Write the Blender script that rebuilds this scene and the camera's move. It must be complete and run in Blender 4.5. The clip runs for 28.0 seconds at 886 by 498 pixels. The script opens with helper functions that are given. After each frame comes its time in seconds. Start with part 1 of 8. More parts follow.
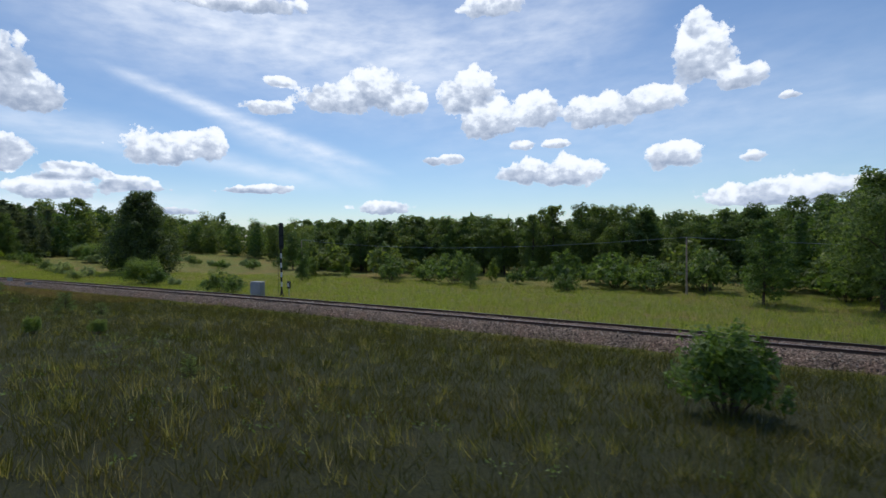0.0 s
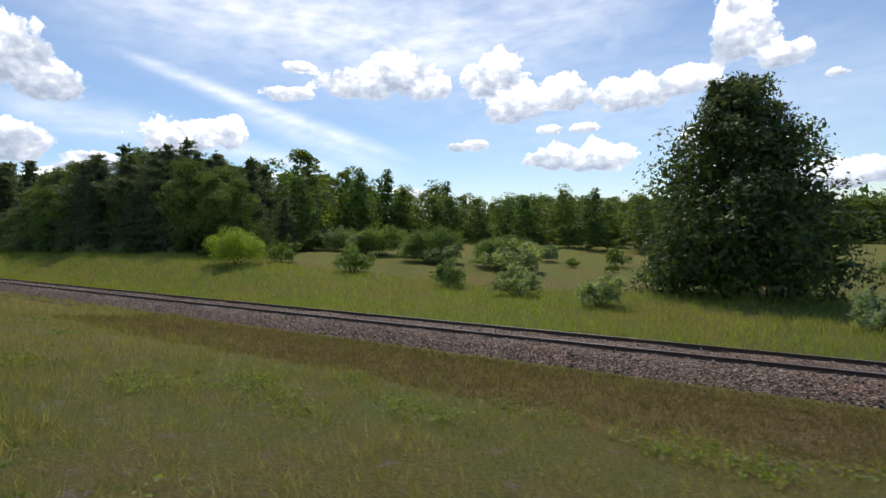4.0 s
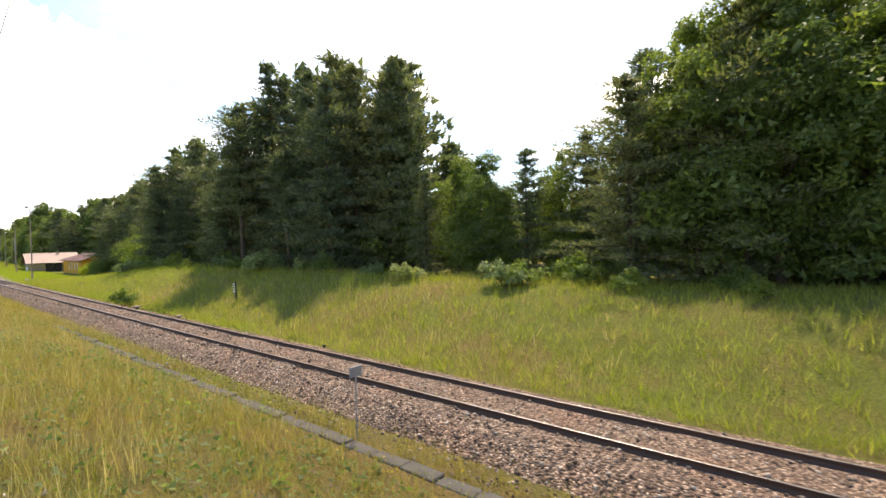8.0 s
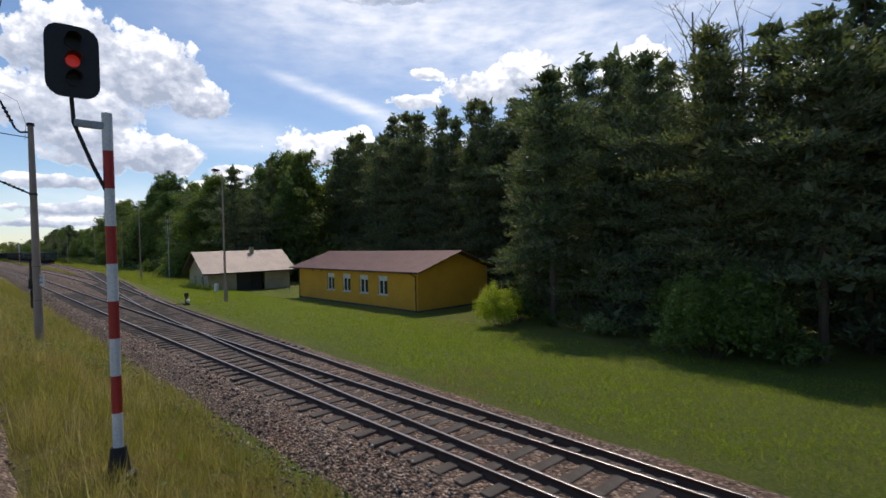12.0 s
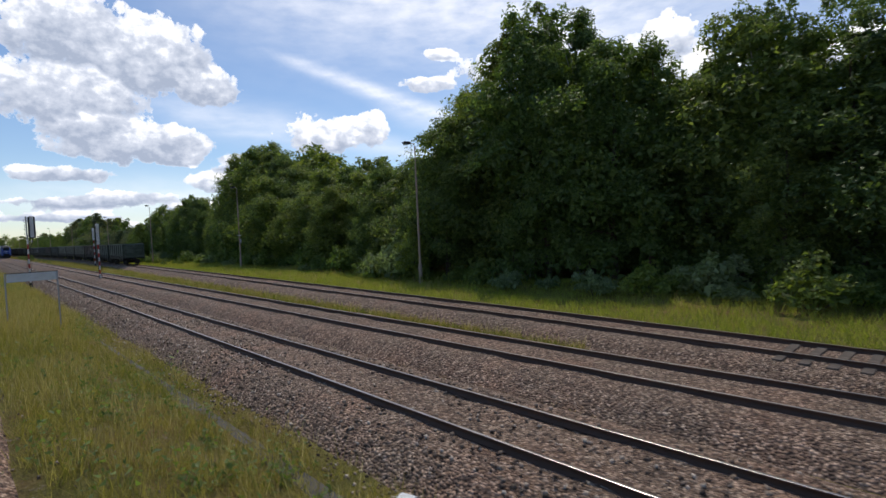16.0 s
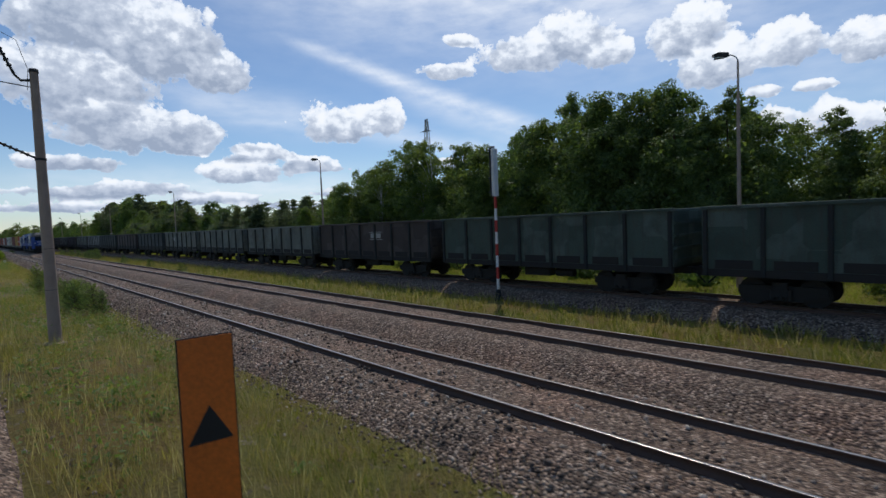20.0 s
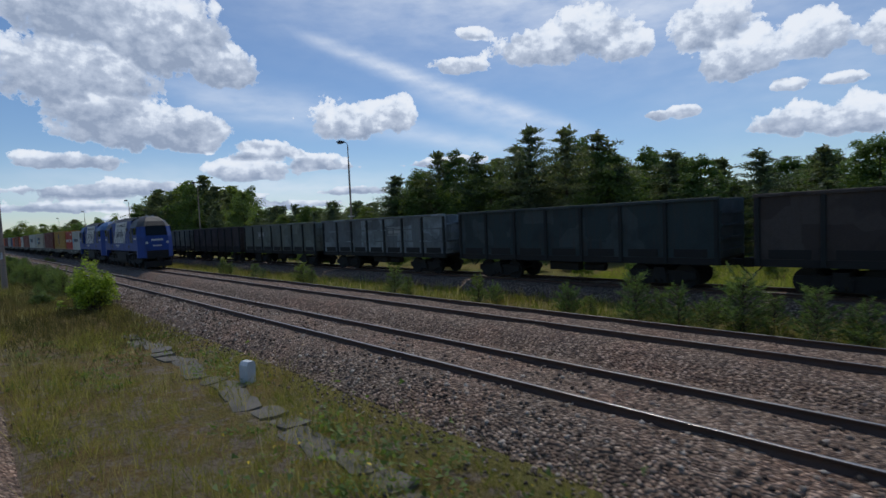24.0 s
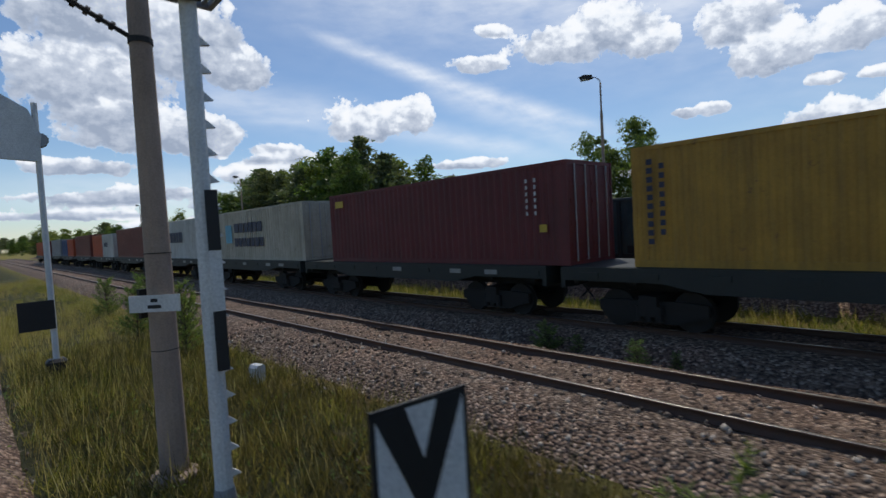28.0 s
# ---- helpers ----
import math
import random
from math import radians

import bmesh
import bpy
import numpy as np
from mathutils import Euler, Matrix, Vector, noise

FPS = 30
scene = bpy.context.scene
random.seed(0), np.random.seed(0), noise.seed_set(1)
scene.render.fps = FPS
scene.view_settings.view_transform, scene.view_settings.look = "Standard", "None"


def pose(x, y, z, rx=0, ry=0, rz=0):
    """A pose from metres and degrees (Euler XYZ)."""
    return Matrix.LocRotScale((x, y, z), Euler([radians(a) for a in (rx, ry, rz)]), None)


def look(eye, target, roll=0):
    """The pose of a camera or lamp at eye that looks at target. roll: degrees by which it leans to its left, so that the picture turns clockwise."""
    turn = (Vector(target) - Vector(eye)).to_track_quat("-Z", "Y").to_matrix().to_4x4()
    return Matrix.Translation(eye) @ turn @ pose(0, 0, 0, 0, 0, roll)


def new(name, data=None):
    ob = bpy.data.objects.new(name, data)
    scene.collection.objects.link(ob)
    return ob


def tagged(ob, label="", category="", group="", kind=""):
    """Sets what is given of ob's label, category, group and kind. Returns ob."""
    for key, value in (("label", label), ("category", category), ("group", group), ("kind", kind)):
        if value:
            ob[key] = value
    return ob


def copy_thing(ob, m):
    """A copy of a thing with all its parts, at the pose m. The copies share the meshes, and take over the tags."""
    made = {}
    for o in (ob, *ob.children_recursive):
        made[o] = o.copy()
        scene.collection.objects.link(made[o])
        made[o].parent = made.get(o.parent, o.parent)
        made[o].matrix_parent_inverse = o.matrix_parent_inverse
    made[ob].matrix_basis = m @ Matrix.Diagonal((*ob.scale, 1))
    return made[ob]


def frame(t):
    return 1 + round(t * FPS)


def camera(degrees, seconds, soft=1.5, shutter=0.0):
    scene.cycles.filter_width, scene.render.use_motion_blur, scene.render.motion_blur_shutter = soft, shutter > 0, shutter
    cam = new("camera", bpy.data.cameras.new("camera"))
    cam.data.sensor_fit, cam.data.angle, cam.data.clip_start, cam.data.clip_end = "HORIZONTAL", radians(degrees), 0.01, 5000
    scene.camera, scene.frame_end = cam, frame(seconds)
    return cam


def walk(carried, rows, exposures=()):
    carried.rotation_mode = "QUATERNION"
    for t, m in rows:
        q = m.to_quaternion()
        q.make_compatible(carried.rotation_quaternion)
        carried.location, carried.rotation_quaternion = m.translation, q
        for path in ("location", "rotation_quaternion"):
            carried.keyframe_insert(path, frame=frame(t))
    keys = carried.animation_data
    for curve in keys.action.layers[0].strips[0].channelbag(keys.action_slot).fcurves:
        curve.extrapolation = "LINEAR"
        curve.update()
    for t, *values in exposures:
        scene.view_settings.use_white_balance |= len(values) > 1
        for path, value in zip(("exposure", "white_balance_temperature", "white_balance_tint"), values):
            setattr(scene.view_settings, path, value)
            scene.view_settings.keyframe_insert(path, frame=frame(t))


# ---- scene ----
# ---- camera and its ride ----
cam = camera(82.5, 28.0, soft=1.5, shutter=0.05)
PATH = [
    (0.0, 0.00, 0.00, 4.90, 88.86, 0.89, 35.10),
    (0.5, -12.58, 0.50, 4.86, 88.50, 1.20, 35.34),
    (1.0, -25.16, 1.00, 4.83, 88.21, 1.01, 35.42),
    (1.5, -37.70, 1.50, 4.79, 88.09, 0.90, 35.58),
    (2.0, -50.24, 2.00, 4.75, 87.73, 1.92, 35.99),
    (2.5, -62.82, 2.50, 4.71, 87.71, 1.38, 36.10),
    (3.0, -75.43, 3.00, 4.68, 87.57, 1.74, 36.35),
    (3.5, -88.14, 3.48, 4.64, 87.41, 1.66, 36.40),
    (5.5, -139.26, 5.30, 4.49, 88.81, 0.24, 35.15),
    (6.0, -152.05, 5.73, 4.45, 88.79, 1.05, 35.28),
    (6.5, -164.95, 6.16, 4.41, 88.78, 1.12, 35.38),
    (7.0, -177.90, 6.58, 4.38, 88.75, 1.48, 35.61),
    (7.5, -191.08, 6.98, 4.34, 88.60, 2.15, 39.65),
    (8.0, -204.42, 7.34, 4.30, 89.00, 1.40, 43.44),
    (8.5, -217.81, 7.69, 4.26, 89.23, 0.59, 44.24),
    (9.0, -231.33, 7.96, 4.23, 89.70, -0.02, 44.43),
    (9.5, -244.82, 8.16, 4.19, 89.49, 0.71, 45.13),
    (10.0, -258.25, 8.28, 4.15, 89.61, 0.49, 45.34),
    (10.5, -271.62, 8.33, 4.11, 89.64, 0.42, 45.75),
    (11.0, -284.91, 8.32, 4.08, 89.53, 0.77, 46.09),
    (11.5, -298.11, 8.27, 4.04, 89.31, 1.38, 46.56),
    (12.0, -311.27, 8.19, 4.00, 89.12, 1.45, 47.12),
    (12.5, -324.36, 8.08, 3.96, 88.92, 1.84, 47.71),
    (13.0, -337.38, 7.97, 3.93, 88.57, 2.25, 48.35),
    (13.5, -350.42, 7.84, 3.89, 88.17, 2.47, 49.13),
    (15.5, -402.72, 7.21, 3.74, 87.63, 2.56, 47.59),
    (16.0, -415.84, 6.96, 3.70, 87.75, 2.57, 47.46),
    (16.5, -428.94, 6.69, 3.66, 87.67, 2.73, 47.61),
    (17.0, -442.00, 6.42, 3.63, 87.55, 2.90, 47.65),
    (17.5, -455.01, 6.14, 3.59, 87.41, 2.65, 47.55),
    (18.0, -467.96, 5.86, 3.55, 87.34, 2.11, 47.52),
    (18.5, -480.87, 5.56, 3.51, 87.16, 2.16, 47.98),
    (19.0, -493.74, 5.26, 3.48, 87.15, 2.30, 48.01),
    (19.5, -506.59, 4.94, 3.44, 87.08, 2.31, 48.06),
    (20.0, -519.44, 4.63, 3.40, 87.00, 2.34, 47.78),
    (20.5, -532.31, 4.31, 3.36, 86.86, 2.54, 47.78),
    (21.0, -545.22, 4.00, 3.33, 86.77, 2.39, 47.53),
    (21.5, -558.19, 3.70, 3.29, 86.67, 2.52, 47.47),
    (23.5, -610.23, 2.60, 3.14, 86.95, 2.68, 47.55),
    (24.0, -623.26, 2.31, 3.10, 86.98, 2.58, 47.50),
    (24.5, -636.31, 2.02, 3.06, 86.88, 2.79, 47.28),
    (25.0, -649.34, 1.72, 3.03, 86.76, 2.87, 47.31),
    (25.5, -662.37, 1.43, 2.99, 86.78, 2.84, 47.37),
    (26.0, -675.37, 1.15, 2.95, 86.81, 3.01, 47.19),
    (26.5, -688.38, 0.87, 2.91, 86.92, 2.96, 47.26),
    (27.0, -701.44, 0.58, 2.88, 87.19, 3.10, 47.42),
    (27.5, -714.49, 0.29, 2.84, 87.41, 3.06, 47.55),
    (28.0, -727.50, -0.00, 2.80, 87.55, 3.23, 47.91),
]
walk(cam, [(r[0], pose(*r[1:])) for r in PATH],
     exposures=[(0.0, -0.57, 6050, 10), (1.5, -0.53, 6050, 10), (3.0, -0.45, 6200, 10), (5.5, 0.1, 6800, 12), (6.4, 0.5, 7200, 14), (7.0, 1.05, 8000, 18), (8.0, 1.1, 7800, 16),
                (9.0, 0.5, 7200, 14), (10.0, 0.0, 6700, 13), (11.0, -0.3, 6500, 13), (13.0, -0.38, 6500, 13), (16.8, -0.34, 6400, 12), (18.0, -0.58, 6300, 11), (19.0, -0.42, 6300, 11), (20.0, -0.66, 6100, 10),
                (24.0, -0.84, 5920, 10), (25.2, -0.84, 5880, 10), (26.2, -0.68, 6100, 10), (28.0, -0.64, 6250, 10)])

# ---- world and sun ----
SUN_YAW, SUN_EL = 42.0, 59.0          # degrees left of +y, degrees up
world = bpy.data.worlds.new("sky")
scene.world = world
world.use_nodes = True
wn = world.node_tree
wn.nodes.clear()
w_out = wn.nodes.new("ShaderNodeOutputWorld")
w_bg = wn.nodes.new("ShaderNodeBackground")
w_sky = wn.nodes.new("ShaderNodeTexSky")
w_sky.sky_type, w_sky.sun_disc = "NISHITA", False
w_sky.sun_elevation, w_sky.sun_rotation = radians(SUN_EL), radians(-SUN_YAW)
w_sky.air_density, w_sky.dust_density, w_sky.ozone_density = 1.0, 0.1, 4.0
w_bg.inputs["Strength"].default_value = 0.145
wn.links.new(w_sky.outputs[0], w_bg.inputs[0])
wn.links.new(w_bg.outputs[0], w_out.inputs[0])

sun = new("sun", bpy.data.lights.new("sun", "SUN"))
sun.data.energy, sun.data.angle, sun.data.color = 3.1, radians(0.6), (1.0, 0.92, 0.78)
sun_dir = Vector((-math.sin(radians(SUN_YAW)) * math.cos(radians(SUN_EL)),
                  math.cos(radians(SUN_YAW)) * math.cos(radians(SUN_EL)), math.sin(radians(SUN_EL))))
sun.matrix_world = look(sun_dir * 100, (0, 0, 0))

RNG = np.random.default_rng(7)


# ---- plan: lines of the tracks, heights of the ground ----
def spline(points):
    """A smooth curve y(x) through points, as a function of numpy arrays."""
    pts = sorted(points)
    xs, ys = np.array([p[0] for p in pts], float), np.array([p[1] for p in pts], float)
    m = np.gradient(ys, xs)

    def at(x):
        x = np.asarray(x, float)
        k = np.clip(np.searchsorted(xs, x) - 1, 0, len(xs) - 2)
        h = xs[k + 1] - xs[k]
        u = np.clip((x - xs[k]) / h, -0.5 * (k == 0) - 0, 1)
        a, b = (1 + 2 * u) * (1 - u) ** 2, u * (1 - u) ** 2
        c, d = u * u * (3 - 2 * u), u * u * (u - 1)
        return a * ys[k] + b * h * m[k] + c * ys[k + 1] + d * h * m[k + 1]
    return at


ride = spline([(120, -4.5), (60, -2.4)] + [(r[1], r[2]) for r in PATH[::4]] + [(-727.5, 0.0), (-800, -1.6), (-1000, -6.0)])
track_a = spline([(120, 27.4), (40, 27.8), (0, 27.8), (-34, 27.3), (-79, 25.3), (-155, 20.9), (-212, 18.1), (-252, 16.9),
                  (-300, 15.8), (-345, 15.0), (-420, 14.2), (-525, 12.4), (-630, 10.5), (-733, 8.1), (-1000, 2.0)])
swing_b = spline([(0, 0), (-290, 0), (-302, 0.05), (-322, 0.75), (-342, 1.9), (-362, 3.2), (-385, 4.4), (-402, 4.75), (-440, 4.8), (-1000, 4.8)])
swing_c = spline([(0, 0), (-340, 0), (-352, 0.05), (-372, 0.8), (-392, 2.2), (-412, 3.9), (-430, 5.2), (-445, 5.9), (-490, 7.6),
                  (-535, 9.0), (-590, 9.3), (-637, 8.7), (-665, 8.5), (-740, 8.2), (-1000, 8.0)])


def track_b(x):
    return track_a(x) + swing_b(x)


def track_c(x):
    return track_b(x) + swing_c(x)


def rail_own(x):
    """Height of the rails that carry the camera's own train."""
    return 4.9 + 0.00289 * np.asarray(x, float) - 2.85


def smooth(a, b, v):
    u = np.clip((np.asarray(v, float) - a) / (b - a), 0, 1)
    return u * u * (3 - 2 * u)


def wave(x, y):
    return (np.sin(x * 0.31 + 1.3 * np.sin(y * 0.23)) * np.cos(y * 0.37 + 0.7) * 0.5 + np.sin(x * 0.083 + y * 0.12) * 0.5
            + 0.35 * np.sin(x * 0.9 + y * 0.55) * np.cos(y * 1.1 - x * 0.2))


def ground_z(x, y):
    x, y = np.asarray(x, float), np.asarray(y, float)
    own, a, c = ride(x) - 1.6, track_a(x), track_c(x)
    z_own = rail_own(x) - 0.62
    far = np.maximum(c, a) + 2.6
    # between our own line and the neighbouring one
    u = np.clip((y - own - 3.0) / np.maximum(a - 3.4 - own - 3.0, 0.5), 0, 1)
    z = z_own + (-0.62 - z_own) * u
    z = z + 0.10 * wave(x, y) * smooth(0.0, 0.15, u) * smooth(1.0, 0.8, u)
    # beyond the last track: bank, meadow, lawn, verge
    b = y - far
    bank = smooth(-112, -165, x) * smooth(-318, -262, x)
    z_bank = 2.55 * smooth(0.8, 8.5, b) * bank - 0.4 * smooth(15, 40, b) * bank
    lawn = smooth(-262, -318, x) * smooth(-420, -385, x)
    z_lawn = -1.05 * smooth(1.0, 13.0, b) * lawn
    z_mead = -0.35 * smooth(2.0, 12.0, b) * smooth(-135, -100, x)
    z_hill = 3.0 * smooth(120, 500, b)
    z_far = -0.62 + z_bank + z_lawn + z_mead + z_hill + 0.16 * wave(x, y) * smooth(1.0, 6.0, b) * (1 - 0.75 * lawn)
    z = np.where(b > 0, z_far, z)
    # behind the camera's train
    z = np.where(y < own - 3.0, z_own - 0.8 * smooth(3.0, 8.0, own - y), z)
    return z


# ---- materials ----
def material(name, rough=0.8, metal=0.0):
    m = bpy.data.materials.new(name)
    m.use_nodes = True
    n = m.node_tree.nodes
    b = n["Principled BSDF"]
    b.inputs["Roughness"].default_value, b.inputs["Metallic"].default_value = rough, metal
    return m, n, m.node_tree.links, b


def ramp(n, links, source, stops):
    r = n.new("ShaderNodeValToRGB")
    e = r.color_ramp.elements
    while len(e) < len(stops):
        e.new(0.5)
    for k, (at, col) in enumerate(stops):
        e[k].position, e[k].color = at, (*col, 1)
    links.new(source, r.inputs[0])
    return r.outputs[0]


def noise_tex(n, links, scale, detail=4.0, rough=0.6, coord="Object", distort=0.0, stretch=None):
    c = n.new("ShaderNodeTexCoord")
    t = n.new("ShaderNodeTexNoise")
    t.inputs["Scale"].default_value, t.inputs["Detail"].default_value = scale, detail
    t.inputs["Roughness"].default_value, t.inputs["Distortion"].default_value = rough, distort
    src = c.outputs[coord]
    if stretch:
        mp = n.new("ShaderNodeMapping")
        mp.inputs["Scale"].default_value = stretch
        links.new(src, mp.inputs[0])
        src = mp.outputs[0]
    links.new(src, t.inputs["Vector"])
    return t.outputs["Fac"]


def mixed(n, links, fac, a, b, mode="MIX"):
    x = n.new("ShaderNodeMix")
    x.data_type, x.blend_type = "RGBA", mode
    for sock, v in ((x.inputs[0], fac), (x.inputs[6], a), (x.inputs[7], b)):
        if isinstance(v, bpy.types.NodeSocket):
            links.new(v, sock)
        elif isinstance(v, tuple):
            sock.default_value = (*v, 1)
        else:
            sock.default_value = v
    return x.outputs[2]


def bump(n, links, b, height, strength=0.5, distance=0.02):
    k = n.new("ShaderNodeBump")
    k.inputs["Strength"].default_value, k.inputs["Distance"].default_value = strength, distance
    links.new(height, k.inputs["Height"])
    links.new(k.outputs[0], b.inputs["Normal"])


def weathered(name, base, dirt, scale=3.0, rough=0.7, metal=0.0, amount=0.55, grain=40.0, relief=0.15):
    """Paint, concrete, timber or steel: two scales of variation and fine relief."""
    m, n, l, b = material(name, rough, metal)
    big = noise_tex(n, l, scale, 5, 0.65)
    fine = noise_tex(n, l, grain, 3, 0.6)
    f = ramp(n, l, big, [(0.40, (0, 0, 0)), (0.72, (amount,) * 3)])
    c = mixed(n, l, f, base, dirt)
    v = ramp(n, l, fine, [(0.3, (0.82,) * 3), (0.7, (1.1,) * 3)])
    l.new(mixed(n, l, 1.0, c, v, "MULTIPLY"), b.inputs["Base Color"])
    bump(n, l, b, fine, relief, 0.01)
    return m


def leafy(name, dark, light, rough=0.6, through_light=0.35):
    """Leaves: colour varies by leaf and by tree; some light shines through."""
    m, n, l, b = material(name, rough)
    g, o = n.new("ShaderNodeNewGeometry"), n.new("ShaderNodeObjectInfo")
    c = ramp(n, l, g.outputs["Random Per Island"], [(0.0, dark), (0.65, tuple((p + q) / 2 for p, q in zip(dark, light))), (1.0, light)])
    t = ramp(n, l, o.outputs["Random"], [(0.0, (0.75, 0.82, 0.8)), (0.5, (1.0, 1.0, 1.0)), (1.0, (1.25, 1.12, 0.9))])
    c = mixed(n, l, 1.0, c, t, "MULTIPLY")
    l.new(c, b.inputs["Base Color"])
    tr = n.new("ShaderNodeBsdfTranslucent")
    l.new(mixed(n, l, 1.0, c, (1.5, 1.6, 0.7), "MULTIPLY"), tr.inputs[0])
    mx = n.new("ShaderNodeMixShader")
    mx.inputs[0].default_value = through_light
    l.new(b.outputs[0], mx.inputs[1])
    l.new(tr.outputs[0], mx.inputs[2])
    l.new(mx.outputs[0], n["Material Output"].inputs[0])
    return m


def ballast_material():
    m, n, l, b = material("ballast", 0.9)
    c = n.new("ShaderNodeTexCoord")
    v = n.new("ShaderNodeTexVoronoi")
    v.inputs["Scale"].default_value = 17.0
    l.new(c.outputs["Object"], v.inputs["Vector"])
    big = noise_tex(n, l, 0.5, 4)
    stone = ramp(n, l, v.outputs["Color"], [(0.12, (0.075, 0.053, 0.039)), (0.42, (0.215, 0.158, 0.115)), (0.64, (0.335, 0.26, 0.195)), (0.9, (0.66, 0.56, 0.45))])
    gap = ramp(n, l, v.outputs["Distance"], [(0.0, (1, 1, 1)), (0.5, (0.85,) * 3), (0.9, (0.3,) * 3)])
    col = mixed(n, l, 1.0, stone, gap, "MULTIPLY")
    tint = ramp(n, l, big, [(0.3, (1.18, 0.92, 0.80)), (0.5, (1.02, 0.88, 0.79)), (0.7, (0.94, 0.86, 0.79))])
    l.new(mixed(n, l, 1.0, col, tint, "MULTIPLY"), b.inputs["Base Color"])
    inv = n.new("ShaderNodeMath")
    inv.operation = "SUBTRACT"
    inv.inputs[0].default_value = 1.0
    l.new(v.outputs["Distance"], inv.inputs[1])
    bump(n, l, b, inv.outputs[0], 1.0, 0.08)
    return m


def ground_material():
    """Turf, straw litter and bare sandy spots."""
    m, n, l, b = material("grassy_ground", 0.95)
    big, mid, fine = noise_tex(n, l, 0.10, 4, 0.6), noise_tex(n, l, 0.75, 4, 0.65), noise_tex(n, l, 13.0, 6, 0.8)
    spot = noise_tex(n, l, 1.7, 5, 0.7)
    green = ramp(n, l, fine, [(0.3, (0.09, 0.125, 0.012)), (0.5, (0.20, 0.24, 0.024)), (0.7, (0.35, 0.37, 0.05))])
    straw = ramp(n, l, fine, [(0.3, (0.13, 0.082, 0.022)), (0.5, (0.31, 0.20, 0.05)), (0.72, (0.52, 0.36, 0.13))])
    soil = ramp(n, l, fine, [(0.3, (0.17, 0.11, 0.07)), (0.5, (0.34, 0.25, 0.17)), (0.72, (0.62, 0.52, 0.40))])
    f = mixed(n, l, 0.5, ramp(n, l, big, [(0.46, (0, 0, 0)), (0.64, (1, 1, 1))]), ramp(n, l, mid, [(0.46, (0, 0, 0)), (0.66, (1, 1, 1))]))
    dry = n.new("ShaderNodeAttribute")
    dry.attribute_name = "dry"
    add = n.new("ShaderNodeMath")
    add.operation, add.use_clamp = "MULTIPLY_ADD", True
    l.new(f, add.inputs[0])
    add.inputs[1].default_value = 0.9
    l.new(dry.outputs["Fac"], add.inputs[2])
    f = add.outputs[0]
    c = mixed(n, l, f, green, straw)
    worn = n.new("ShaderNodeAttribute")
    worn.attribute_name = "worn"
    add = n.new("ShaderNodeMath")
    l.new(spot, add.inputs[0])
    l.new(worn.outputs["Fac"], add.inputs[1])
    # turf colour darkened by this mask, standing in for a cloud's shadow
    cloud_shade = n.new("ShaderNodeAttribute")
    cloud_shade.attribute_name = "cloud_shade"
    shaded_turf = ramp(n, l, fine, [(0.3, (0.028, 0.034, 0.006)), (0.5, (0.058, 0.064, 0.010)), (0.7, (0.105, 0.098, 0.02))])
    c = mixed(n, l, cloud_shade.outputs["Fac"], c, shaded_turf)
    bare = ramp(n, l, add.outputs[0], [(0.60, (0, 0, 0)), (0.69, (0.9,) * 3)])
    c = mixed(n, l, bare, c, soil)
    l.new(c, b.inputs["Base Color"])
    bump(n, l, b, fine, 1.0, 0.25)
    return m


M_GROUND, M_BALLAST = ground_material(), ballast_material()
M_RAIL = weathered("rusty_rail", (0.085, 0.048, 0.032), (0.13, 0.065, 0.038), 2.0, 0.75, 0.1)
M_RAILTOP = weathered("rubbed_rail_head", (0.50, 0.46, 0.42), (0.26, 0.20, 0.16), 1.0, 0.30, 0.9, 0.4)
M_SLEEPER = weathered("old_timber", (0.085, 0.065, 0.05), (0.20, 0.17, 0.14), 2.5, 0.9)
M_CONCRETE = weathered("concrete", (0.38, 0.285, 0.222), (0.22, 0.162, 0.122), 1.5, 0.9)
M_BARK = weathered("bark", (0.09, 0.065, 0.045), (0.16, 0.10, 0.06), 2.0, 0.95, relief=0.6)
M_BIRCHBARK = weathered("birch_bark", (0.55, 0.53, 0.50), (0.08, 0.07, 0.06), 4.0, 0.8, amount=0.9)
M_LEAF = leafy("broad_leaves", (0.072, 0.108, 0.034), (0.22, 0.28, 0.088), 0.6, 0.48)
M_LEAF_MID = leafy("fresh_broad_leaves", (0.078, 0.118, 0.034), (0.22, 0.29, 0.082), 0.6, 0.48)
M_LEAF_LIGHT = leafy("young_leaves", (0.10, 0.15, 0.035), (0.25, 0.32, 0.085), 0.6, 0.48)
M_DARKLEAF = leafy("dark_alder_leaves", (0.038, 0.062, 0.024), (0.13, 0.175, 0.055), 0.55, 0.4)
M_NEEDLE = leafy("pine_needles", (0.062, 0.086, 0.056), (0.21, 0.24, 0.14), 0.55, 0.36)
M_GREYLEAF = leafy("grey_willow_leaves", (0.18, 0.22, 0.12), (0.38, 0.43, 0.25), 0.6, 0.52)
M_YOUNGNEEDLE = leafy("young_pine_needles", (0.078, 0.12, 0.038), (0.28, 0.345, 0.12), 0.6, 0.42)


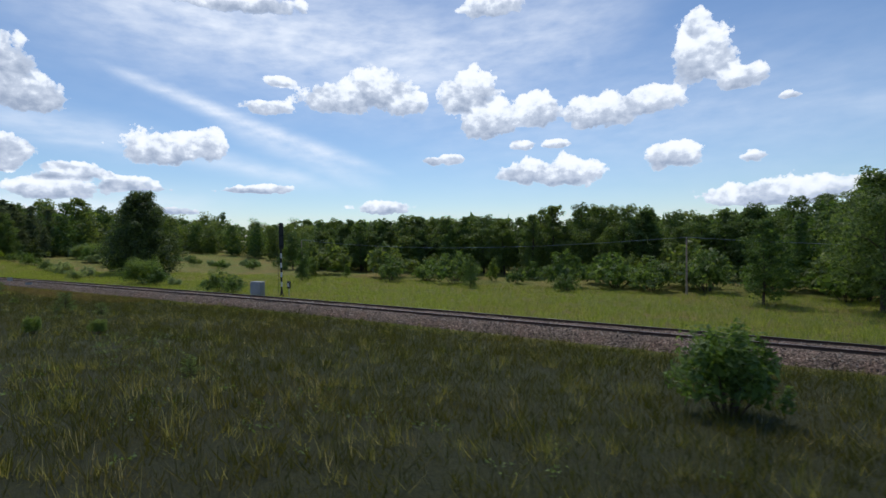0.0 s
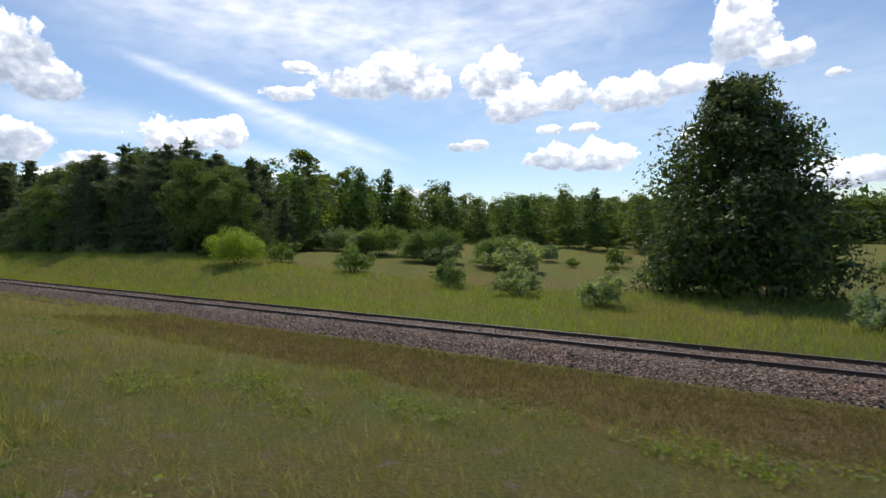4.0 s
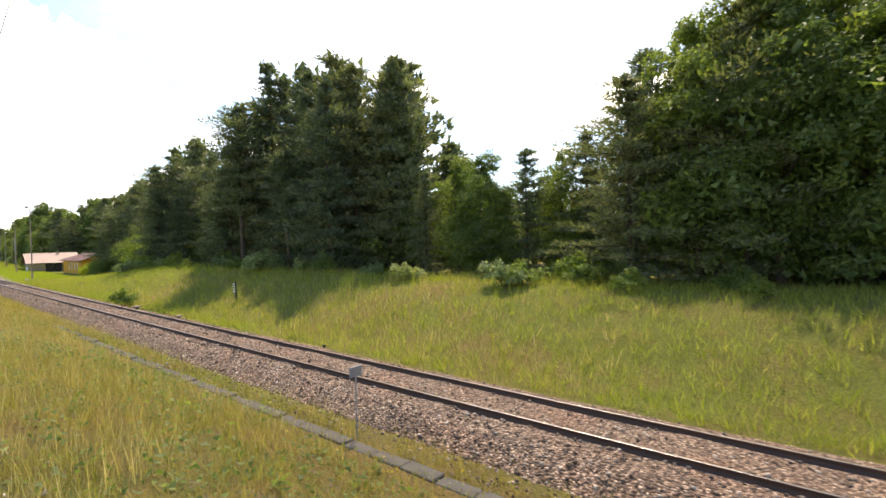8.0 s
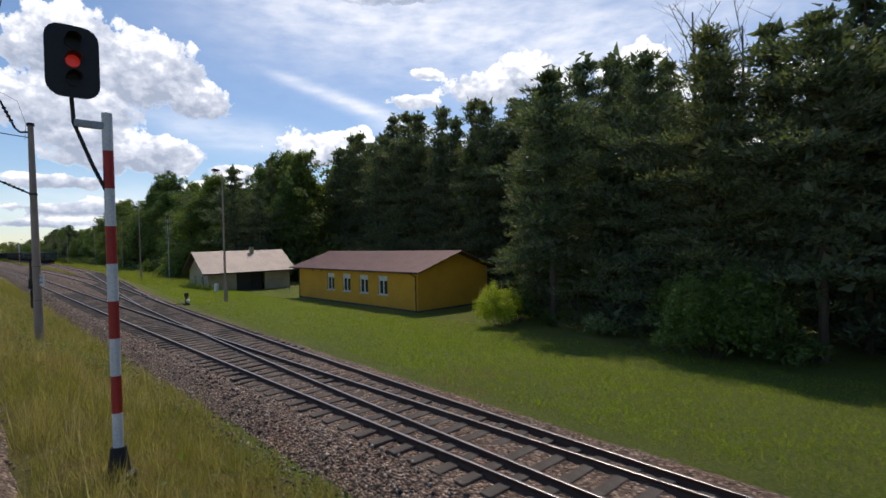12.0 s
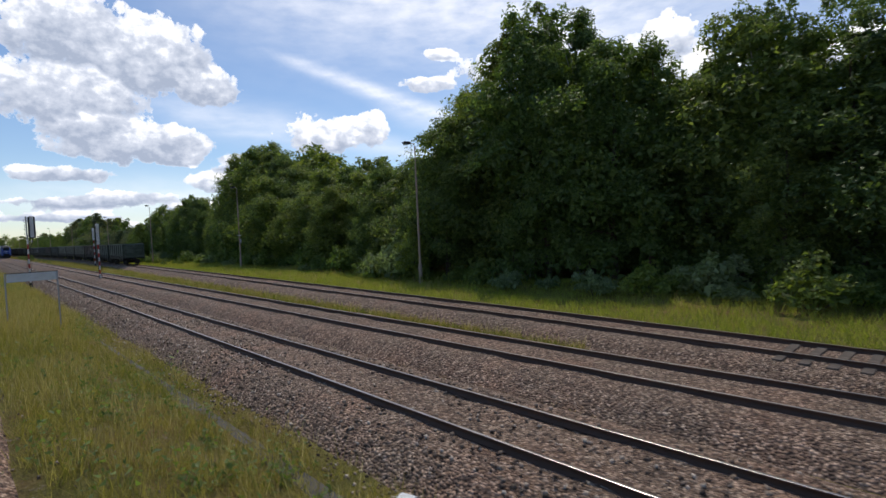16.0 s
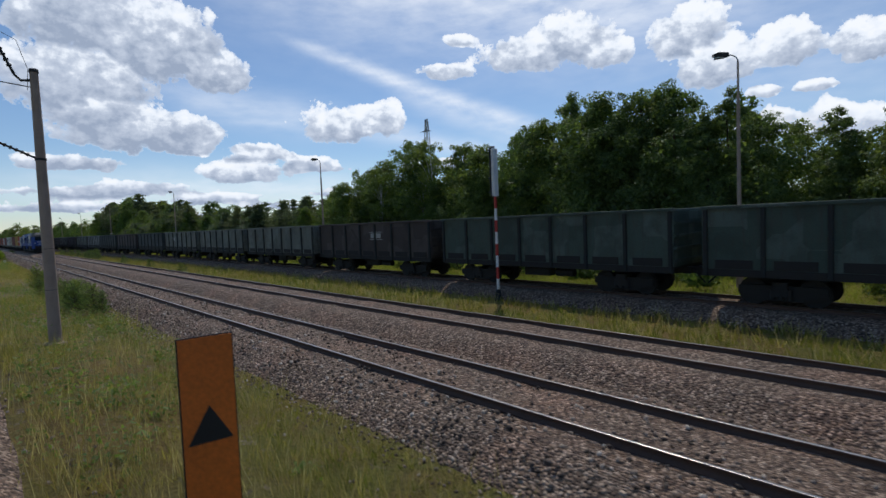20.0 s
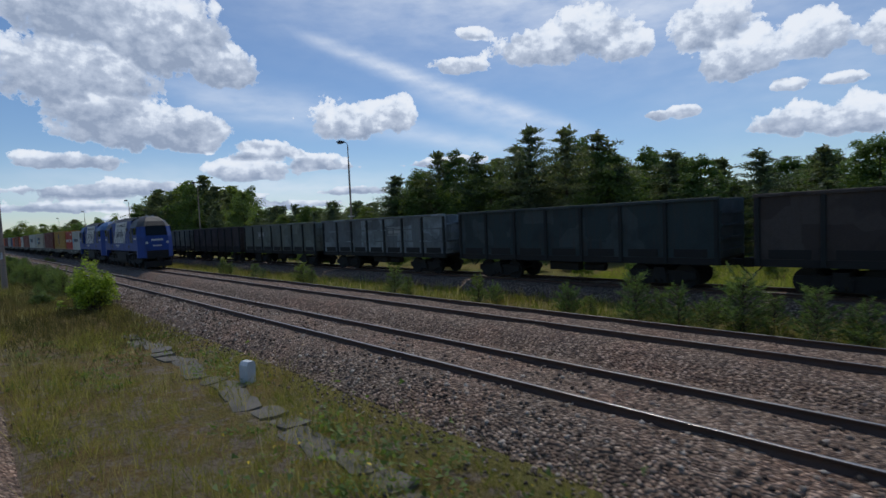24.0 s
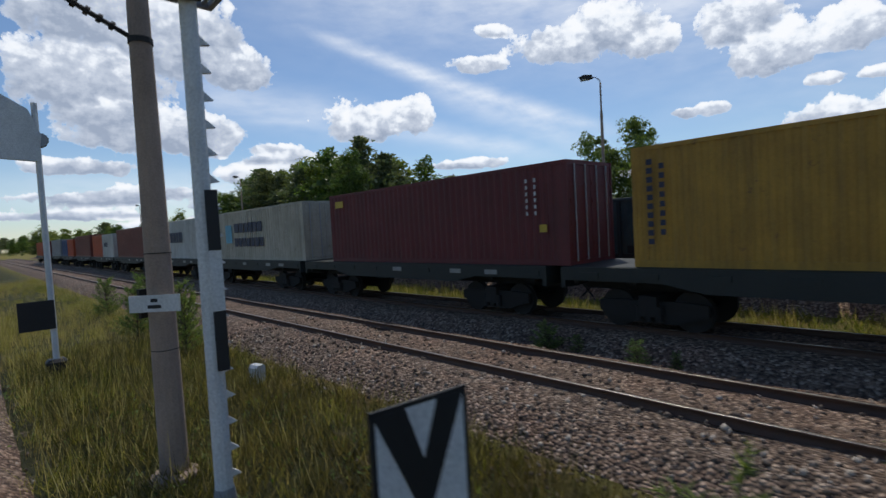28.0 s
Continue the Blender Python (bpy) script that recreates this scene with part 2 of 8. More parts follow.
def grass_material(name, stops, patch, amount, through_light=0.4):
    """Blades that vary one by one, in patches of a metre and in drifts of many metres."""
    m, n, l, b = material(name, 0.8)
    g = n.new("ShaderNodeNewGeometry")
    c = ramp(n, l, g.outputs["Random Per Island"], stops)
    drift, clump = noise_tex(n, l, 0.10, 4, 0.6, "Object"), noise_tex(n, l, 0.75, 4, 0.65)
    c2 = ramp(n, l, g.outputs["Random Per Island"], patch)
    f = mixed(n, l, 0.5, ramp(n, l, drift, [(0.46, (0, 0, 0)), (0.64, (1, 1, 1))]), ramp(n, l, clump, [(0.46, (0, 0, 0)), (0.66, (1, 1, 1))]))
    f = mixed(n, l, 1.0, f, (amount,) * 3, "MULTIPLY")
    c = mixed(n, l, f, c, c2)
    l.new(c, b.inputs["Base Color"])
    tr = n.new("ShaderNodeBsdfTranslucent")
    l.new(mixed(n, l, 1.0, c, (1.2, 1.25, 0.7), "MULTIPLY"), tr.inputs[0])
    mx = n.new("ShaderNodeMixShader")
    mx.inputs[0].default_value = through_light
    l.new(b.outputs[0], mx.inputs[1])
    l.new(tr.outputs[0], mx.inputs[2])
    l.new(mx.outputs[0], n["Material Output"].inputs[0])
    return m


M_GRASS = grass_material("grass_blades", [(0.0, (0.11, 0.155, 0.018)), (0.6, (0.21, 0.25, 0.03)), (1.0, (0.34, 0.34, 0.06))],
                         [(0.0, (0.24, 0.17, 0.035)), (0.6, (0.40, 0.29, 0.07)), (1.0, (0.52, 0.38, 0.13))], 0.8)
M_BANKGRASS = grass_material("bank_grass_blades", [(0.0, (0.18, 0.24, 0.03)), (0.6, (0.33, 0.38, 0.055)), (1.0, (0.50, 0.50, 0.11))],
                             [(0.0, (0.28, 0.23, 0.07)), (0.6, (0.40, 0.34, 0.12)), (1.0, (0.52, 0.45, 0.19))], 0.5, 0.55)
M_HERB = leafy("low_herb_leaves", (0.10, 0.15, 0.02), (0.27, 0.33, 0.05), 0.6, 0.45)
M_LEAF_YELLOW = leafy("yellow_green_leaves", (0.20, 0.26, 0.03), (0.50, 0.56, 0.08), 0.6, 0.5)
# lush grass with cloud shade put into its blade colours
M_LUSH_SHADED = grass_material("lush_shaded_blades", [(0.0, (0.042, 0.055, 0.006)), (0.6, (0.086, 0.09, 0.010)), (1.0, (0.15, 0.13, 0.02))],
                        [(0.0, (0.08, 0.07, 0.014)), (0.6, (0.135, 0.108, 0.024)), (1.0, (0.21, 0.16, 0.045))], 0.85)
# olive grass, its blade colours lowered to stand for cloud shade
M_OLIVE_SHADED = grass_material("olive_shaded_blades", [(0.0, (0.045, 0.055, 0.012)), (0.6, (0.105, 0.10, 0.026)), (1.0, (0.22, 0.175, 0.065))],
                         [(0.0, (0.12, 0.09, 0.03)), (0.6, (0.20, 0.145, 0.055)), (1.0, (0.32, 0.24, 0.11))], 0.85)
M_WITHERED = grass_material("withered_brown_grass", [(0.0, (0.13, 0.085, 0.03)), (0.6, (0.23, 0.155, 0.055)), (1.0, (0.34, 0.25, 0.11))],
                            [(0.0, (0.15, 0.13, 0.03)), (0.6, (0.22, 0.17, 0.06)), (1.0, (0.38, 0.30, 0.16))], 0.8)
M_NEARGRASS = grass_material("trackside_grass_blades", [(0.0, (0.14, 0.155, 0.028)), (0.6, (0.30, 0.27, 0.058)), (1.0, (0.48, 0.40, 0.14))],
                             [(0.0, (0.30, 0.23, 0.07)), (0.6, (0.47, 0.37, 0.13)), (1.0, (0.60, 0.50, 0.22))], 0.85, 0.55)
M_LAWN = grass_material("lawn_blades", [(0.0, (0.20, 0.29, 0.015)), (0.6, (0.32, 0.42, 0.025)), (1.0, (0.46, 0.52, 0.05))],
                        [(0.0, (0.28, 0.28, 0.04)), (0.6, (0.40, 0.38, 0.07)), (1.0, (0.48, 0.44, 0.11))], 0.6, 0.55)
M_STRAW = grass_material("dry_grass_stalks", [(0.0, (0.32, 0.25, 0.10)), (0.6, (0.50, 0.40, 0.19)), (1.0, (0.62, 0.53, 0.31))],
                         [(0.0, (0.30, 0.20, 0.09)), (0.6, (0.46, 0.34, 0.17)), (1.0, (0.60, 0.49, 0.29))], 0.8, 0.55)


# ---- mesh helpers ----
class Build:
    """Collects boxes, tubes and prisms into one mesh."""

    def __init__(self):
        self.v, self.f = [], []

    def add(self, verts, faces):
        k = len(self.v)
        self.v.extend(verts)
        self.f.extend([tuple(i + k for i in f) for f in faces])
        return self

    def box(self, x0, x1, y0, y1, z0, z1, cut=0.0):
        if cut <= 0:
            v = [(x, y, z) for z in (z0, z1) for y in (y0, y1) for x in (x0, x1)]
            return self.add(v, [(0, 2, 3, 1), (4, 5, 7, 6), (0, 1, 5, 4), (2, 6, 7, 3), (0, 4, 6, 2), (1, 3, 7, 5)])
        c = cut
        ring = [(x0 + c, y0), (x1 - c, y0), (x1, y0 + c), (x1, y1 - c), (x1 - c, y1), (x0 + c, y1), (x0, y1 - c), (x0, y0 + c)]
        inner = [(min(max(x, x0 + c), x1 - c), min(max(y, y0 + c), y1 - c)) for x, y in ring]
        rows = [[(x, y, z0) for x, y in ring], [(x, y, z1 - c) for x, y in ring], [(x, y, z1) for x, y in inner]]
        v = [p for r in rows for p in r]
        f = [tuple(range(7, -1, -1)), tuple(range(16, 24))]
        f += [(r * 8 + i, r * 8 + (i + 1) % 8, (r + 1) * 8 + (i + 1) % 8, (r + 1) * 8 + i) for r in range(2) for i in range(8)]
        return self.add(v, f)

    def tube(self, p, q, r0, r1=None, n=8, cap=True):
        p, q = Vector([float(w) for w in p]), Vector([float(w) for w in q])
        r0, r1 = float(r0), float(r0 if r1 is None else r1)
        d = (q - p).normalized()
        a = d.orthogonal().normalized()
        b = d.cross(a)
        v = [tuple(c + r * (math.cos(2 * math.pi * i / n) * a + math.sin(2 * math.pi * i / n) * b)) for c, r in ((p, r0), (q, r1)) for i in range(n)]
        f = [(i, (i + 1) % n, n + (i + 1) % n, n + i) for i in range(n)]
        if cap:
            f += [tuple(range(n - 1, -1, -1)), tuple(range(n, 2 * n))]
        return self.add(v, f)

    def pipe(self, points, r, n=6):
        """A bent tube through points, its rings joined at the bends."""
        pts = [Vector([float(w) for w in p]) for p in points]
        v = []
        for k, c in enumerate(pts):
            d = (pts[min(k + 1, len(pts) - 1)] - pts[max(k - 1, 0)]).normalized()
            a = d.cross(Vector((0.31, 0.87, 0.38)) if abs(d.y) < 0.8 else Vector((0.9, 0.1, 0.42))).normalized()
            b = d.cross(a)
            v += [tuple(c + r * (math.cos(2 * math.pi * i / n) * a + math.sin(2 * math.pi * i / n) * b)) for i in range(n)]
        m = len(pts)
        f = [(k * n + i, k * n + (i + 1) % n, (k + 1) * n + (i + 1) % n, (k + 1) * n + i) for k in range(m - 1) for i in range(n)]
        f += [tuple(range(n - 1, -1, -1)), tuple(range((m - 1) * n, m * n))]
        return self.add(v, f)

    def prism(self, outline, axis, lo, hi):
        """outline in the two other axes, swept along axis from lo to hi."""
        k, n = "xyz".index(axis), len(outline)

        def at(p, w):
            c = list(p)
            c.insert(k, w)
            return tuple(c)
        v = [at(p, lo) for p in outline] + [at(p, hi) for p in outline]
        f = [(i, (i + 1) % n, n + (i + 1) % n, n + i) for i in range(n)] + [tuple(range(n - 1, -1, -1)), tuple(range(n, 2 * n))]
        return self.add(v, f)

    def turned(self, rings, n=12):
        """rings of (x, y, z, r), joined one to the next."""
        v = [(x + r * math.cos(2 * math.pi * i / n), y + r * math.sin(2 * math.pi * i / n), z) for x, y, z, r in rings for i in range(n)]
        f = [(k * n + i, k * n + (i + 1) % n, (k + 1) * n + (i + 1) % n, (k + 1) * n + i) for k in range(len(rings) - 1) for i in range(n)]
        f += [tuple(range(n - 1, -1, -1)), tuple(range((len(rings) - 1) * n, len(rings) * n))]
        return self.add(v, f)

    def mesh(self, name, mat, fix=True):
        me = bpy.data.meshes.new(name)
        me.from_pydata(self.v, [], self.f)
        if fix:
            bm = bmesh.new()
            bm.from_mesh(me)
            bmesh.ops.recalc_face_normals(bm, faces=bm.faces)
            bm.to_mesh(me)
            bm.free()
        me.materials.append(mat)
        return me


def part(name, build, mat, parent, label="", at=None):
    me = build if isinstance(build, bpy.types.Mesh) else build.mesh(name, mat)
    ob = new(name, me)
    ob.parent = parent
    if at is not None:
        ob.matrix_basis = at
    return tagged(ob, label)


def thing(name, label, category, m=None, group="", kind=""):
    ob = new(name)
    ob.empty_display_size = 0.3
    if m is not None:
        ob.matrix_basis = m
    return tagged(ob, label, category, group, kind)


def big_mesh(name, verts, faces, mat, smooth_faces=False):
    """A mesh straight from numpy arrays; faces all with the same number of corners."""
    me = bpy.data.meshes.new(name)
    nv, nf, k = len(verts), len(faces), faces.shape[1]
    me.vertices.add(nv)
    me.vertices.foreach_set("co", np.asarray(verts, np.float32).ravel())
    me.loops.add(nf * k)
    me.loops.foreach_set("vertex_index", np.asarray(faces, np.int32).ravel())
    me.polygons.add(nf)
    me.polygons.foreach_set("loop_start", np.arange(0, nf * k, k, dtype=np.int32))
    me.update(calc_edges=True)
    if smooth_faces:
        me.polygons.foreach_set("use_smooth", np.ones(nf, bool))
    me.materials.append(mat)
    return me


def sheet(name, xs, ys, fz, mat):
    """A grid over xs and over ys(x), at heights fz."""
    gx = np.repeat(xs[:, None], ys.shape[1], 1)
    v = np.stack([gx, ys, fz(gx, ys)], -1).reshape(-1, 3)
    a, b = ys.shape
    i = (np.arange(a - 1)[:, None] * b + np.arange(b - 1)).ravel()
    return big_mesh(name, v, np.stack([i, i + b, i + b + 1, i + 1], 1), mat, True)


# ---- ground ----
gx = np.concatenate([np.linspace(3200, 140, 16)[:-1], np.arange(140, -1000, -2.0), np.linspace(-1000, -3600, 16)])
near = np.concatenate([np.arange(0, 1, 1 / 24.0)])


def ground_rows(x):
    own, far = ride(x) - 1.6, np.maximum(track_c(x), track_a(x)) + 2.6
    behind = own[:, None] + np.array([-2500, -800, -200, -60, -20, -9, -5, -3.0])
    mid = (own + 3.0)[:, None] + near * (far - own - 3.0)[:, None]
    beyond = far[:, None] + np.concatenate([np.arange(0, 24, 0.8), np.arange(24, 100, 5), np.array([110, 140, 180, 240, 320, 450, 700, 1200, 2600.0])])
    return np.concatenate([behind, mid, beyond], 1)


ground_mesh = sheet("ground", gx, ground_rows(gx), ground_z, M_GROUND)


def withered(x, y):
    """A brown, dried-up strip along the ballast of the first meadow, five metres wide."""
    return smooth(-9.0, -6.6, y - track_a(x) + 0.9 * wave(x * 1.5, y)) * smooth(-48, -62, x) * smooth(-142, -126, x)


def dryness(x, y):
    """How parched the turf is: dry beside our own line, fresh on the lawn and the far side."""
    near = smooth(0.5, -1.5, y - track_a(x) + 2.5) * smooth(-11, -5, y - ride(x))
    lawn = smooth(-300, -318, x) * smooth(-396, -384, x) * smooth(70, 50, y) * smooth(-4, 0, y - ride(x))
    side = 0.10 + 0.36 * smooth(-100, -160, x) - 0.08 * smooth(-400, -440, x) + 0.3 * smooth(-530, -560, x) * smooth(-730, -700, x)
    side = side + 0.75 * withered(x, y)
    return near * side + (1 - near) * (0.12 - 0.45 * lawn + 0.2 * smooth(-400, -430, x))


_co = np.zeros(len(ground_mesh.vertices) * 3, np.float32)
ground_mesh.vertices.foreach_get("co", _co)
_co = _co.reshape(-1, 3)
ground_mesh.attributes.new("dry", "FLOAT", "POINT").data.foreach_set("value", dryness(_co[:, 0], _co[:, 1]).astype(np.float32))
_near = smooth(0.5, -1.5, _co[:, 1] - track_a(_co[:, 0]) + 2.5) * smooth(-11, -5, _co[:, 1] - ride(_co[:, 0]))
_worn = _near * (0.02 + 0.12 * smooth(-530, -560, _co[:, 0]) * smooth(-650, -630, _co[:, 0]) + 0.05 * smooth(-130, -150, _co[:, 0]) * smooth(-200, -185, _co[:, 0])) - 0.06 * (1 - _near)
_worn = _worn - 0.12 * _near * smooth(-92, -66, _co[:, 0])
ground_mesh.attributes.new("worn", "FLOAT", "POINT").data.foreach_set("value", _worn.astype(np.float32))
# where the ground colour carries painted cloud shade: both ends of the ride
_cloud_shade = _near * 0.95 * np.maximum(smooth(-92, -66, _co[:, 0]), smooth(-645, -670, _co[:, 0])) * (1 - withered(_co[:, 0], _co[:, 1]))
ground_mesh.attributes.new("cloud_shade", "FLOAT", "POINT").data.foreach_set("value", _cloud_shade.astype(np.float32))
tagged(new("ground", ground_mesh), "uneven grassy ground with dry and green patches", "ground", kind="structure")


# ---- railway tracks ----
def bed(x, centre, z0, half, step=0.5, name="ballast", edge=0.55):
    across = np.array([-half - 0.9, -half - 0.45, -half, -half + 0.35, -0.6, 0, 0.6, half - 0.35, half, half + 0.45, half + 0.9])
    drop = np.array([-0.75, -0.45, -0.16, -0.07, -0.05, -0.06, -0.05, -0.07, -0.16, -0.45, -0.75])
    ys = centre(x)[:, None] + across
    rough = RNG.normal(0, 0.018, ys.shape)
    z = (z0(x) if callable(z0) else np.full(len(x), z0))[:, None] + drop + rough - 0.09
    v = np.stack([np.repeat(x[:, None], len(across), 1), ys, z], -1).reshape(-1, 3)
    a, b = ys.shape
    i = (np.arange(a - 1)[:, None] * b + np.arange(b - 1)).ravel()
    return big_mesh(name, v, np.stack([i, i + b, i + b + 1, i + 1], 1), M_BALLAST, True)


RAIL = [(-0.066, -0.16), (0.066, -0.16), (0.066, -0.145), (0.012, -0.12), (0.012, -0.045), (0.036, -0.03), (0.036, -0.004), (0.03, 0.0),
        (-0.03, 0.0), (-0.036, -0.004), (-0.036, -0.03), (-0.012, -0.045), (-0.012, -0.12), (-0.066, -0.145)]


def rail_mesh(x, y, z):
    """A rail swept along a line; its rubbed head is bright."""
    n = len(RAIL)
    prof = np.array(RAIL)
    v = np.stack([np.repeat(x[:, None], n, 1), y[:, None] + prof[:, 0], z[:, None] + prof[:, 1]], -1).reshape(-1, 3)
    i = np.arange(len(x) - 1)[:, None] * n
    j = np.arange(n)
    f = np.stack([i + j, i + (j + 1) % n, i + n + (j + 1) % n, i + n + j], -1).reshape(-1, 4)
    me = big_mesh("rail", v, f, M_RAIL)
    me.materials.append(M_RAILTOP)
    me.polygons.foreach_set("material_index", np.tile(np.isin(j, (7,)).astype(np.int32), len(x) - 1))
    return me


SLEEPERS = {}


def track(name, label, centre, x0, x1, gauge, z0, timber, half=1.75):
    t = thing(name, label, "railway track", kind="structure")
    xs = np.arange(x0, x1, -3.0)
    zz = z0(xs) if callable(z0) else np.full(len(xs), z0)
    for side in (-1, 1):
        part("rail", rail_mesh(xs, centre(xs) + side * (gauge + 0.072) / 2, zz), None, t, "rusty steel rail with a rubbed bright head")
    part("ballast_bed", bed(np.arange(x0, x1, -1.0), centre, z0, half), None, t, "grey and reddish crushed stone ballast")
    if "m" not in SLEEPERS:
        SLEEPERS["m"] = Build().box(-0.125, 0.125, -1.35, 1.35, -0.2, 0.0, 0.012).mesh("sleeper", M_SLEEPER)
    for a, b in timber:
        for k, x in enumerate(np.arange(a, b, -0.62)):
            y = float(centre(x))
            part("sleeper", SLEEPERS["m"], None, t, at=pose(x, y, (float(z0(x)) if callable(z0) else z0) - 0.115 + 0.004 * (k % 3), 0, 0, 0.6 * ((k * 7) % 5 - 2)))
    return t


track("track_near", "broad-gauge railway track on stone ballast", track_a, 110, -1000, 1.52, 0.0, [(-292, -372)])
track("track_middle", "second broad-gauge track branching off at a turnout", track_b, -302, -1000, 1.52, 0.0, [(-330, -386)])
track("track_far", "third track, partly overgrown, with parked wagons", track_c, -352, -1000, 1.52, 0.0, [(-372, -420)])
track("track_own", "raised track under the passing train", lambda x: ride(x) - 1.62, 110, -900, 1.435, rail_own, [], 1.45)


# ---- sky: clouds on a far sheet ----
def cloud_sheet():
    """Cumulus and streaks on a far dome section: soft cover from ellipses, ragged by noise."""
    R = 2600.0
    az = np.radians(np.linspace(-50, 125, 300))
    el = np.radians(np.linspace(-1.0, 44, 90))
    A, E = np.meshgrid(az, el, indexing="ij")
    v = np.stack([-364 - R * np.sin(A) * np.cos(E), R * np.cos(A) * np.cos(E), R * np.sin(E)], -1).reshape(-1, 3)
    a, b = A.shape
    i = (np.arange(a - 1)[:, None] * b + np.arange(b - 1)).ravel()
    m, n, l, bs = material("clouds", 1.0)
    me = big_mesh("cloud_sheet", v, np.stack([i, i + 1, i + b + 1, i + b], 1), m, True)
    D, S = np.degrees(A), np.degrees(E)
    cover, veil = np.zeros_like(D), np.zeros_like(D)
    heap = np.full_like(D, 0.0)
    for k, (c, e, w, h) in enumerate(CUMULUS_1 + CUMULUS_2 + CUMULUS_3):
        thick = 0.33 if k >= len(CUMULUS_1 + CUMULUS_2) else 0.0
        q = ((D - c) / w) ** 2 + ((S - e) / np.where(S < e, h * 0.75, h)) ** 2
        g = np.exp(-q ** 1.3 * 0.8)
        heap = np.where(g > cover, np.clip((S - e) / h, -1, 1) - thick, heap)
        cover = np.maximum(cover, g)
    for c, e, w, h, turn, k in STREAKS:
        u, s = (D - c), (S - e)
        t = math.radians(turn)
        p, q = u * math.cos(t) + s * math.sin(t), -u * math.sin(t) + s * math.cos(t)
        veil = np.maximum(veil, min(1.0, 1.5 * k) * np.exp(-(p / w) ** 4 - np.abs(q / h) ** 1.6))
    for name, val in (("cover", cover), ("veil", veil), ("heap", heap)):
        at = me.attributes.new(name, "FLOAT", "POINT")
        at.data.foreach_set("value", val.ravel().astype(np.float32))

    def attr(name):
        x = n.new("ShaderNodeAttribute")
        x.attribute_name = name
        return x.outputs["Fac"]

    def calc(op, p, q):
        x = n.new("ShaderNodeMath")
        x.operation = op
        for s, val in ((x.inputs[0], p), (x.inputs[1], q)):
            if isinstance(val, bpy.types.NodeSocket):
                l.new(val, s)
            else:
                s.default_value = val
        return x.outputs[0]
    big = noise_tex(n, l, 0.010, 9, 0.62)
    fine = noise_tex(n, l, 0.006, 7, 0.55, stretch=(1, 1, 3.0))
    dens = calc("ADD", attr("cover"), calc("MULTIPLY", calc("SUBTRACT", big, 0.5), 1.5))
    body = ramp(n, l, dens, [(0.47, (0, 0, 0)), (0.54, (0.8,) * 3), (0.64, (1, 1, 1))])
    thin = calc("MULTIPLY", attr("veil"), ramp(n, l, fine, [(0.25, (0.35,) * 3), (0.75, (1,) * 3)]))
    alpha = n.new("ShaderNodeMath")
    alpha.operation = "MAXIMUM"
    l.new(body, alpha.inputs[0])
    l.new(thin, alpha.inputs[1])
    lump = noise_tex(n, l, 0.019, 4, 0.5, stretch=(1, 1, 1.6))
    lit = calc("ADD", calc("MULTIPLY", attr("heap"), 0.38), calc("ADD", calc("MULTIPLY", big, 0.95), calc("MULTIPLY", lump, 0.65)))
    lit = calc("ADD", lit, -0.36)
    shade = ramp(n, l, lit, [(0.15, (0.36, 0.42, 0.53)), (0.42, (0.60, 0.65, 0.74)), (0.56, (0.90, 0.93, 0.97)), (0.7, (1.0, 1.0, 1.0))])
    col = mixed(n, l, body, (0.95, 0.97, 1.0), shade)
    em, tr, mx = n.new("ShaderNodeEmission"), n.new("ShaderNodeBsdfTransparent"), n.new("ShaderNodeMixShader")
    em.inputs[1].default_value = CLOUD_GLOW
    l.new(col, em.inputs[0])
    l.new(alpha.outputs[0], mx.inputs[0])
    l.new(tr.outputs[0], mx.inputs[1])
    l.new(em.outputs[0], mx.inputs[2])
    l.new(mx.outputs[0], n["Material Output"].inputs[0])
    tagged(new("backdrop_clouds", me), "bright cumulus clouds and thin streaks in a blue sky", "sky", kind="structure")


CLOUD_GLOW = 1.5
# azimuth left of +y, elevation, half width, half height, in degrees
CUMULUS_1 = [(40.6, 16.9, 5.0, 2.4), (35.8, 17.8, 4.5, 3.0), (32.4, 16.2, 2.8, 1.6), (24.8, 16.8, 3.8, 3.1), (22.2, 13.8, 4.8, 2.8), (16.9, 14.3, 3.3, 2.4), (10.0, 13.6, 5.0, 2.2), (4.7, 14.1, 3.4, 1.9), (-0.4, 17.6, 3.2, 3.5), (-3.7, 14.9, 2.9, 1.5), (-0.2, 20.2, 1.6, 2.0), (60.2, 10.4, 5.0, 2.5), (56.2, 11.0, 2.6, 2.2), (47.8, 18.5, 1.8, 0.7), (49.3, 15.6, 3.1, 1.1)]
CUMULUS_2 = [(13.9, 7.3, 4.7, 2.0), (2.7, 8.3, 3.1, 1.7), (14.8, 10.7, 1.8, 0.6), (-4.9, 7.5, 1.5, 0.7), (-7.6, 12.7, 0.9, 0.5), (-7.5, 3.9, 8.6, 1.6), (49.0, 6.3, 2.8, 0.7), (35.7, 3.9, 4.1, 1.2), (27.2, 9.6, 1.7, 0.8), (69.0, 8.1, 2.7, 0.7), (64.1, 6.8, 3.0, 0.8), (70.0, 5.8, 4.8, 1.3), (21.5, 25.9, 4.1, 1.6), (51.2, 26.2, 8.3, 1.3), (18.1, 7.6, 3.9, 1.8), (18.6, 10.8, 1.8, 0.7)]
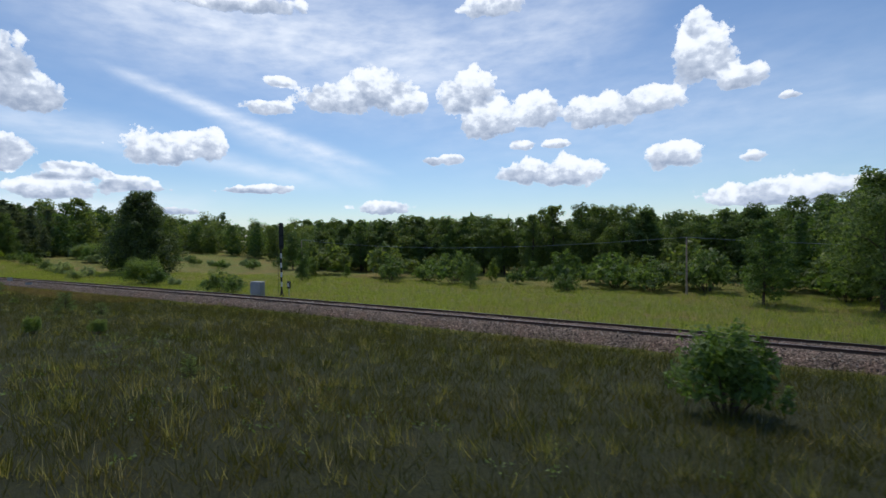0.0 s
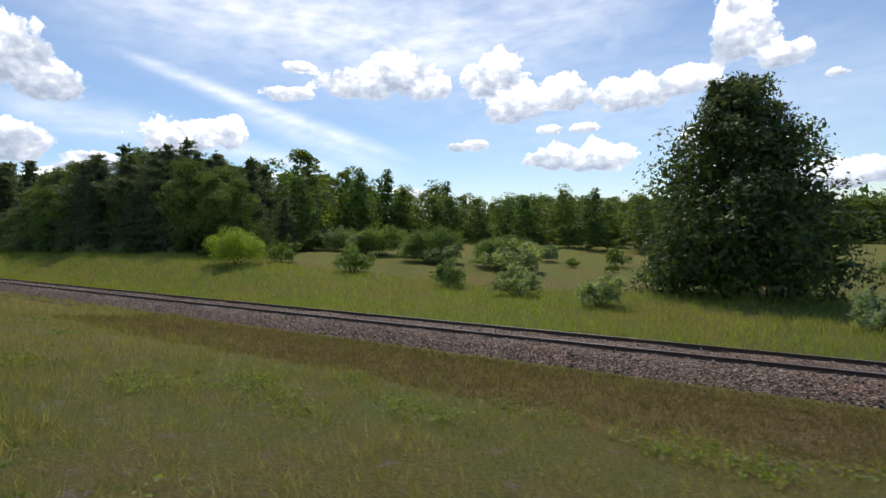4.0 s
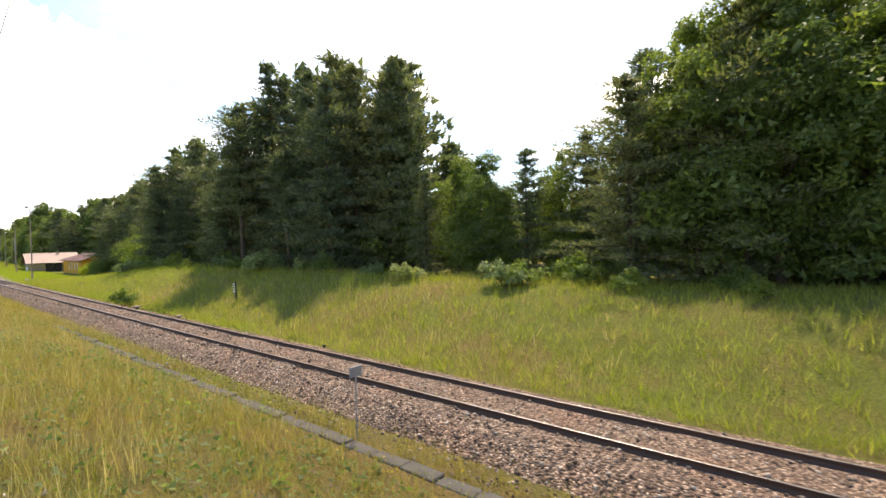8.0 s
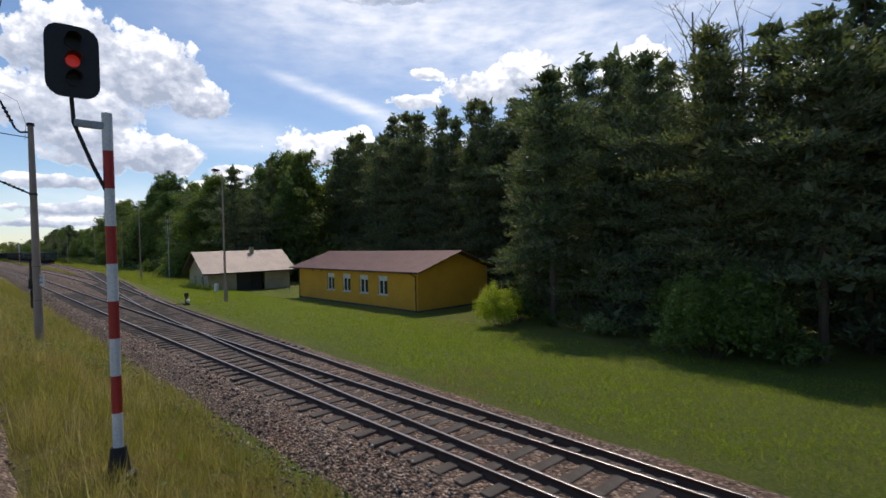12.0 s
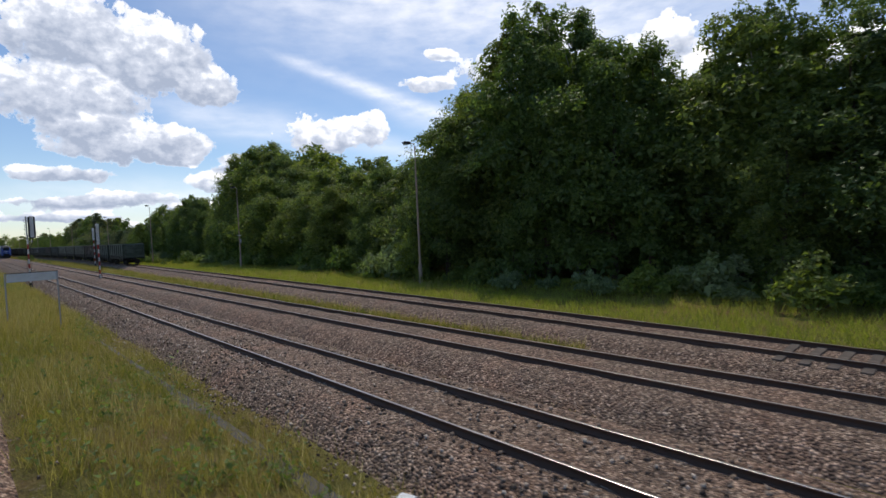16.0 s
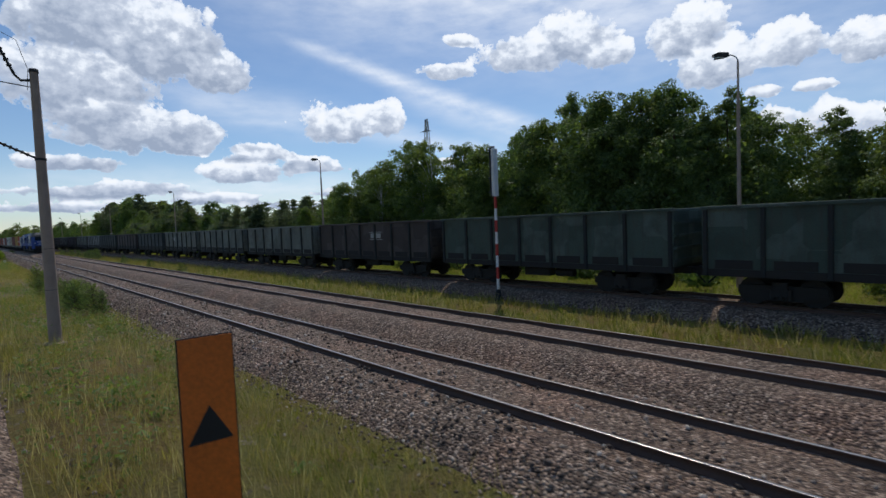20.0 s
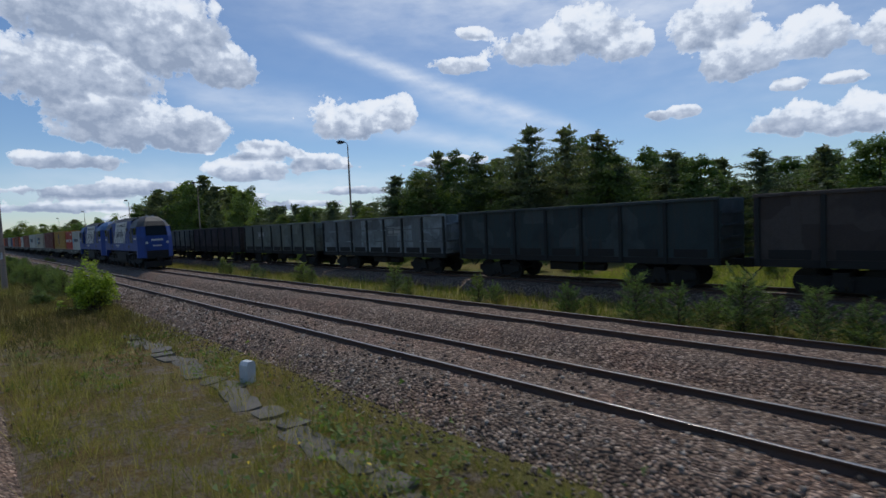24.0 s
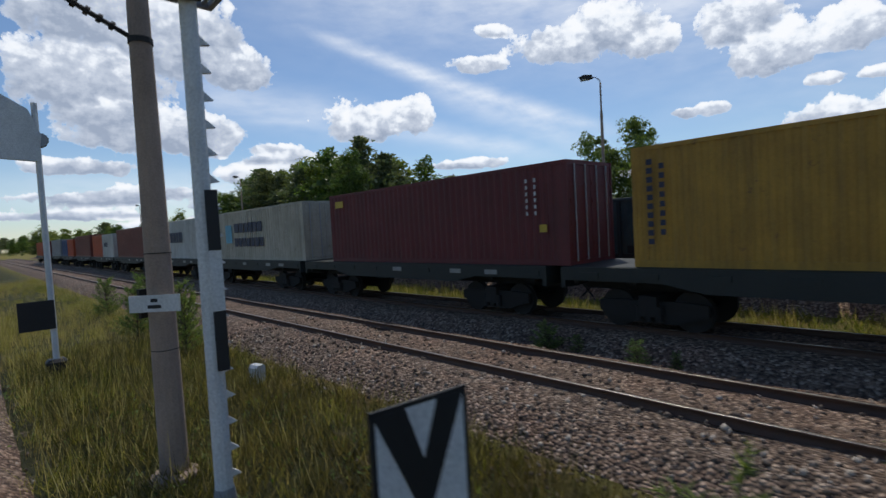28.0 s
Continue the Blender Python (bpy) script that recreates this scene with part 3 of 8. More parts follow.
CUMULUS_3 = [(80.0, 4.2, 5.0, 0.9), (73.0, 3.2, 5.0, 0.7), (85.0, 2.6, 5.0, 0.6), (66.0, 2.4, 5.0, 0.5), (77.0, 1.6, 6.0, 0.5), (60.0, 3.6, 3.5, 0.6), (69.0, 7.2, 3.0, 0.7), (82.7, 18.2, 5.3, 4.4), (76.7, 16.9, 6.1, 4.5), (72.2, 14.8, 3.5, 2.3), (83.0, 13.1, 6.0, 3.9), (78.1, 9.3, 7.0, 2.6), (81.6, 10.6, 4.4, 2.2), (75.4, 8.4, 3.1, 1.5), (84.2, 6.4, 4.2, 0.9), (70.8, 5.4, 3.4, 0.7), (63.9, 6.2, 3.7, 0.6), (50.7, 6.1, 4.1, 0.6), (67.1, 7.5, 2.1, 0.5), (83.3, 3.9, 6.3, 0.7), (29.5, 9.5, 1.6, 0.6), (26.8, 9.7, 1.0, 0.6)]
STREAKS = [(51.4, 13.8, 14.8, 0.75, 19, 1.0), (56.4, 21.4, 18.1, 3.0, 12, 0.3), (46.2, 10.7, 10.0, 1.3, 22, 0.35), (32.1, 22.0, 17.5, 4.0, 30, 0.28), (68.4, 11.9, 9.3, 1.7, 8, 0.35), (67.9, 10.7, 5.9, 0.7, 5, 0.35), (52.4, 9.0, 10.3, 1.0, 12, 0.4), (72.3, 4.1, 16.9, 1.8, 0, 0.45), (-11.8, 11.3, 4.9, 1.9, 10, 0.25), (11.5, 19.6, 1.4, 2.2, -10, 0.35), (45.5, 23.1, 29.4, 5.9, 8, 0.6), (22.0, 21.5, 17.0, 6.0, -12, 0.42), (8.0, 13.0, 26.0, 6.5, 4, 0.22)]

cloud_sheet()


# ---- vegetation ----
def leaf_tris(p, size, rng, out=None, flat=0.5, long=1.5):
    """Small leaf sprays: a ragged triangle at every point p, turned at random or facing outwards."""
    k = len(p)
    nrm = rng.normal(size=(k, 3))
    if out is not None:
        nrm = nrm * (1 - flat) + out * flat * 1.6
    nrm[:, 2] += 0.25
    nrm /= np.linalg.norm(nrm, axis=1, keepdims=True) + 1e-9
    t = np.cross(nrm, rng.normal(size=(k, 3)))
    t /= np.linalg.norm(t, axis=1, keepdims=True) + 1e-9
    s = np.cross(nrm, t)
    w = (size * rng.uniform(0.55, 1.35, k))[:, None]
    j = rng.uniform(-0.25, 0.25, (k, 1))
    q = np.stack([p - t * w * long * 0.5 + s * w * j, p + t * w * long * 0.2 + s * w * 0.5, p + t * w * long * 0.5 - s * w * (0.4 + j)], 1)
    return q.reshape(-1, 3), np.arange(3 * k).reshape(k, 3)


def needle_tris(p, d, length, width, rng):
    """Long thin needles from points p along directions d."""
    d = d / (np.linalg.norm(d, axis=1, keepdims=True) + 1e-9)
    s = np.cross(d, rng.normal(size=d.shape))
    s /= np.linalg.norm(s, axis=1, keepdims=True) + 1e-9
    ln = length * rng.uniform(0.6, 1.2, (len(p), 1))
    q = np.stack([p - s * width * 0.5, p + s * width * 0.5, p + d * ln], 1)
    return q.reshape(-1, 3)


def sphere_dirs(n, rng, down=-0.5):
    d = rng.normal(size=(n, 3))
    d /= np.linalg.norm(d, axis=1, keepdims=True)
    d[:, 2] = np.where(d[:, 2] < down, -d[:, 2], d[:, 2])
    return d


def clumped_crown(rng, lobes, sub, per, size, core=1.0, ratio=0.42):
    """Lobes carry smaller clumps, clumps carry leaves; dense dark twigs fill the inside."""
    pts, outs, cores = [], [], []
    for c, r in lobes:
        c, r = np.array(c), np.array(r)
        if core:
            k = int(core * 3.0 * float(np.mean(r)) ** 2 / size ** 2 / 4) + 6
            p = c + sphere_dirs(k, rng, -0.9) * r * 0.72 * rng.random((k, 1)) ** 0.45
            cores.append(leaf_tris(p, size * 2.0, rng)[0])
        for d in sphere_dirs(sub, rng):
            cc, cr = c + d * r * rng.uniform(0.55, 0.95), r * ratio * rng.uniform(0.7, 1.25)
            e = sphere_dirs(per, rng, -0.7)
            pts.append(cc + e * cr * (0.35 + 0.75 * rng.random((per, 1)) ** 0.7))
            outs.append(0.6 * e + 0.4 * d)
    v, _ = leaf_tris(np.concatenate(pts), size, rng, np.concatenate(outs))
    return np.concatenate([v] + cores) if cores else v


def soup(name, v, mat):
    return big_mesh(name, v, np.arange(len(v)).reshape(-1, 3), mat)


def limbs(h, r, lean, rng, lobes, upto=0.85):
    b = Build()
    seg = [Vector((0, 0, -0.3)), Vector((0.02 * h * lean, 0, h * 0.3)), Vector((0.03 * h * lean, 0.02 * h, h * 0.6)), Vector((0.02 * h, 0.02 * h, h * upto))]
    for k in range(3):
        b.tube(seg[k], seg[k + 1], r * (1 - 0.28 * k), r * (1 - 0.28 * (k + 1)), 7, k == 0)
    for c, _ in lobes:
        z = min(max(c[2] - 0.12 * h, 0.2 * h), h * 0.6)
        s = seg[1].lerp(seg[2], min(max((z / h - 0.3) / 0.3, 0), 1)) if z > 0.3 * h else seg[0].lerp(seg[1], z / (0.3 * h))
        m = s.lerp(Vector(c), 0.5) + Vector((0, 0, 0.03 * h))
        b.tube(s, m, r * 0.3, r * 0.2, 5, False).tube(m, c, r * 0.2, r * 0.05, 5, False)
    return b


KINDS = {}


def make_broadleaf(key, seed, h, width, mat, low=0.22, nlobes=19, sub=8, per=108, size=0.15, peak=0.78, shape=None):
    """Near, middle and far versions of one broadleaf tree."""
    rng = np.random.default_rng(seed)
    lobes = []
    for k in range(nlobes):
        u = (k + 0.5) / nlobes
        z = h * (low + (0.90 - low) * u)
        prof = width * 0.5 * math.sin(math.pi * min(max(0.20 + peak * u, 0), 1)) ** 0.6 * rng.uniform(0.75, 1.15)
        if shape:
            prof = width * 0.5 * float(np.interp(u, *shape)) * rng.uniform(0.9, 1.08)
        a = k * 2.4 + rng.uniform(-0.6, 0.6)
        r = prof * rng.uniform(0.34, 0.52) + 0.035 * h
        rad = max(prof - r * 0.75, 0) * rng.uniform(0.75, 1.1)
        lobes.append(((rad * math.cos(a), rad * math.sin(a), z), (r, r, r * rng.uniform(0.65, 0.9))))
    lobes.append(((width * rng.uniform(-0.1, 0.1), 0, h * 0.9), (width * 0.16, width * 0.16, h * 0.085)))
    for u in (0.25, 0.45, 0.7):
        lobes.append(((0, 0, h * (low + (0.85 - low) * u)), (width * 0.26, width * 0.26, h * 0.11)))
    trunk = limbs(h, 0.016 * h, rng.uniform(-1, 1), rng, lobes[:12]).mesh("trunk", M_BARK)
    for tag, n, s, sz in (("", per, sub, size), ("_mid", int(per * 0.62), sub, size * 1.25), ("_far", int(per * 0.8), 1, size * 2.7)):
        v = clumped_crown(np.random.default_rng(seed + 500), lobes, s, n, sz, 1.0 if tag == "" else 0.5, 0.42 if s > 1 else 1.0)
        KINDS[key + tag] = (trunk, soup("crown", v, mat), h, (v, mat))


def make_pine(key, seed, h, width, low=0.12, nb=92, tuft=30, size=0.31, peak=0.7, gaps=0.08):
    """Uneven branches up the trunk, each with flat needle tufts towards its end; ragged outline."""
    rng = np.random.default_rng(seed)
    b = Build()
    b.tube((0, 0, -0.3), (0.05, 0, h * 0.5), 0.012 * h, 0.009 * h, 7).tube((0.05, 0, h * 0.5), (0, 0.05, h * 0.97), 0.009 * h, 0.002 * h, 6, False)
    cents, rads, aims = [], [], []
    swell = rng.uniform(0.65, 1.3, 9)
    whorls = nb // 6
    for k in range(nb):
        if rng.random() < gaps:
            continue
        u = min(max((k // 6 + 0.5 + rng.uniform(-0.22, 0.22)) / whorls, 0.0), 0.99)
        z = h * (low + (0.97 - low) * u)
        prof = (1 - u) ** peak * (0.7 + 0.3 * min(u / 0.2, 1.0)) * np.interp(u, np.linspace(0, 1, 9), swell)
        ln = width * 0.5 * prof * rng.uniform(0.45, 1.35) + 0.012 * h
        a = k * 1.0472 + (k // 6) * 0.7 + rng.uniform(-0.45, 0.45)
        rise = (-0.10 + 0.50 * u) * ln + rng.uniform(-0.14, 0.14) * ln
        root, end = np.array([0, 0, z]), np.array([ln * math.cos(a), ln * math.sin(a), z + rise])
        b.tube(tuple(root), tuple(root + (end - root) * 0.95), 0.008 * ln + 0.0012 * h, 0.0006 * h, 4, False)
        for q in np.linspace(0.34, 1.0, int(min(max(1.7 * ln + 2, 3), 7))):
            side = np.array([-math.sin(a), math.cos(a), 0.0]) * rng.uniform(-0.34, 0.34) * ln * q
            cents.append(root + (end - root) * q + side + np.array([0, 0, 0.04 * ln]))
            rads.append(min(0.20 + 0.14 * ln, 0.6))
            aims.append((0.7 * math.cos(a), 0.7 * math.sin(a), 0.7))
    cents.append(np.array([0, 0.05, h * 0.97]))
    rads.append(0.2)
    aims.append((0.0, 0.0, 1.0))
    cents, rads, aims = np.array(cents), np.array(rads), np.array(aims)
    trunk = b.mesh("trunk", M_BARK)
    for tag, n, length, thick in (("", tuft, size, 0.34 * size), ("_mid", int(tuft * 0.45), size * 1.5, 0.66 * size), ("_far", 5, size * 2.2, 1.5 * size)):
        r2 = np.random.default_rng(seed + 500)
        off = r2.normal(size=(len(cents) * n, 3)) * np.array([0.62, 0.62, 0.22])
        p = np.repeat(cents, n, 0) + off * np.repeat(rads, n)[:, None]
        v = needle_tris(p, off + 0.9 * np.repeat(aims, n, 0) + 0.35 * r2.normal(size=off.shape), length, thick, r2)
        p = np.concatenate([cents * np.array([q, q, 1.0]) for q in (0.22, 0.5)])
        w, _ = leaf_tris(p + r2.normal(size=p.shape) * 0.018 * h, size * (2.0 if tag else 1.4), r2, None, long=1.6)
        v = np.concatenate([v, w])
        KINDS[key + tag] = (trunk, soup("crown", v, M_NEEDLE), h, (v, M_NEEDLE))


def make_birch(key, seed, h, width):
    rng = np.random.default_rng(seed)
    lobes = []
    for k in range(18):
        u = k / 17
        z = h * (0.25 + 0.68 * u)
        prof = width * 0.5 * (math.sin(math.pi * (0.12 + 0.8 * u)) ** 0.8)
        a = k * 2.4
        lobes.append(((prof * 0.7 * math.cos(a), prof * 0.7 * math.sin(a), z), (prof * 0.42 + 0.3, prof * 0.42 + 0.3, 0.07 * h)))
    trunk = limbs(h, 0.010 * h, rng.uniform(-1, 1), rng, lobes, 0.92).mesh("trunk", M_BIRCHBARK)
    for tag, n, sz in (("", 75, 0.17), ("_mid", 32, 0.26), ("_far", 12, 0.5)):
        v = clumped_crown(np.random.default_rng(seed + 500), lobes, 6, n, sz, 0, 0.5)
        KINDS[key + tag] = (trunk, soup("crown", v, M_LEAF_MID), h, (v, M_LEAF_MID))


def make_bush(key, seed, h, width, mat, sub=5, per=44, size=0.14, nlobes=8, core=0.8):
    rng = np.random.default_rng(seed)
    lobes = []
    for k in range(nlobes):
        a = k * 2.4
        rad = width * 0.5 * math.sqrt((k + 0.2) / nlobes) * 0.78
        top = h * (1 - 0.45 * (rad / (width * 0.5)) ** 1.5) * rng.uniform(0.65, 1.1)
        r = width * rng.uniform(0.18, 0.26)
        lobes.append(((rad * math.cos(a), rad * math.sin(a), top * 0.52), (r, r, top * 0.5)))
    v = clumped_crown(rng, lobes, sub, per, size, core)
    v[:, 2] = np.maximum(v[:, 2], 0.02)
    b = Build()
    for c, _ in lobes:
        b.tube((c[0] * 0.15, c[1] * 0.15, -0.1), (c[0] * 0.8, c[1] * 0.8, c[2]), 0.03, 0.012, 5, False)
    KINDS[key] = (b.mesh("woody_base", M_BARK), soup("foliage", v, mat), h, (v, mat))


def make_sapling(key, seed, h=1.5, width=1.0):
    """Young pine: whorls of rising shoots, each clothed in soft needles, with upright candles at the top."""
    rng = np.random.default_rng(seed)
    b = Build().tube((0, 0, -0.1), (0.01, 0, h * 0.97), 0.022, 0.006, 6)
    shoots = [(np.array([0, 0, h * 0.05]), np.array([0.01, 0, h]))]
    for z, n in ((0.05, 8), (0.13, 8), (0.22, 8), (0.33, 7), (0.45, 7), (0.57, 6), (0.68, 6), (0.79, 5), (0.88, 4)):
        a0 = rng.uniform(0, 6)
        for i in range(n):
            a = a0 + 6.283 * i / n + rng.uniform(-0.3, 0.3)
            ln = width * 0.46 * (1.0 - 0.72 * z) * rng.uniform(0.6, 1.2)
            root = np.array([0, 0, h * z])
            end = root + np.array([math.cos(a) * ln, math.sin(a) * ln, ln * (0.75 + 0.9 * z) * rng.uniform(0.6, 1.4)])
            b.tube(tuple(root), tuple(end), 0.010, 0.004, 4, False)
            shoots.append((root + (end - root) * 0.15, end))
            for q in (0.45, 0.7):
                s = root + (end - root) * q
                w = (end - root) * 0.35 + rng.normal(size=3) * 0.10 * ln
                shoots.append((s, s + w + np.array([0, 0, 0.08 * ln])))
    pts, dirs = [], []
    for p, q in shoots:
        n = max(6, int(np.linalg.norm(q - p) * 55))
        u = rng.random((n, 1))
        d = (q - p) / (np.linalg.norm(q - p) + 1e-9)
        pts.append(p + (q - p) * u)
        dirs.append(d * 0.75 + rng.normal(size=(n, 3)) * 0.5)
    v = needle_tris(np.concatenate(pts), np.concatenate(dirs), 0.12, 0.02, rng)
    KINDS[key] = (b.mesh("trunk", M_BARK), soup("crown", v, M_YOUNGNEEDLE), h, (v, M_YOUNGNEEDLE))


for key, seed, w, mt, low in (("oak_a", 11, 11, M_LEAF, 0.10), ("oak_b", 12, 9.5, M_LEAF, 0.06), ("oak_c", 13, 8.5, M_LEAF_MID, 0.05), ("oak_d", 16, 9.5, M_LEAF_MID, 0.06), ("alder", 14, 7.6, M_LEAF, 0.05)):
    make_broadleaf(key, seed, 15, w, mt, low)
for key, seed, w, low, pk in (("pine_a", 21, 9.6, 0.03, 0.6), ("pine_b", 22, 9.0, 0.24, 0.75), ("pine_c", 23, 9.4, 0.02, 0.5), ("pine_d", 24, 7.8, 0.36, 0.5), ("pine_e", 25, 8.6, 0.03, 0.85)):
    make_pine(key, seed, 16, w, low, peak=pk, gaps=0.22 if low > 0.1 else 0.1)
make_pine("pine_s", 26, 20, 4.0, 0.4, 70, 18, 0.36, 0.5, 0.3)
make_broadleaf("young", 15, 7, 4.8, M_LEAF_LIGHT, 0.04, 13, 6, 60, 0.15)
make_broadleaf("lone", 17, 16, 14.5, M_DARKLEAF, 0.06, 44, 9, 70, 0.22, 0.74, ((0, 0.25, 0.5, 0.75, 0.92, 1), (0.96, 1.0, 0.78, 0.58, 0.42, 0.24)))
make_birch("birch_a", 31, 18, 6.5)
make_birch("birch_b", 32, 18, 5.5)
make_bush("bush_a", 41, 2.6, 3.6, M_LEAF_MID)
make_bush("bush_b", 42, 2.2, 3.4, M_LEAF_LIGHT)
make_bush("bush_c", 43, 2.0, 3.0, M_GREYLEAF)
for key, seed, mt in (("bush_a", 41, M_LEAF_MID), ("bush_b", 42, M_LEAF)):
    keep = KINDS[key]
    make_bush(key, seed, 2.6, 3.8, mt, 4, 34, 0.19)
    KINDS[key + "_far"] = KINDS[key]
    KINDS[key] = keep
make_bush("bush_n", 45, 1.9, 1.9, M_LEAF_LIGHT, 8, 50, 0.075, 10)
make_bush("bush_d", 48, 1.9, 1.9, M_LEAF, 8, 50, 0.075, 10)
make_bush("bush_y", 46, 2.4, 1.9, M_LEAF_YELLOW, 11, 34, 0.085, 11, 0.12)
make_bush("shrub_y", 47, 5.2, 7.0, M_LEAF_YELLOW, 10, 110, 0.12, 14)
make_bush("shrub", 44, 5.2, 7.0, M_LEAF_LIGHT, 10, 120, 0.115, 14)
def make_bare(key, seed, h):
    """Dead tree: forked trunk and bare rising twigs."""
    rng = np.random.default_rng(seed)
    b = Build().tube((0, 0, -0.3), (0.1, 0, h * 0.45), 0.011 * h, 0.008 * h, 7).tube((0.1, 0, h * 0.45), (0, 0.1, h * 0.95), 0.008 * h, 0.002 * h, 6)
    twigs = Build()
    for k in range(15):
        z = h * (0.42 + 0.5 * k / 15)
        a, ln = k * 2.4, h * 0.26 * (1.15 - 0.7 * k / 15) * rng.uniform(0.7, 1.2)
        p = Vector((0.05, 0.05, z))
        q = p + Vector((math.cos(a) * ln * 0.5, math.sin(a) * ln * 0.5, ln * 0.8))
        twigs.tube(p, q, 0.035, 0.016, 5, False)
        for j in range(4):
            s = p.lerp(q, 0.35 + 0.18 * j)
            twigs.tube(s, s + Vector((rng.normal() * 0.25 * ln, rng.normal() * 0.25 * ln, ln * rng.uniform(0.25, 0.5))), 0.014, 0.005, 4, False)
    KINDS[key] = (b.mesh("trunk", M_BARK), twigs.mesh("crown", M_BARK), h, (np.zeros((3, 3)), M_BARK))


make_bare("bare_a", 61, 18)
make_sapling("sapling_a", 51, 1.5, 1.05)
make_sapling("sapling_b", 52, 1.5, 0.85)
make_sapling("sapling_c", 53, 1.3, 1.2)

LABELS = {"oak": ("broadleaf tree with a dense green crown", "tree"), "alder": ("slender broadleaf tree with a dark green crown", "tree"),
          "young": ("young broadleaf tree with light green leaves", "tree"), "pine": ("dark green pine tree at the edge of the wood", "tree"),
          "birch": ("tall birch tree with pale trunk and loose crown", "tree"), "bush": ("leafy green bush in the grass", "bush"), "shrub": ("large light green shrub at the wood edge", "bush"), "lone": ("large lone dark broadleaf tree", "tree"),
          "sapling": ("small young pine in the dry grass", "sapling"), "bare": ("dead grey tree with bare branches above the pines", "tree")}
NAMES = {"oak": "broadleaf_tree", "alder": "broadleaf_tree", "young": "young_tree", "pine": "pine_tree", "birch": "birch_tree", "bush": "bush", "shrub": "shrub", "lone": "broadleaf_tree", "sapling": "pine_sapling", "bare": "dead_tree"}


def plant(key, x, y, h, turn=None, wide=1.0, label="", dz=0.0):
    fam = key.split("_")[0]
    if y - float(ride(x)) > (58 if fam == "pine" else 48) and key + "_mid" in KINDS and fam != "lone":
        key += "_mid"
    trunk, crown, h0, _ = KINDS[key]
    s = h / h0
    turn = (x * 37.7 + y * 17.3) % 360 if turn is None else turn
    t = thing(NAMES[fam], label or LABELS[fam][0], LABELS[fam][1], group=GROUPS.get(fam, "trees"))
    t.matrix_basis = pose(x, y, float(ground_z(x, y)) - 0.05 * s + dz, 0, 0, turn) @ Matrix.Diagonal((s * wide, s * wide, s, 1))
    low = fam in ("bush", "shrub")
    part("woody_base" if low else "trunk", trunk, None, t)
    part("foliage" if low else "crown", crown, None, t)
    return t


GROUPS = {"bush": "bushes", "shrub": "bushes", "sapling": "young pines"}
FAR_TREES = {}


def far_tree(key, x, y, h, turn, wide, deep=False):
    """A tree of the woods' inside and distance, kept for one joined mesh."""
    tag = "_mid" if (key == "young" or y - float(ride(x)) < 50 and not deep) and key + "_mid" in KINDS else "_far"
    v, mat = KINDS[key + tag if key + tag in KINDS else key][3]
    s = h / KINDS[key][2]
    a = math.radians(turn)
    c, d = math.cos(a) * s * wide, math.sin(a) * s * wide
    w = np.stack([x + v[:, 0] * c - v[:, 1] * d, y + v[:, 0] * d + v[:, 1] * c, float(ground_z(x, y)) + v[:, 2] * s], -1)
    FAR_TREES.setdefault(mat, []).append(w)


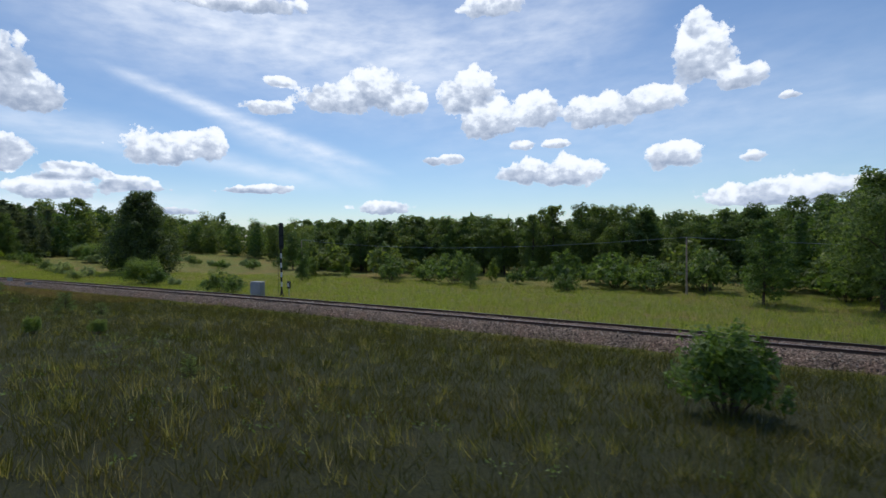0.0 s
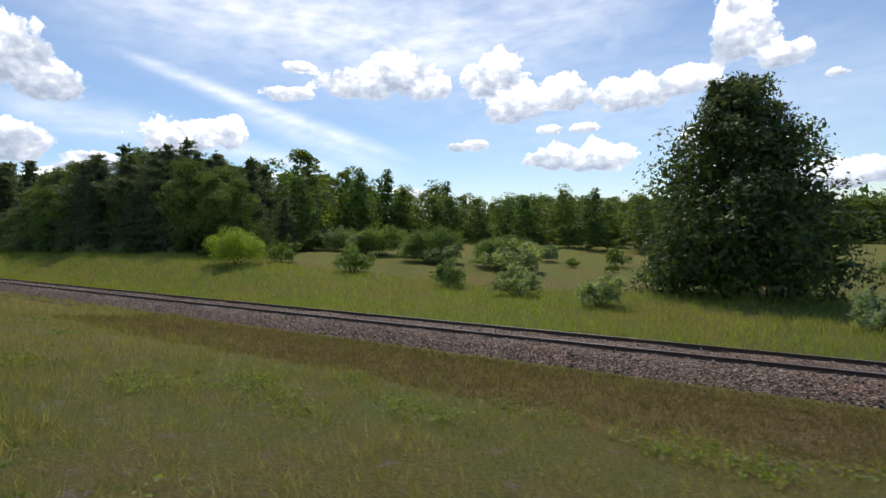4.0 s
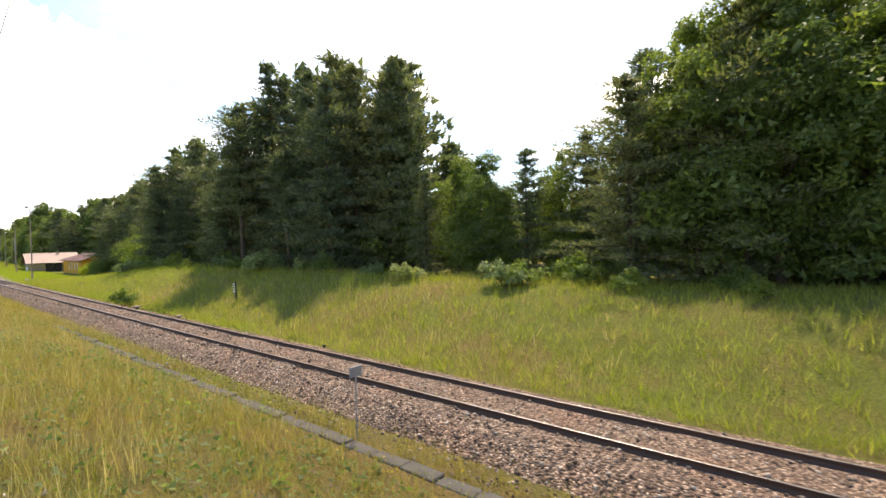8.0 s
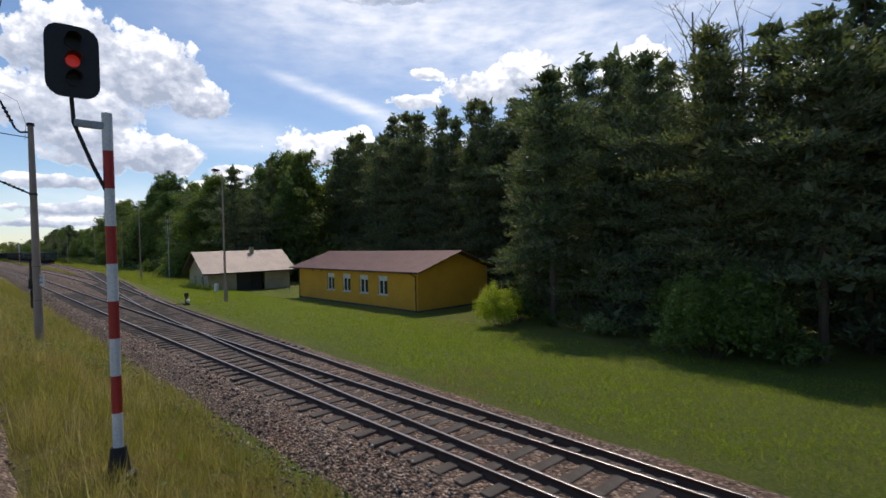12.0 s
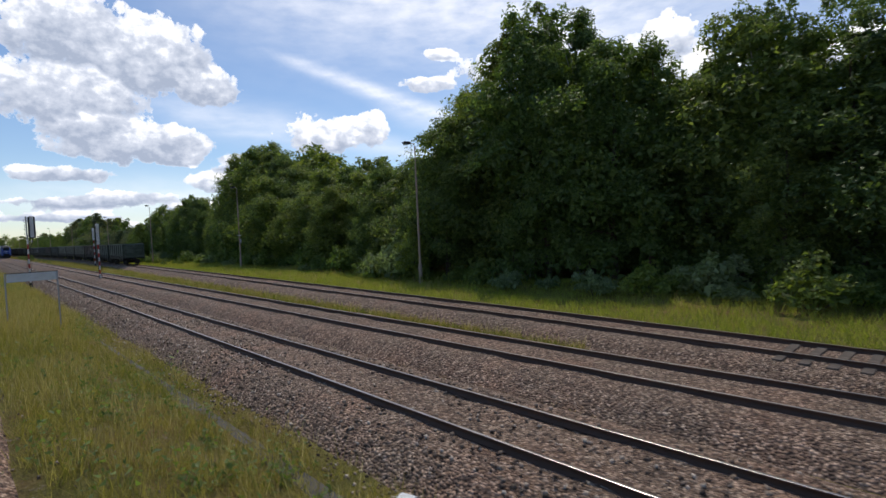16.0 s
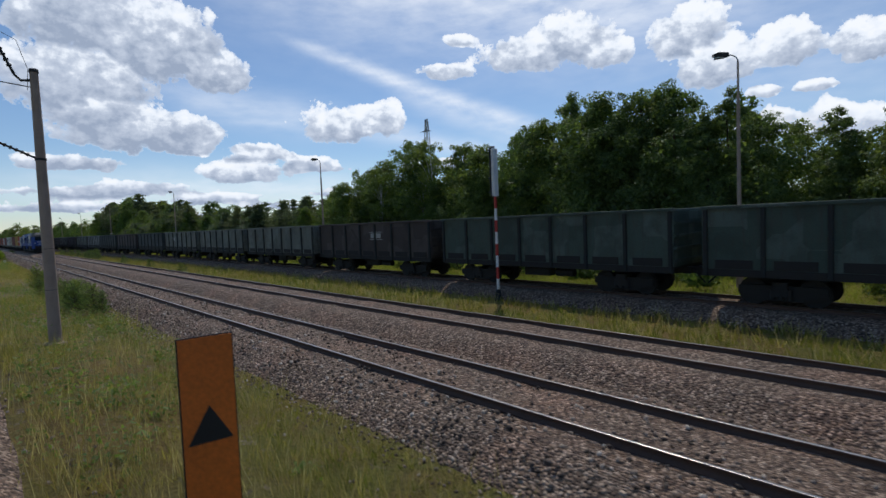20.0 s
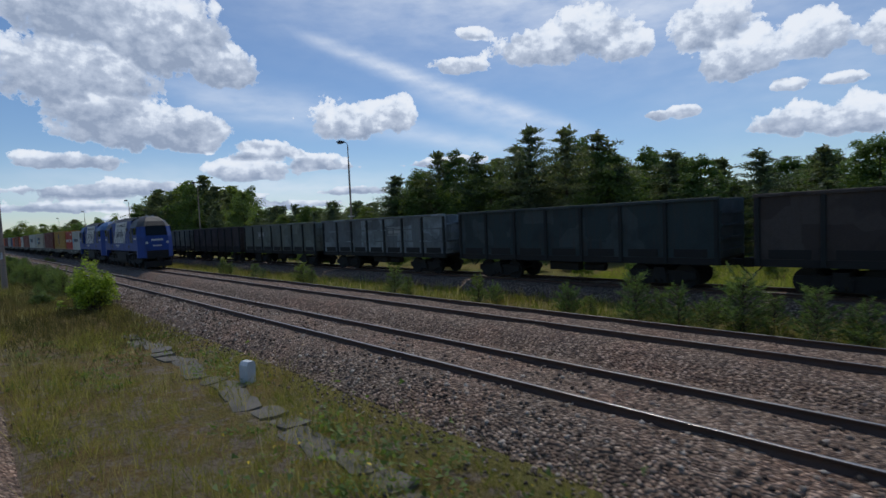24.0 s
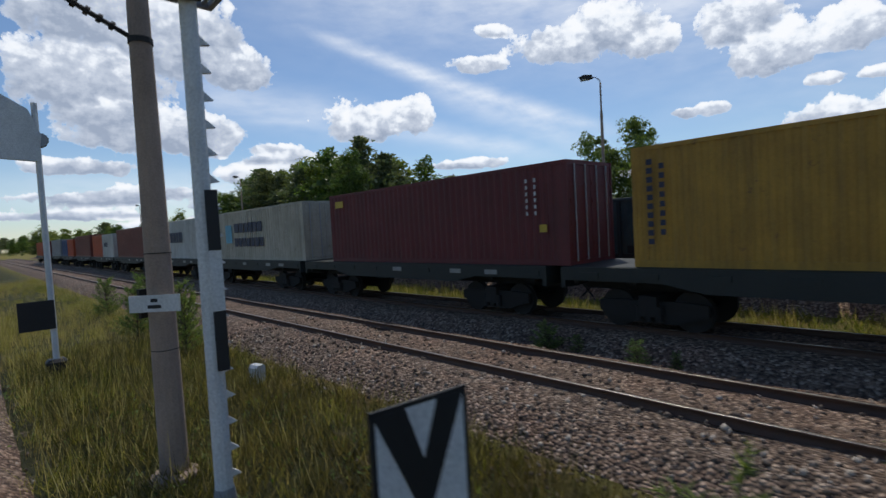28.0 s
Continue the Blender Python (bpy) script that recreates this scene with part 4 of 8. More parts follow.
def forest(x0, x1, b0, b1, gap, keys, h0, h1, seed, wide=1.0, front=5.0, tops=None, be=14.0, keep=None):
    """Trees scattered b0 to b1 metres beyond the outermost track, about gap metres apart; those deeper than front are joined.
    tops: heights of the wood's ragged top along the line, be metres beyond the track, in place of h0 and h1."""
    rng = np.random.default_rng(seed)
    done = []
    for _ in range(int(abs(x1 - x0) * (b1 - b0) / (gap * gap) * 4)):
        x, b = rng.uniform(min(x0, x1), max(x0, x1)), b0 + (b1 - b0) * rng.random() ** 1.2
        if (keep is None or keep(x, b)) and all((x - p) ** 2 + (b - q) ** 2 > gap * gap for p, q in done):
            done.append((x, b))
            edge = float(np.maximum(track_c(x), track_a(x))) + 2.6
            y = edge + b
            key, w, turn = keys[rng.integers(len(keys))], wide * rng.uniform(0.85, 1.2), rng.uniform(0, 360)
            if tops:
                eye, away = float(rail_own(x)) + 2.85, edge - float(ride(x))
                top = float(np.interp(-x, [-p for p, _ in tops], [q for _, q in tops]))
                h = (eye + (top - eye) * (away + min(b, be + 3.0)) / (away + be)) * rng.choice((0.66, 0.76, 0.84, 0.91, 0.96)) - float(ground_z(x, y))
                w *= min(1.0, 13.0 / h) ** 0.4
            else:
                h = rng.uniform(h0, h1) * (0.88 + 0.14 * min((b - b0) / 8.0, 1.0))
                h *= 0.86 if b - b0 > 9 else 1.0
            if b - b0 < front:
                plant(key, x, y, h, turn, w)
            else:
                far_tree(key, x, y, h, turn, w, b - b0 > 9)
                if h > 7:
                    far_tree("bush_b" if len(done) % 3 else "bush_a", x + 2.0, y - 1.0, 0.28 * h, turn, 1.0)
    # the tallest trees, one by one along the wood's top
    for x in np.arange(max(x0, x1) - 1.4, min(x0, x1) + 0.6, -3.3) if tops else ():
        x, b = x + rng.uniform(-0.6, 0.6), min(max(be, b0 + 1.5), b1) + rng.uniform(-1.0, 2.0)
        if keep is None or keep(x, b):
            edge = float(np.maximum(track_c(x), track_a(x))) + 2.6
            eye, away = float(rail_own(x)) + 2.85, edge - float(ride(x))
            top = float(np.interp(-x, [-p for p, _ in tops], [q for _, q in tops]))
            h = (eye + (top - eye) * (away + b) / (away + be)) * rng.uniform(0.96, 1.01) - float(ground_z(x, edge + b))
            grow = plant if b - b0 < front else far_tree
            grow(keys[rng.integers(len(keys))], x, edge + b, h, rng.uniform(0, 360), wide * rng.uniform(0.9, 1.15) * min(1.0, 13.0 / h) ** 0.4)


PINES = ["pine_a", "pine_b", "pine_c", "pine_d", "pine_e"]
OAKS = ["oak_a", "oak_b", "oak_c", "oak_d", "alder"]
def at_edge(x, b):
    return float(np.maximum(track_c(x), track_a(x))) + 2.6 + b


def undergrowth(x0, x1, b0, b1, gap, h0, h1, seed, keys=("bush_a", "bush_b", "bush_c", "bush_a")):
    forest(x0, x1, b0, b1, gap, list(keys), h0, h1, seed)


# meadow at the start of the ride
plant("lone", -105.4, 47.0, 16.6, 40, 1.0, "large lone dark broadleaf tree beside the meadow")
for x, y, h, k in ((-2.4, 50, 7.5, "oak_d"), (5, 48, 11, "oak_b"), (10, 52, 12, "oak_a"), (-1.5, 14.8, 2.6, "bush_n"), (-32, 51, 4.2, "oak_c"), (-21, 53, 2.0, "bush_a"), (-60, 49, 5.0, "oak_c"), (-52, 31, 2.6, "bush_a"), (-71, 33.5, 3.0, "bush_a"),
                   (-67, 33.8, 1.4, "bush_c"), (-93, 31.5, 1.9, "bush_c"), (-98.3, 35, 2.2, "bush_c"), (-112, 36.5, 2.4, "bush_c"), (-119, 38, 2.6, "bush_c"), (-125, 37.6, 2.4, "bush_a"), (-137, 38.5, 2.8, "bush_b"),
                   (-147.7, 38.0, 2.2, "bush_b"), (-74, 33, 4.2, "shrub"), (-50, 31.6, 2.1, "bush_a"), (14, 33, 3.2, "bush_a")):
    plant(k, x, y, h)
forest(30, -70, 24, 36, 5.0, ["young", "bush_a", "bush_b", "bush_b"], 2.2, 5.0, 101)
forest(-70, -150, 34, 46, 5.5, ["bush_c", "bush_a", "bush_b"], 1.2, 3.0, 112)
MEADOW_TOPS = [(70, 13), (8, 11.3), (0, 9.8), (-11, 8), (-20, 10), (-28, 10.6), (-33, 10.2), (-37, 8.6), (-44, 9.4), (-50, 9.3), (-54, 9.4), (-59, 10.6), (-63, 9.4), (-67, 8.6), (-70, 9.2), (-75, 10), (-80, 9.6), (-85, 7.6)]
forest(70, -86, 40, 74, 4.6, OAKS, 0, 0, 102, 1.15, 9, tops=MEADOW_TOPS, be=44.0)
forest(-80, -175, 112, 150, 6.0, OAKS, 0, 0, 103, 1.3, 0, tops=[(-80, 9.5), (-92, 9.5), (-100, 10.5), (-110, 10), (-125, 12), (-140, 11.5), (-152, 12.5), (-175, 15)], be=121.0)
forest(70, 0, 23, 42, 6.0, OAKS, 8, 12, 113)
forest(-172, -215, 62, 92, 6.6, OAKS, 13, 17, 114, 1.2, 0)
forest(-112, -170, 66, 96, 5.6, OAKS, 10, 12, 156, 1.2, 0)
for x, y, h in ((-103.4, 45.4, 4.6), (-107.6, 45.8, 4.2), (-105.6, 44.6, 3.4), (-109.5, 47.0, 3.6)):
    plant("bush_a", x, y, h)
for k in range(11):
    plant("shrub" if k % 2 else "bush_c", -126 - 4.1 * k + 1.3 * math.sin(k * 2.3), 51 + 0.5 * k + 2.0 * math.sin(k * 1.9), 3.7 + 0.9 * math.sin(k * 2.7), None, 1.25)
forest(-168, -225, 32, 66, 6.5, OAKS, 15, 19, 132, 1.1, 0)
# wood on the bank
plant("shrub_y", -149.0, 33.5, 3.9, None, 1.15)
plant("bush_b", -152.5, 40.5, 2.2)
plant("oak_d", -159.8, 37.5, 10.4, 20, 1.05)
plant("oak_b", -164.0, 37.0, 12.6, 80, 1.05)
plant("oak_d", -169.5, 40.5, 13.0, 130, 0.95)
BANK_TOPS = [(-154, 8.5), (-157, 10.5), (-162, 12), (-165, 14), (-168, 16), (-172, 16.8), (-176, 15.6), (-181, 16.8), (-187, 17.6), (-191, 16.8), (-194, 17.1), (-198, 16), (-201, 15.5),
             (-205, 17), (-208, 16.8), (-212, 16), (-217, 13.8), (-219, 10.5), (-222, 10), (-228, 10.5), (-234, 10.5)]
PINE_TOPS = [(-233, 10.5), (-234.5, 17.5), (-237, 20), (-243, 21), (-250, 22.4), (-255, 20.8), (-257, 17), (-260, 13.4), (-263, 14.2), (-265, 12.6), (-266.5, 14.2), (-268.5, 16), (-272, 17.4), (-275, 18.8), (-281, 18.5), (-284, 16.5), (-287, 13.4),
             (-290, 11.5), (-294, 12), (-299, 13), (-303, 13), (-308, 14.5), (-314, 15.2), (-318, 13), (-324, 13.5), (-330, 14.2), (-340, 14.5)]
HOUSE_TOPS = [(-318, 16), (-330, 16.1), (-337, 18.5), (-342, 17), (-347, 16.4), (-352, 18), (-358, 17), (-364, 19.6), (-370, 19.4), (-375, 17), (-380, 19), (-386, 20), (-392, 21.5), (-402, 20.5)]
YARD_TOPS = [(-402, 18), (-412, 16), (-418, 13.5), (-422, 14.6), (-430, 17.7), (-433, 16.8), (-436, 19), (-441, 21.3), (-445, 21.5), (-448, 18.5), (-450, 17.5), (-453, 16.5), (-455.5, 12), (-461, 11),
             (-466, 12.4), (-470, 11.3), (-475, 12.8), (-479, 11.5), (-482, 10), (-485, 9.2), (-488, 13), (-493, 17.7), (-498, 19.3), (-506, 20.5), (-510, 18), (-513, 15), (-517, 13.5), (-520, 10.5)]
SIDING_TOPS = [(-522, 9.7), (-525, 10.4), (-528, 8), (-531, 11.9), (-535, 13), (-540, 13.8), (-546, 14.2), (-550, 12), (-556, 11.7), (-563, 12.8), (-571, 13.8), (-576, 10.5), (-580, 11), (-586, 8.5),
               (-590, 8.3), (-606, 8.4), (-620, 7.8), (-630, 7), (-636, 7.2), (-641, 7.8), (-645, 10), (-651, 12.2), (-655, 10), (-659, 10.2), (-664, 11.4), (-668, 9.8), (-673, 9), (-676, 6.0), (-690, 6.7), (-720, 7.4)]
forest(-158, -172, 15, 30, 4.4, ["pine_a", "pine_c", "pine_b", "oak_d"], 0, 0, 104, tops=BANK_TOPS)
forest(-170, -206, 11.5, 27, 3.7, PINES + ["pine_a", "pine_c", "oak_c"], 0, 0, 134, tops=BANK_TOPS)
plant("oak_c", -187.5, 41.5, 17.0)
undergrowth(-153, -170, 12, 15, 3.0, 1.2, 3.0, 115)
for x, y, h in ((-219.3, 28.9, 1.3), (-213.8, 29.1, 1.1), (-208.8, 29.3, 0.9)):
    plant("bush_b", x, y, h, None, 1.1)
undergrowth(-170, -216, 9.0, 12, 3.2, 0.8, 2.2, 131)
forest(-199, -213, 17, 28, 4.6, ["oak_b", "oak_c"], 0, 0, 137, tops=BANK_TOPS)
forest(-205, -217.5, 12, 24, 4.4, ["pine_a", "oak_c", "oak_d"], 0, 0, 135, tops=BANK_TOPS)
forest(-218, -233, 12.5, 22, 3.6, ["pine_e", "oak_d", "pine_a", "oak_c"], 0, 0, 138, tops=BANK_TOPS)
forest(-221, -244, 22, 34, 4.0, ["oak_c", "oak_d"], 6.5, 8.0, 157, 1.1, 0)
forest(-234.5, -258, 10.5, 30, 3.6, PINES, 0, 0, 105, tops=PINE_TOPS, keep=lambda x, b: x < -234.5 - 0.4 * max(b - 13, 0))
forest(-258, -272, 10.5, 18, 3.4, PINES, 0, 0, 139, tops=PINE_TOPS)
forest(-272, -286, 10.5, 30, 3.6, PINES, 0, 0, 140, tops=PINE_TOPS, keep=lambda x, b: x < -272 - 0.36 * (b - 15))
forest(-256, -288, 19, 33, 3.8, PINES, 10, 12.5, 155, 1.0, 0)
plant("pine_s", -252.5, 33.0, 21.0)
plant("pine_s", -249.8, 35.0, 20.0)
undergrowth(-216, -286, 8.0, 10.5, 3.0, 0.8, 2.4, 116, ("bush_c", "bush_b", "bush_c", "bush_a"))
forest(-286, -300, 16.5, 32, 3.6, PINES, 0, 0, 117, tops=PINE_TOPS)
forest(-300, -335, 16.5, 32, 3.6, PINES, 0, 0, 141, tops=PINE_TOPS)
plant("bare_a", -323.5, 41.0, 20.5)
plant("bare_a", -321.0, 42.0, 19.0)
undergrowth(-284, -334, 14.0, 16.5, 2.8, 1.0, 2.8, 118)
plant("shrub", -289.2, 32.6, 7.4, None, 0.95)
plant("shrub", -283.0, 33.5, 6.6, 50, 1.0)
plant("shrub", -297.2, 36.2, 6.9, 90, 0.8)
plant("young", -301.5, 36.8, 4.6)
plant("shrub", -319.8, 32.8, 4.7, 20, 0.85)
plant("shrub_y", -333.0, 33.2, 2.9, None, 0.8)
plant("bush_b", -253.6, 19.6, 1.5)
# wood behind the houses
forest(-342, -386, 30, 50, 3.5, PINES, 0, 0, 106, tops=HOUSE_TOPS, be=24.0)
forest(-327, -342, 27, 46, 3.5, PINES, 0, 0, 136, tops=HOUSE_TOPS, be=24.0)
plant("birch_a", -351.3, 52.5, 19.0)
plant("birch_a", -397.5, 52.0, 22.0)
plant("birch_b", -401.0, 53.5, 22.5)
for x, y in ((-373.0, 27.0), (-371.2, 27.4), (-375.0, 26.8)):
    plant("bush_a", x, y, 0.9)
forest(-386, -402, 14, 40, 4.2, OAKS + ["pine_a", "pine_c"], 0, 0, 119, tops=HOUSE_TOPS, be=24.0)
# wood along the yard
forest(-402, -412, 11, 34, 4.2, ["oak_c", "oak_b", "oak_d"], 0, 0, 107, 1.2, 8, tops=YARD_TOPS)
forest(-430, -448, 12, 34, 4.2, ["oak_c", "oak_b", "oak_d", "alder"], 0, 0, 142, 1.1, 8, tops=YARD_TOPS)
forest(-412, -430, 11, 34, 4.2, ["oak_c", "oak_b", "alder", "pine_a"], 0, 0, 149, 1.2, 8, tops=YARD_TOPS)
plant("birch_b", -454.5, 46.0, 15.5)
for x, y, h in ((-442.5, 41.5, 23.0), (-439.0, 43.0, 22.0), (-425.0, 42.0, 17.5), (-421.0, 43.0, 17.0)):
    plant("birch_a", x, y, h)
undergrowth(-398, -456, 6.5, 10.0, 2.7, 1.2, 3.2, 120, ("bush_a", "bush_c", "bush_b", "bush_a"))
plant("bush_c", -452.0, 34.6, 4.6, None, 0.8)
plant("young", -449.2, 34.0, 5.0)
forest(-448, -490, 10, 34, 4.2, OAKS, 0, 0, 121, 1.25, 7, tops=YARD_TOPS)
forest(-489, -512, 10.5, 38, 3.9, ["oak_a", "oak_b", "oak_d", "oak_c", "alder"], 0, 0, 144, 1.2, 8, tops=YARD_TOPS)
undergrowth(-456, -520, 7.0, 10.5, 2.8, 1.2, 3.6, 122, ("bush_a", "bush_c", "bush_a", "bush_b"))
forest(-512, -531, 13, 32, 4.4, OAKS, 0, 0, 108, tops=YARD_TOPS[:-1] + SIDING_TOPS)
forest(-531, -562, 13, 32, 4.0, OAKS, 0, 0, 145, tops=SIDING_TOPS)
for x in np.arange(-516, -700, -2.3):
    far_tree("bush_a" if int(x) % 3 else "bush_b", x, at_edge(x, 4.2 + 1.4 * math.sin(x * 1.7)), 1.3 + 0.5 * math.sin(x * 2.9), x * 50, 0.9)
forest(-562, -590, 12, 30, 4.0, OAKS + ["birch_a"], 0, 0, 123, 1.1, 8, tops=SIDING_TOPS)
undergrowth(-516, -660, 7.5, 11, 3.4, 1.0, 2.8, 124)
forest(-590, -644, 13, 28, 3.5, ["pine_a", "oak_c", "pine_c", "pine_e"], 0, 0, 125, 1.3, 4, tops=SIDING_TOPS)
forest(-590, -646, 45, 74, 6.5, OAKS, 9.5, 12, 148, 1.1, 0)
forest(-644, -674, 13, 30, 3.5, ["pine_a", "oak_b", "oak_c", "pine_c", "alder", "pine_a"], 0, 0, 109, 1.15, tops=SIDING_TOPS)
forest(-674, -716, 14, 26, 3.6, ["pine_a", "oak_c", "pine_c", "oak_b"], 0, 0, 151, 1.3, 4, tops=SIDING_TOPS)
forest(-664, -745, 70, 95, 6.0, OAKS + PINES, 9.5, 12.5, 126, 1.0, 0)
plant("oak_a", -754.0, 53.0, 14.5)
plant("oak_b", -759.5, 54.0, 14.0)
plant("oak_d", -757.0, 52.0, 11.5)
forest(-800, -822, 38, 60, 5.5, PINES + OAKS, 12.5, 16, 110, 1.1, 5)
forest(-822, -900, 38, 62, 5.2, PINES + ["oak_b", "oak_c"], 21, 26, 152, 1.15, 4)
forest(-930, -1060, 30, 80, 10.0, OAKS, 11, 17, 127, 1.0, 0)
# young pines in the dry grass
for x, d, h in ((-744.0, 4.6, 1.7), (-746.5, 5.2, 2.0), (-749.0, 4.4, 1.9), (-752.0, 5.4, 2.1), (-757.0, 4.8, 1.8)):
    plant("sapling_a", x, float(ride(x)) + d, h, None, 1.2)
for k, (x, y, h) in enumerate(((-37.6, 14.2, 0.9), (-15.4, 8.2, 0.7), (-50.5, 13.0, 0.5), (-41.0, 13.3, 1.5), (-57.0, 12.9, 0.5), (-70.0, 16.6, 1.2), (-170.0, 13.8, 1.4), (-165.8, 13.4, 1.3), (-164.6, 13.6, 1.1), (-165.7, 11.8, 1.3),
                               (-160.6, 12.9, 1.4), (-159.0, 13.5, 0.9), (-157.2, 14.0, 1.7), (-155.2, 14.3, 1.5), (-167.4, 14.2, 1.0), (-173.0, 14.6, 0.7), (-171.5, 12.4, 1.5), (-176.5, 13.6, 1.3), (-177.6, 12.6, 1.2))):
    plant("sapling_" + "abc"[k % 3], x, y, 0.88 * h, None, 1.9)
for k, (x, d, h) in enumerate(((-563.5, 3.6, 1.2), (-566.0, 4.2, 1.0), (-570.0, 4.0, 1.7), (-572.0, 4.6, 1.3), (-553.0, 3.4, 0.8), (-657.5, 5.4, 1.2), (-668.0, 4.6, 1.4), (-671.0, 5.0, 1.5))):
    plant("sapling_" + "abc"[k % 3], x, float(ride(x)) + d, h, None, 1.1)
for k, (x, y, h) in enumerate(((-675.8, 5.6, 1.1), (-674.0, 5.3, 1.3), (-671.8, 6.4, 1.5), (-671.1, 6.6, 1.1), (-669.8, 7.5, 1.3), (-682.6, 4.9, 1.5))):
    plant("sapling_" + "abc"[k % 3], x, y, h, None, 1.2)
for k, (x, y, h) in enumerate(((-556.1, 8.5, 1.5), (-555.4, 8.9, 1.3), (-556.9, 8.3, 1.2), (-555.2, 8.3, 1.4), (-557.6, 8.6, 0.9), (-552.1, 7.9, 1.4), (-551.2, 8.6, 1.5), (-550.7, 8.9, 1.2), (-562.5, 8.4, 1.1), (-561.6, 7.4, 0.7),
                               (-573.6, 8.0, 1.2), (-573.0, 8.4, 1.1), (-574.3, 7.8, 0.9), (-568.5, 8.3, 1.0))):
    plant("sapling_" + "abc"[k % 3], x, y, h, None, 1.35)
rng = np.random.default_rng(311)
for lo, hi, count, h0, h1 in ((-678.0, -688.0, 6, 1.0, 1.5), (-691.0, -698.0, 2, 0.6, 0.9), (-699.0, -728.0, 12, 1.0, 1.7)):
    for k in range(count):
        cx, cd = lo + (hi - lo) * (k + rng.uniform(0, 0.9)) / count, rng.uniform(3.8, 5.8)
        for j in range(rng.integers(1, 5)):
            x, d = cx + rng.normal() * 0.7, cd + rng.normal() * 0.5
            plant("sapling_" + "abc"[(k + j) % 3], x, float(ride(x)) + max(d, 3.5), rng.uniform(h0, h1) * (1.0 if j == 0 else rng.uniform(0.5, 0.9)), None, rng.uniform(1.0, 1.5))
        if k % 2:
            plant("bush_n", cx + 0.9, float(ride(cx)) + cd + rng.uniform(-1.0, 0.6), rng.uniform(0.5, 1.0), None, 1.3)
for k, (x, o, h) in enumerate(((-644.8, 3.3, 1.8), (-639.0, 3.5, 1.5), (-634.2, 3.3, 1.3), (-631.6, 3.4, 2.0), (-630.0, 3.0, 1.7), (-628.4, 3.7, 2.0), (-626.5, 3.4, 1.8), (-625.4, 3.2, 1.5), (-577.0, 3.2, 1.0), (-590.0, 3.3, 1.2), (-605.0, 3.4, 1.4),
                               (-655.0, 3.4, 1.6), (-662.0, 3.2, 1.4), (-669.0, 3.3, 1.7), (-735.5, -2.3, 0.9), (-733.0, -2.4, 0.8), (-728.0, -2.3, 0.9))):
    plant("sapling_" + "abc"[k % 3], x, float(track_b(x)) + o, 0.82 * h, None, 1.5)
    plant("sapling_" + "bca"[k % 3], x + 0.75, float(track_b(x)) + o + 0.3, 0.55 * h, None, 1.5)
rng = np.random.default_rng(331)
for k in range(84):
    x = rng.uniform(-730, -657)
    room = float(track_a(x)) - 3.0 - float(ride(x))
    d = 2.9 + (room - 2.9) * rng.random()
    if k % 4:
        plant("sapling_" + "abc"[k % 3], x, float(ride(x)) + d, rng.uniform(0.6, 1.7), None, rng.uniform(1.1, 1.6))
    else:
        plant("bush_d", x, float(ride(x)) + d, rng.uniform(0.5, 1.1), None, 1.3)
plant("bush_y", -653.4, 6.2, 2.55, None, 1.1, "bright light green bush beside the track")
# added darker bush inside the bright one; its colour stands for inner shade
plant("bush_d", -653.8, 6.2, 1.7, None, 1.05, "darker-leaved bush inside the bright bush, coloured for inner shade")
plant("bush_y", -655.0, 6.5, 1.5, 90, 1.0)
plant("bush_n", -28.6, 8.0, 0.9)
plant("bush_n", -32.5, 5.4, 0.7)
plant("bush_n", -27.4, 10.2, 0.8)


def distant_woods():
    """Far tree lines, joined: ragged crowns of leaf sprays."""
    rng = np.random.default_rng(77)
    vs, fs, k = [], [], 0
    for x in np.arange(260, -1500, -4.5):
        b = 250 + 60 * math.sin(x * 0.013) + rng.uniform(-25, 25)
        y = at_edge(x, b) if x < 100 else 30 + b
        z, h = float(ground_z(x, y)), rng.uniform(9, 16)
        c = np.array([x, y, z + h * 0.5])
        p = rng.normal(size=(90, 3))
        p = c + p / np.linalg.norm(p, axis=1, keepdims=True) * np.array([4.5, 4.0, h * 0.55]) * rng.uniform(0.6, 1.05, (90, 1))
        v, f = leaf_tris(p, 2.6, rng)
        vs.append(v)
        fs.append(f + k)
        k += len(v)
    tagged(new("distant_woods", big_mesh("distant_woods", np.concatenate(vs), np.concatenate(fs), M_LEAF)), "distant line of dark green woods", "woods", kind="stuff")


distant_woods()
rng = np.random.default_rng(79)
for k in range(170):
    far_tree(OAKS[k % 5] if k % 3 else PINES[k % 5], -1130 - 260 * rng.random(), -230 + 3.1 * k + rng.uniform(-6, 6), rng.uniform(13, 20), rng.uniform(0, 360), 1.5, True)
for mat, lots in FAR_TREES.items():
    v = np.concatenate(lots)
    tagged(new("inner_woods", big_mesh("inner_woods", v, np.arange(len(v)).reshape(-1, 3), mat)), "dense crowns in the depth of the woods", "woods", kind="stuff")



# ---- writing and plates ----
def plain(name, col, rough=0.6, metal=0.0):
    return weathered(name, col, tuple(0.55 * c for c in col), 1.3, rough, metal, 0.45, 30.0, 0.08)


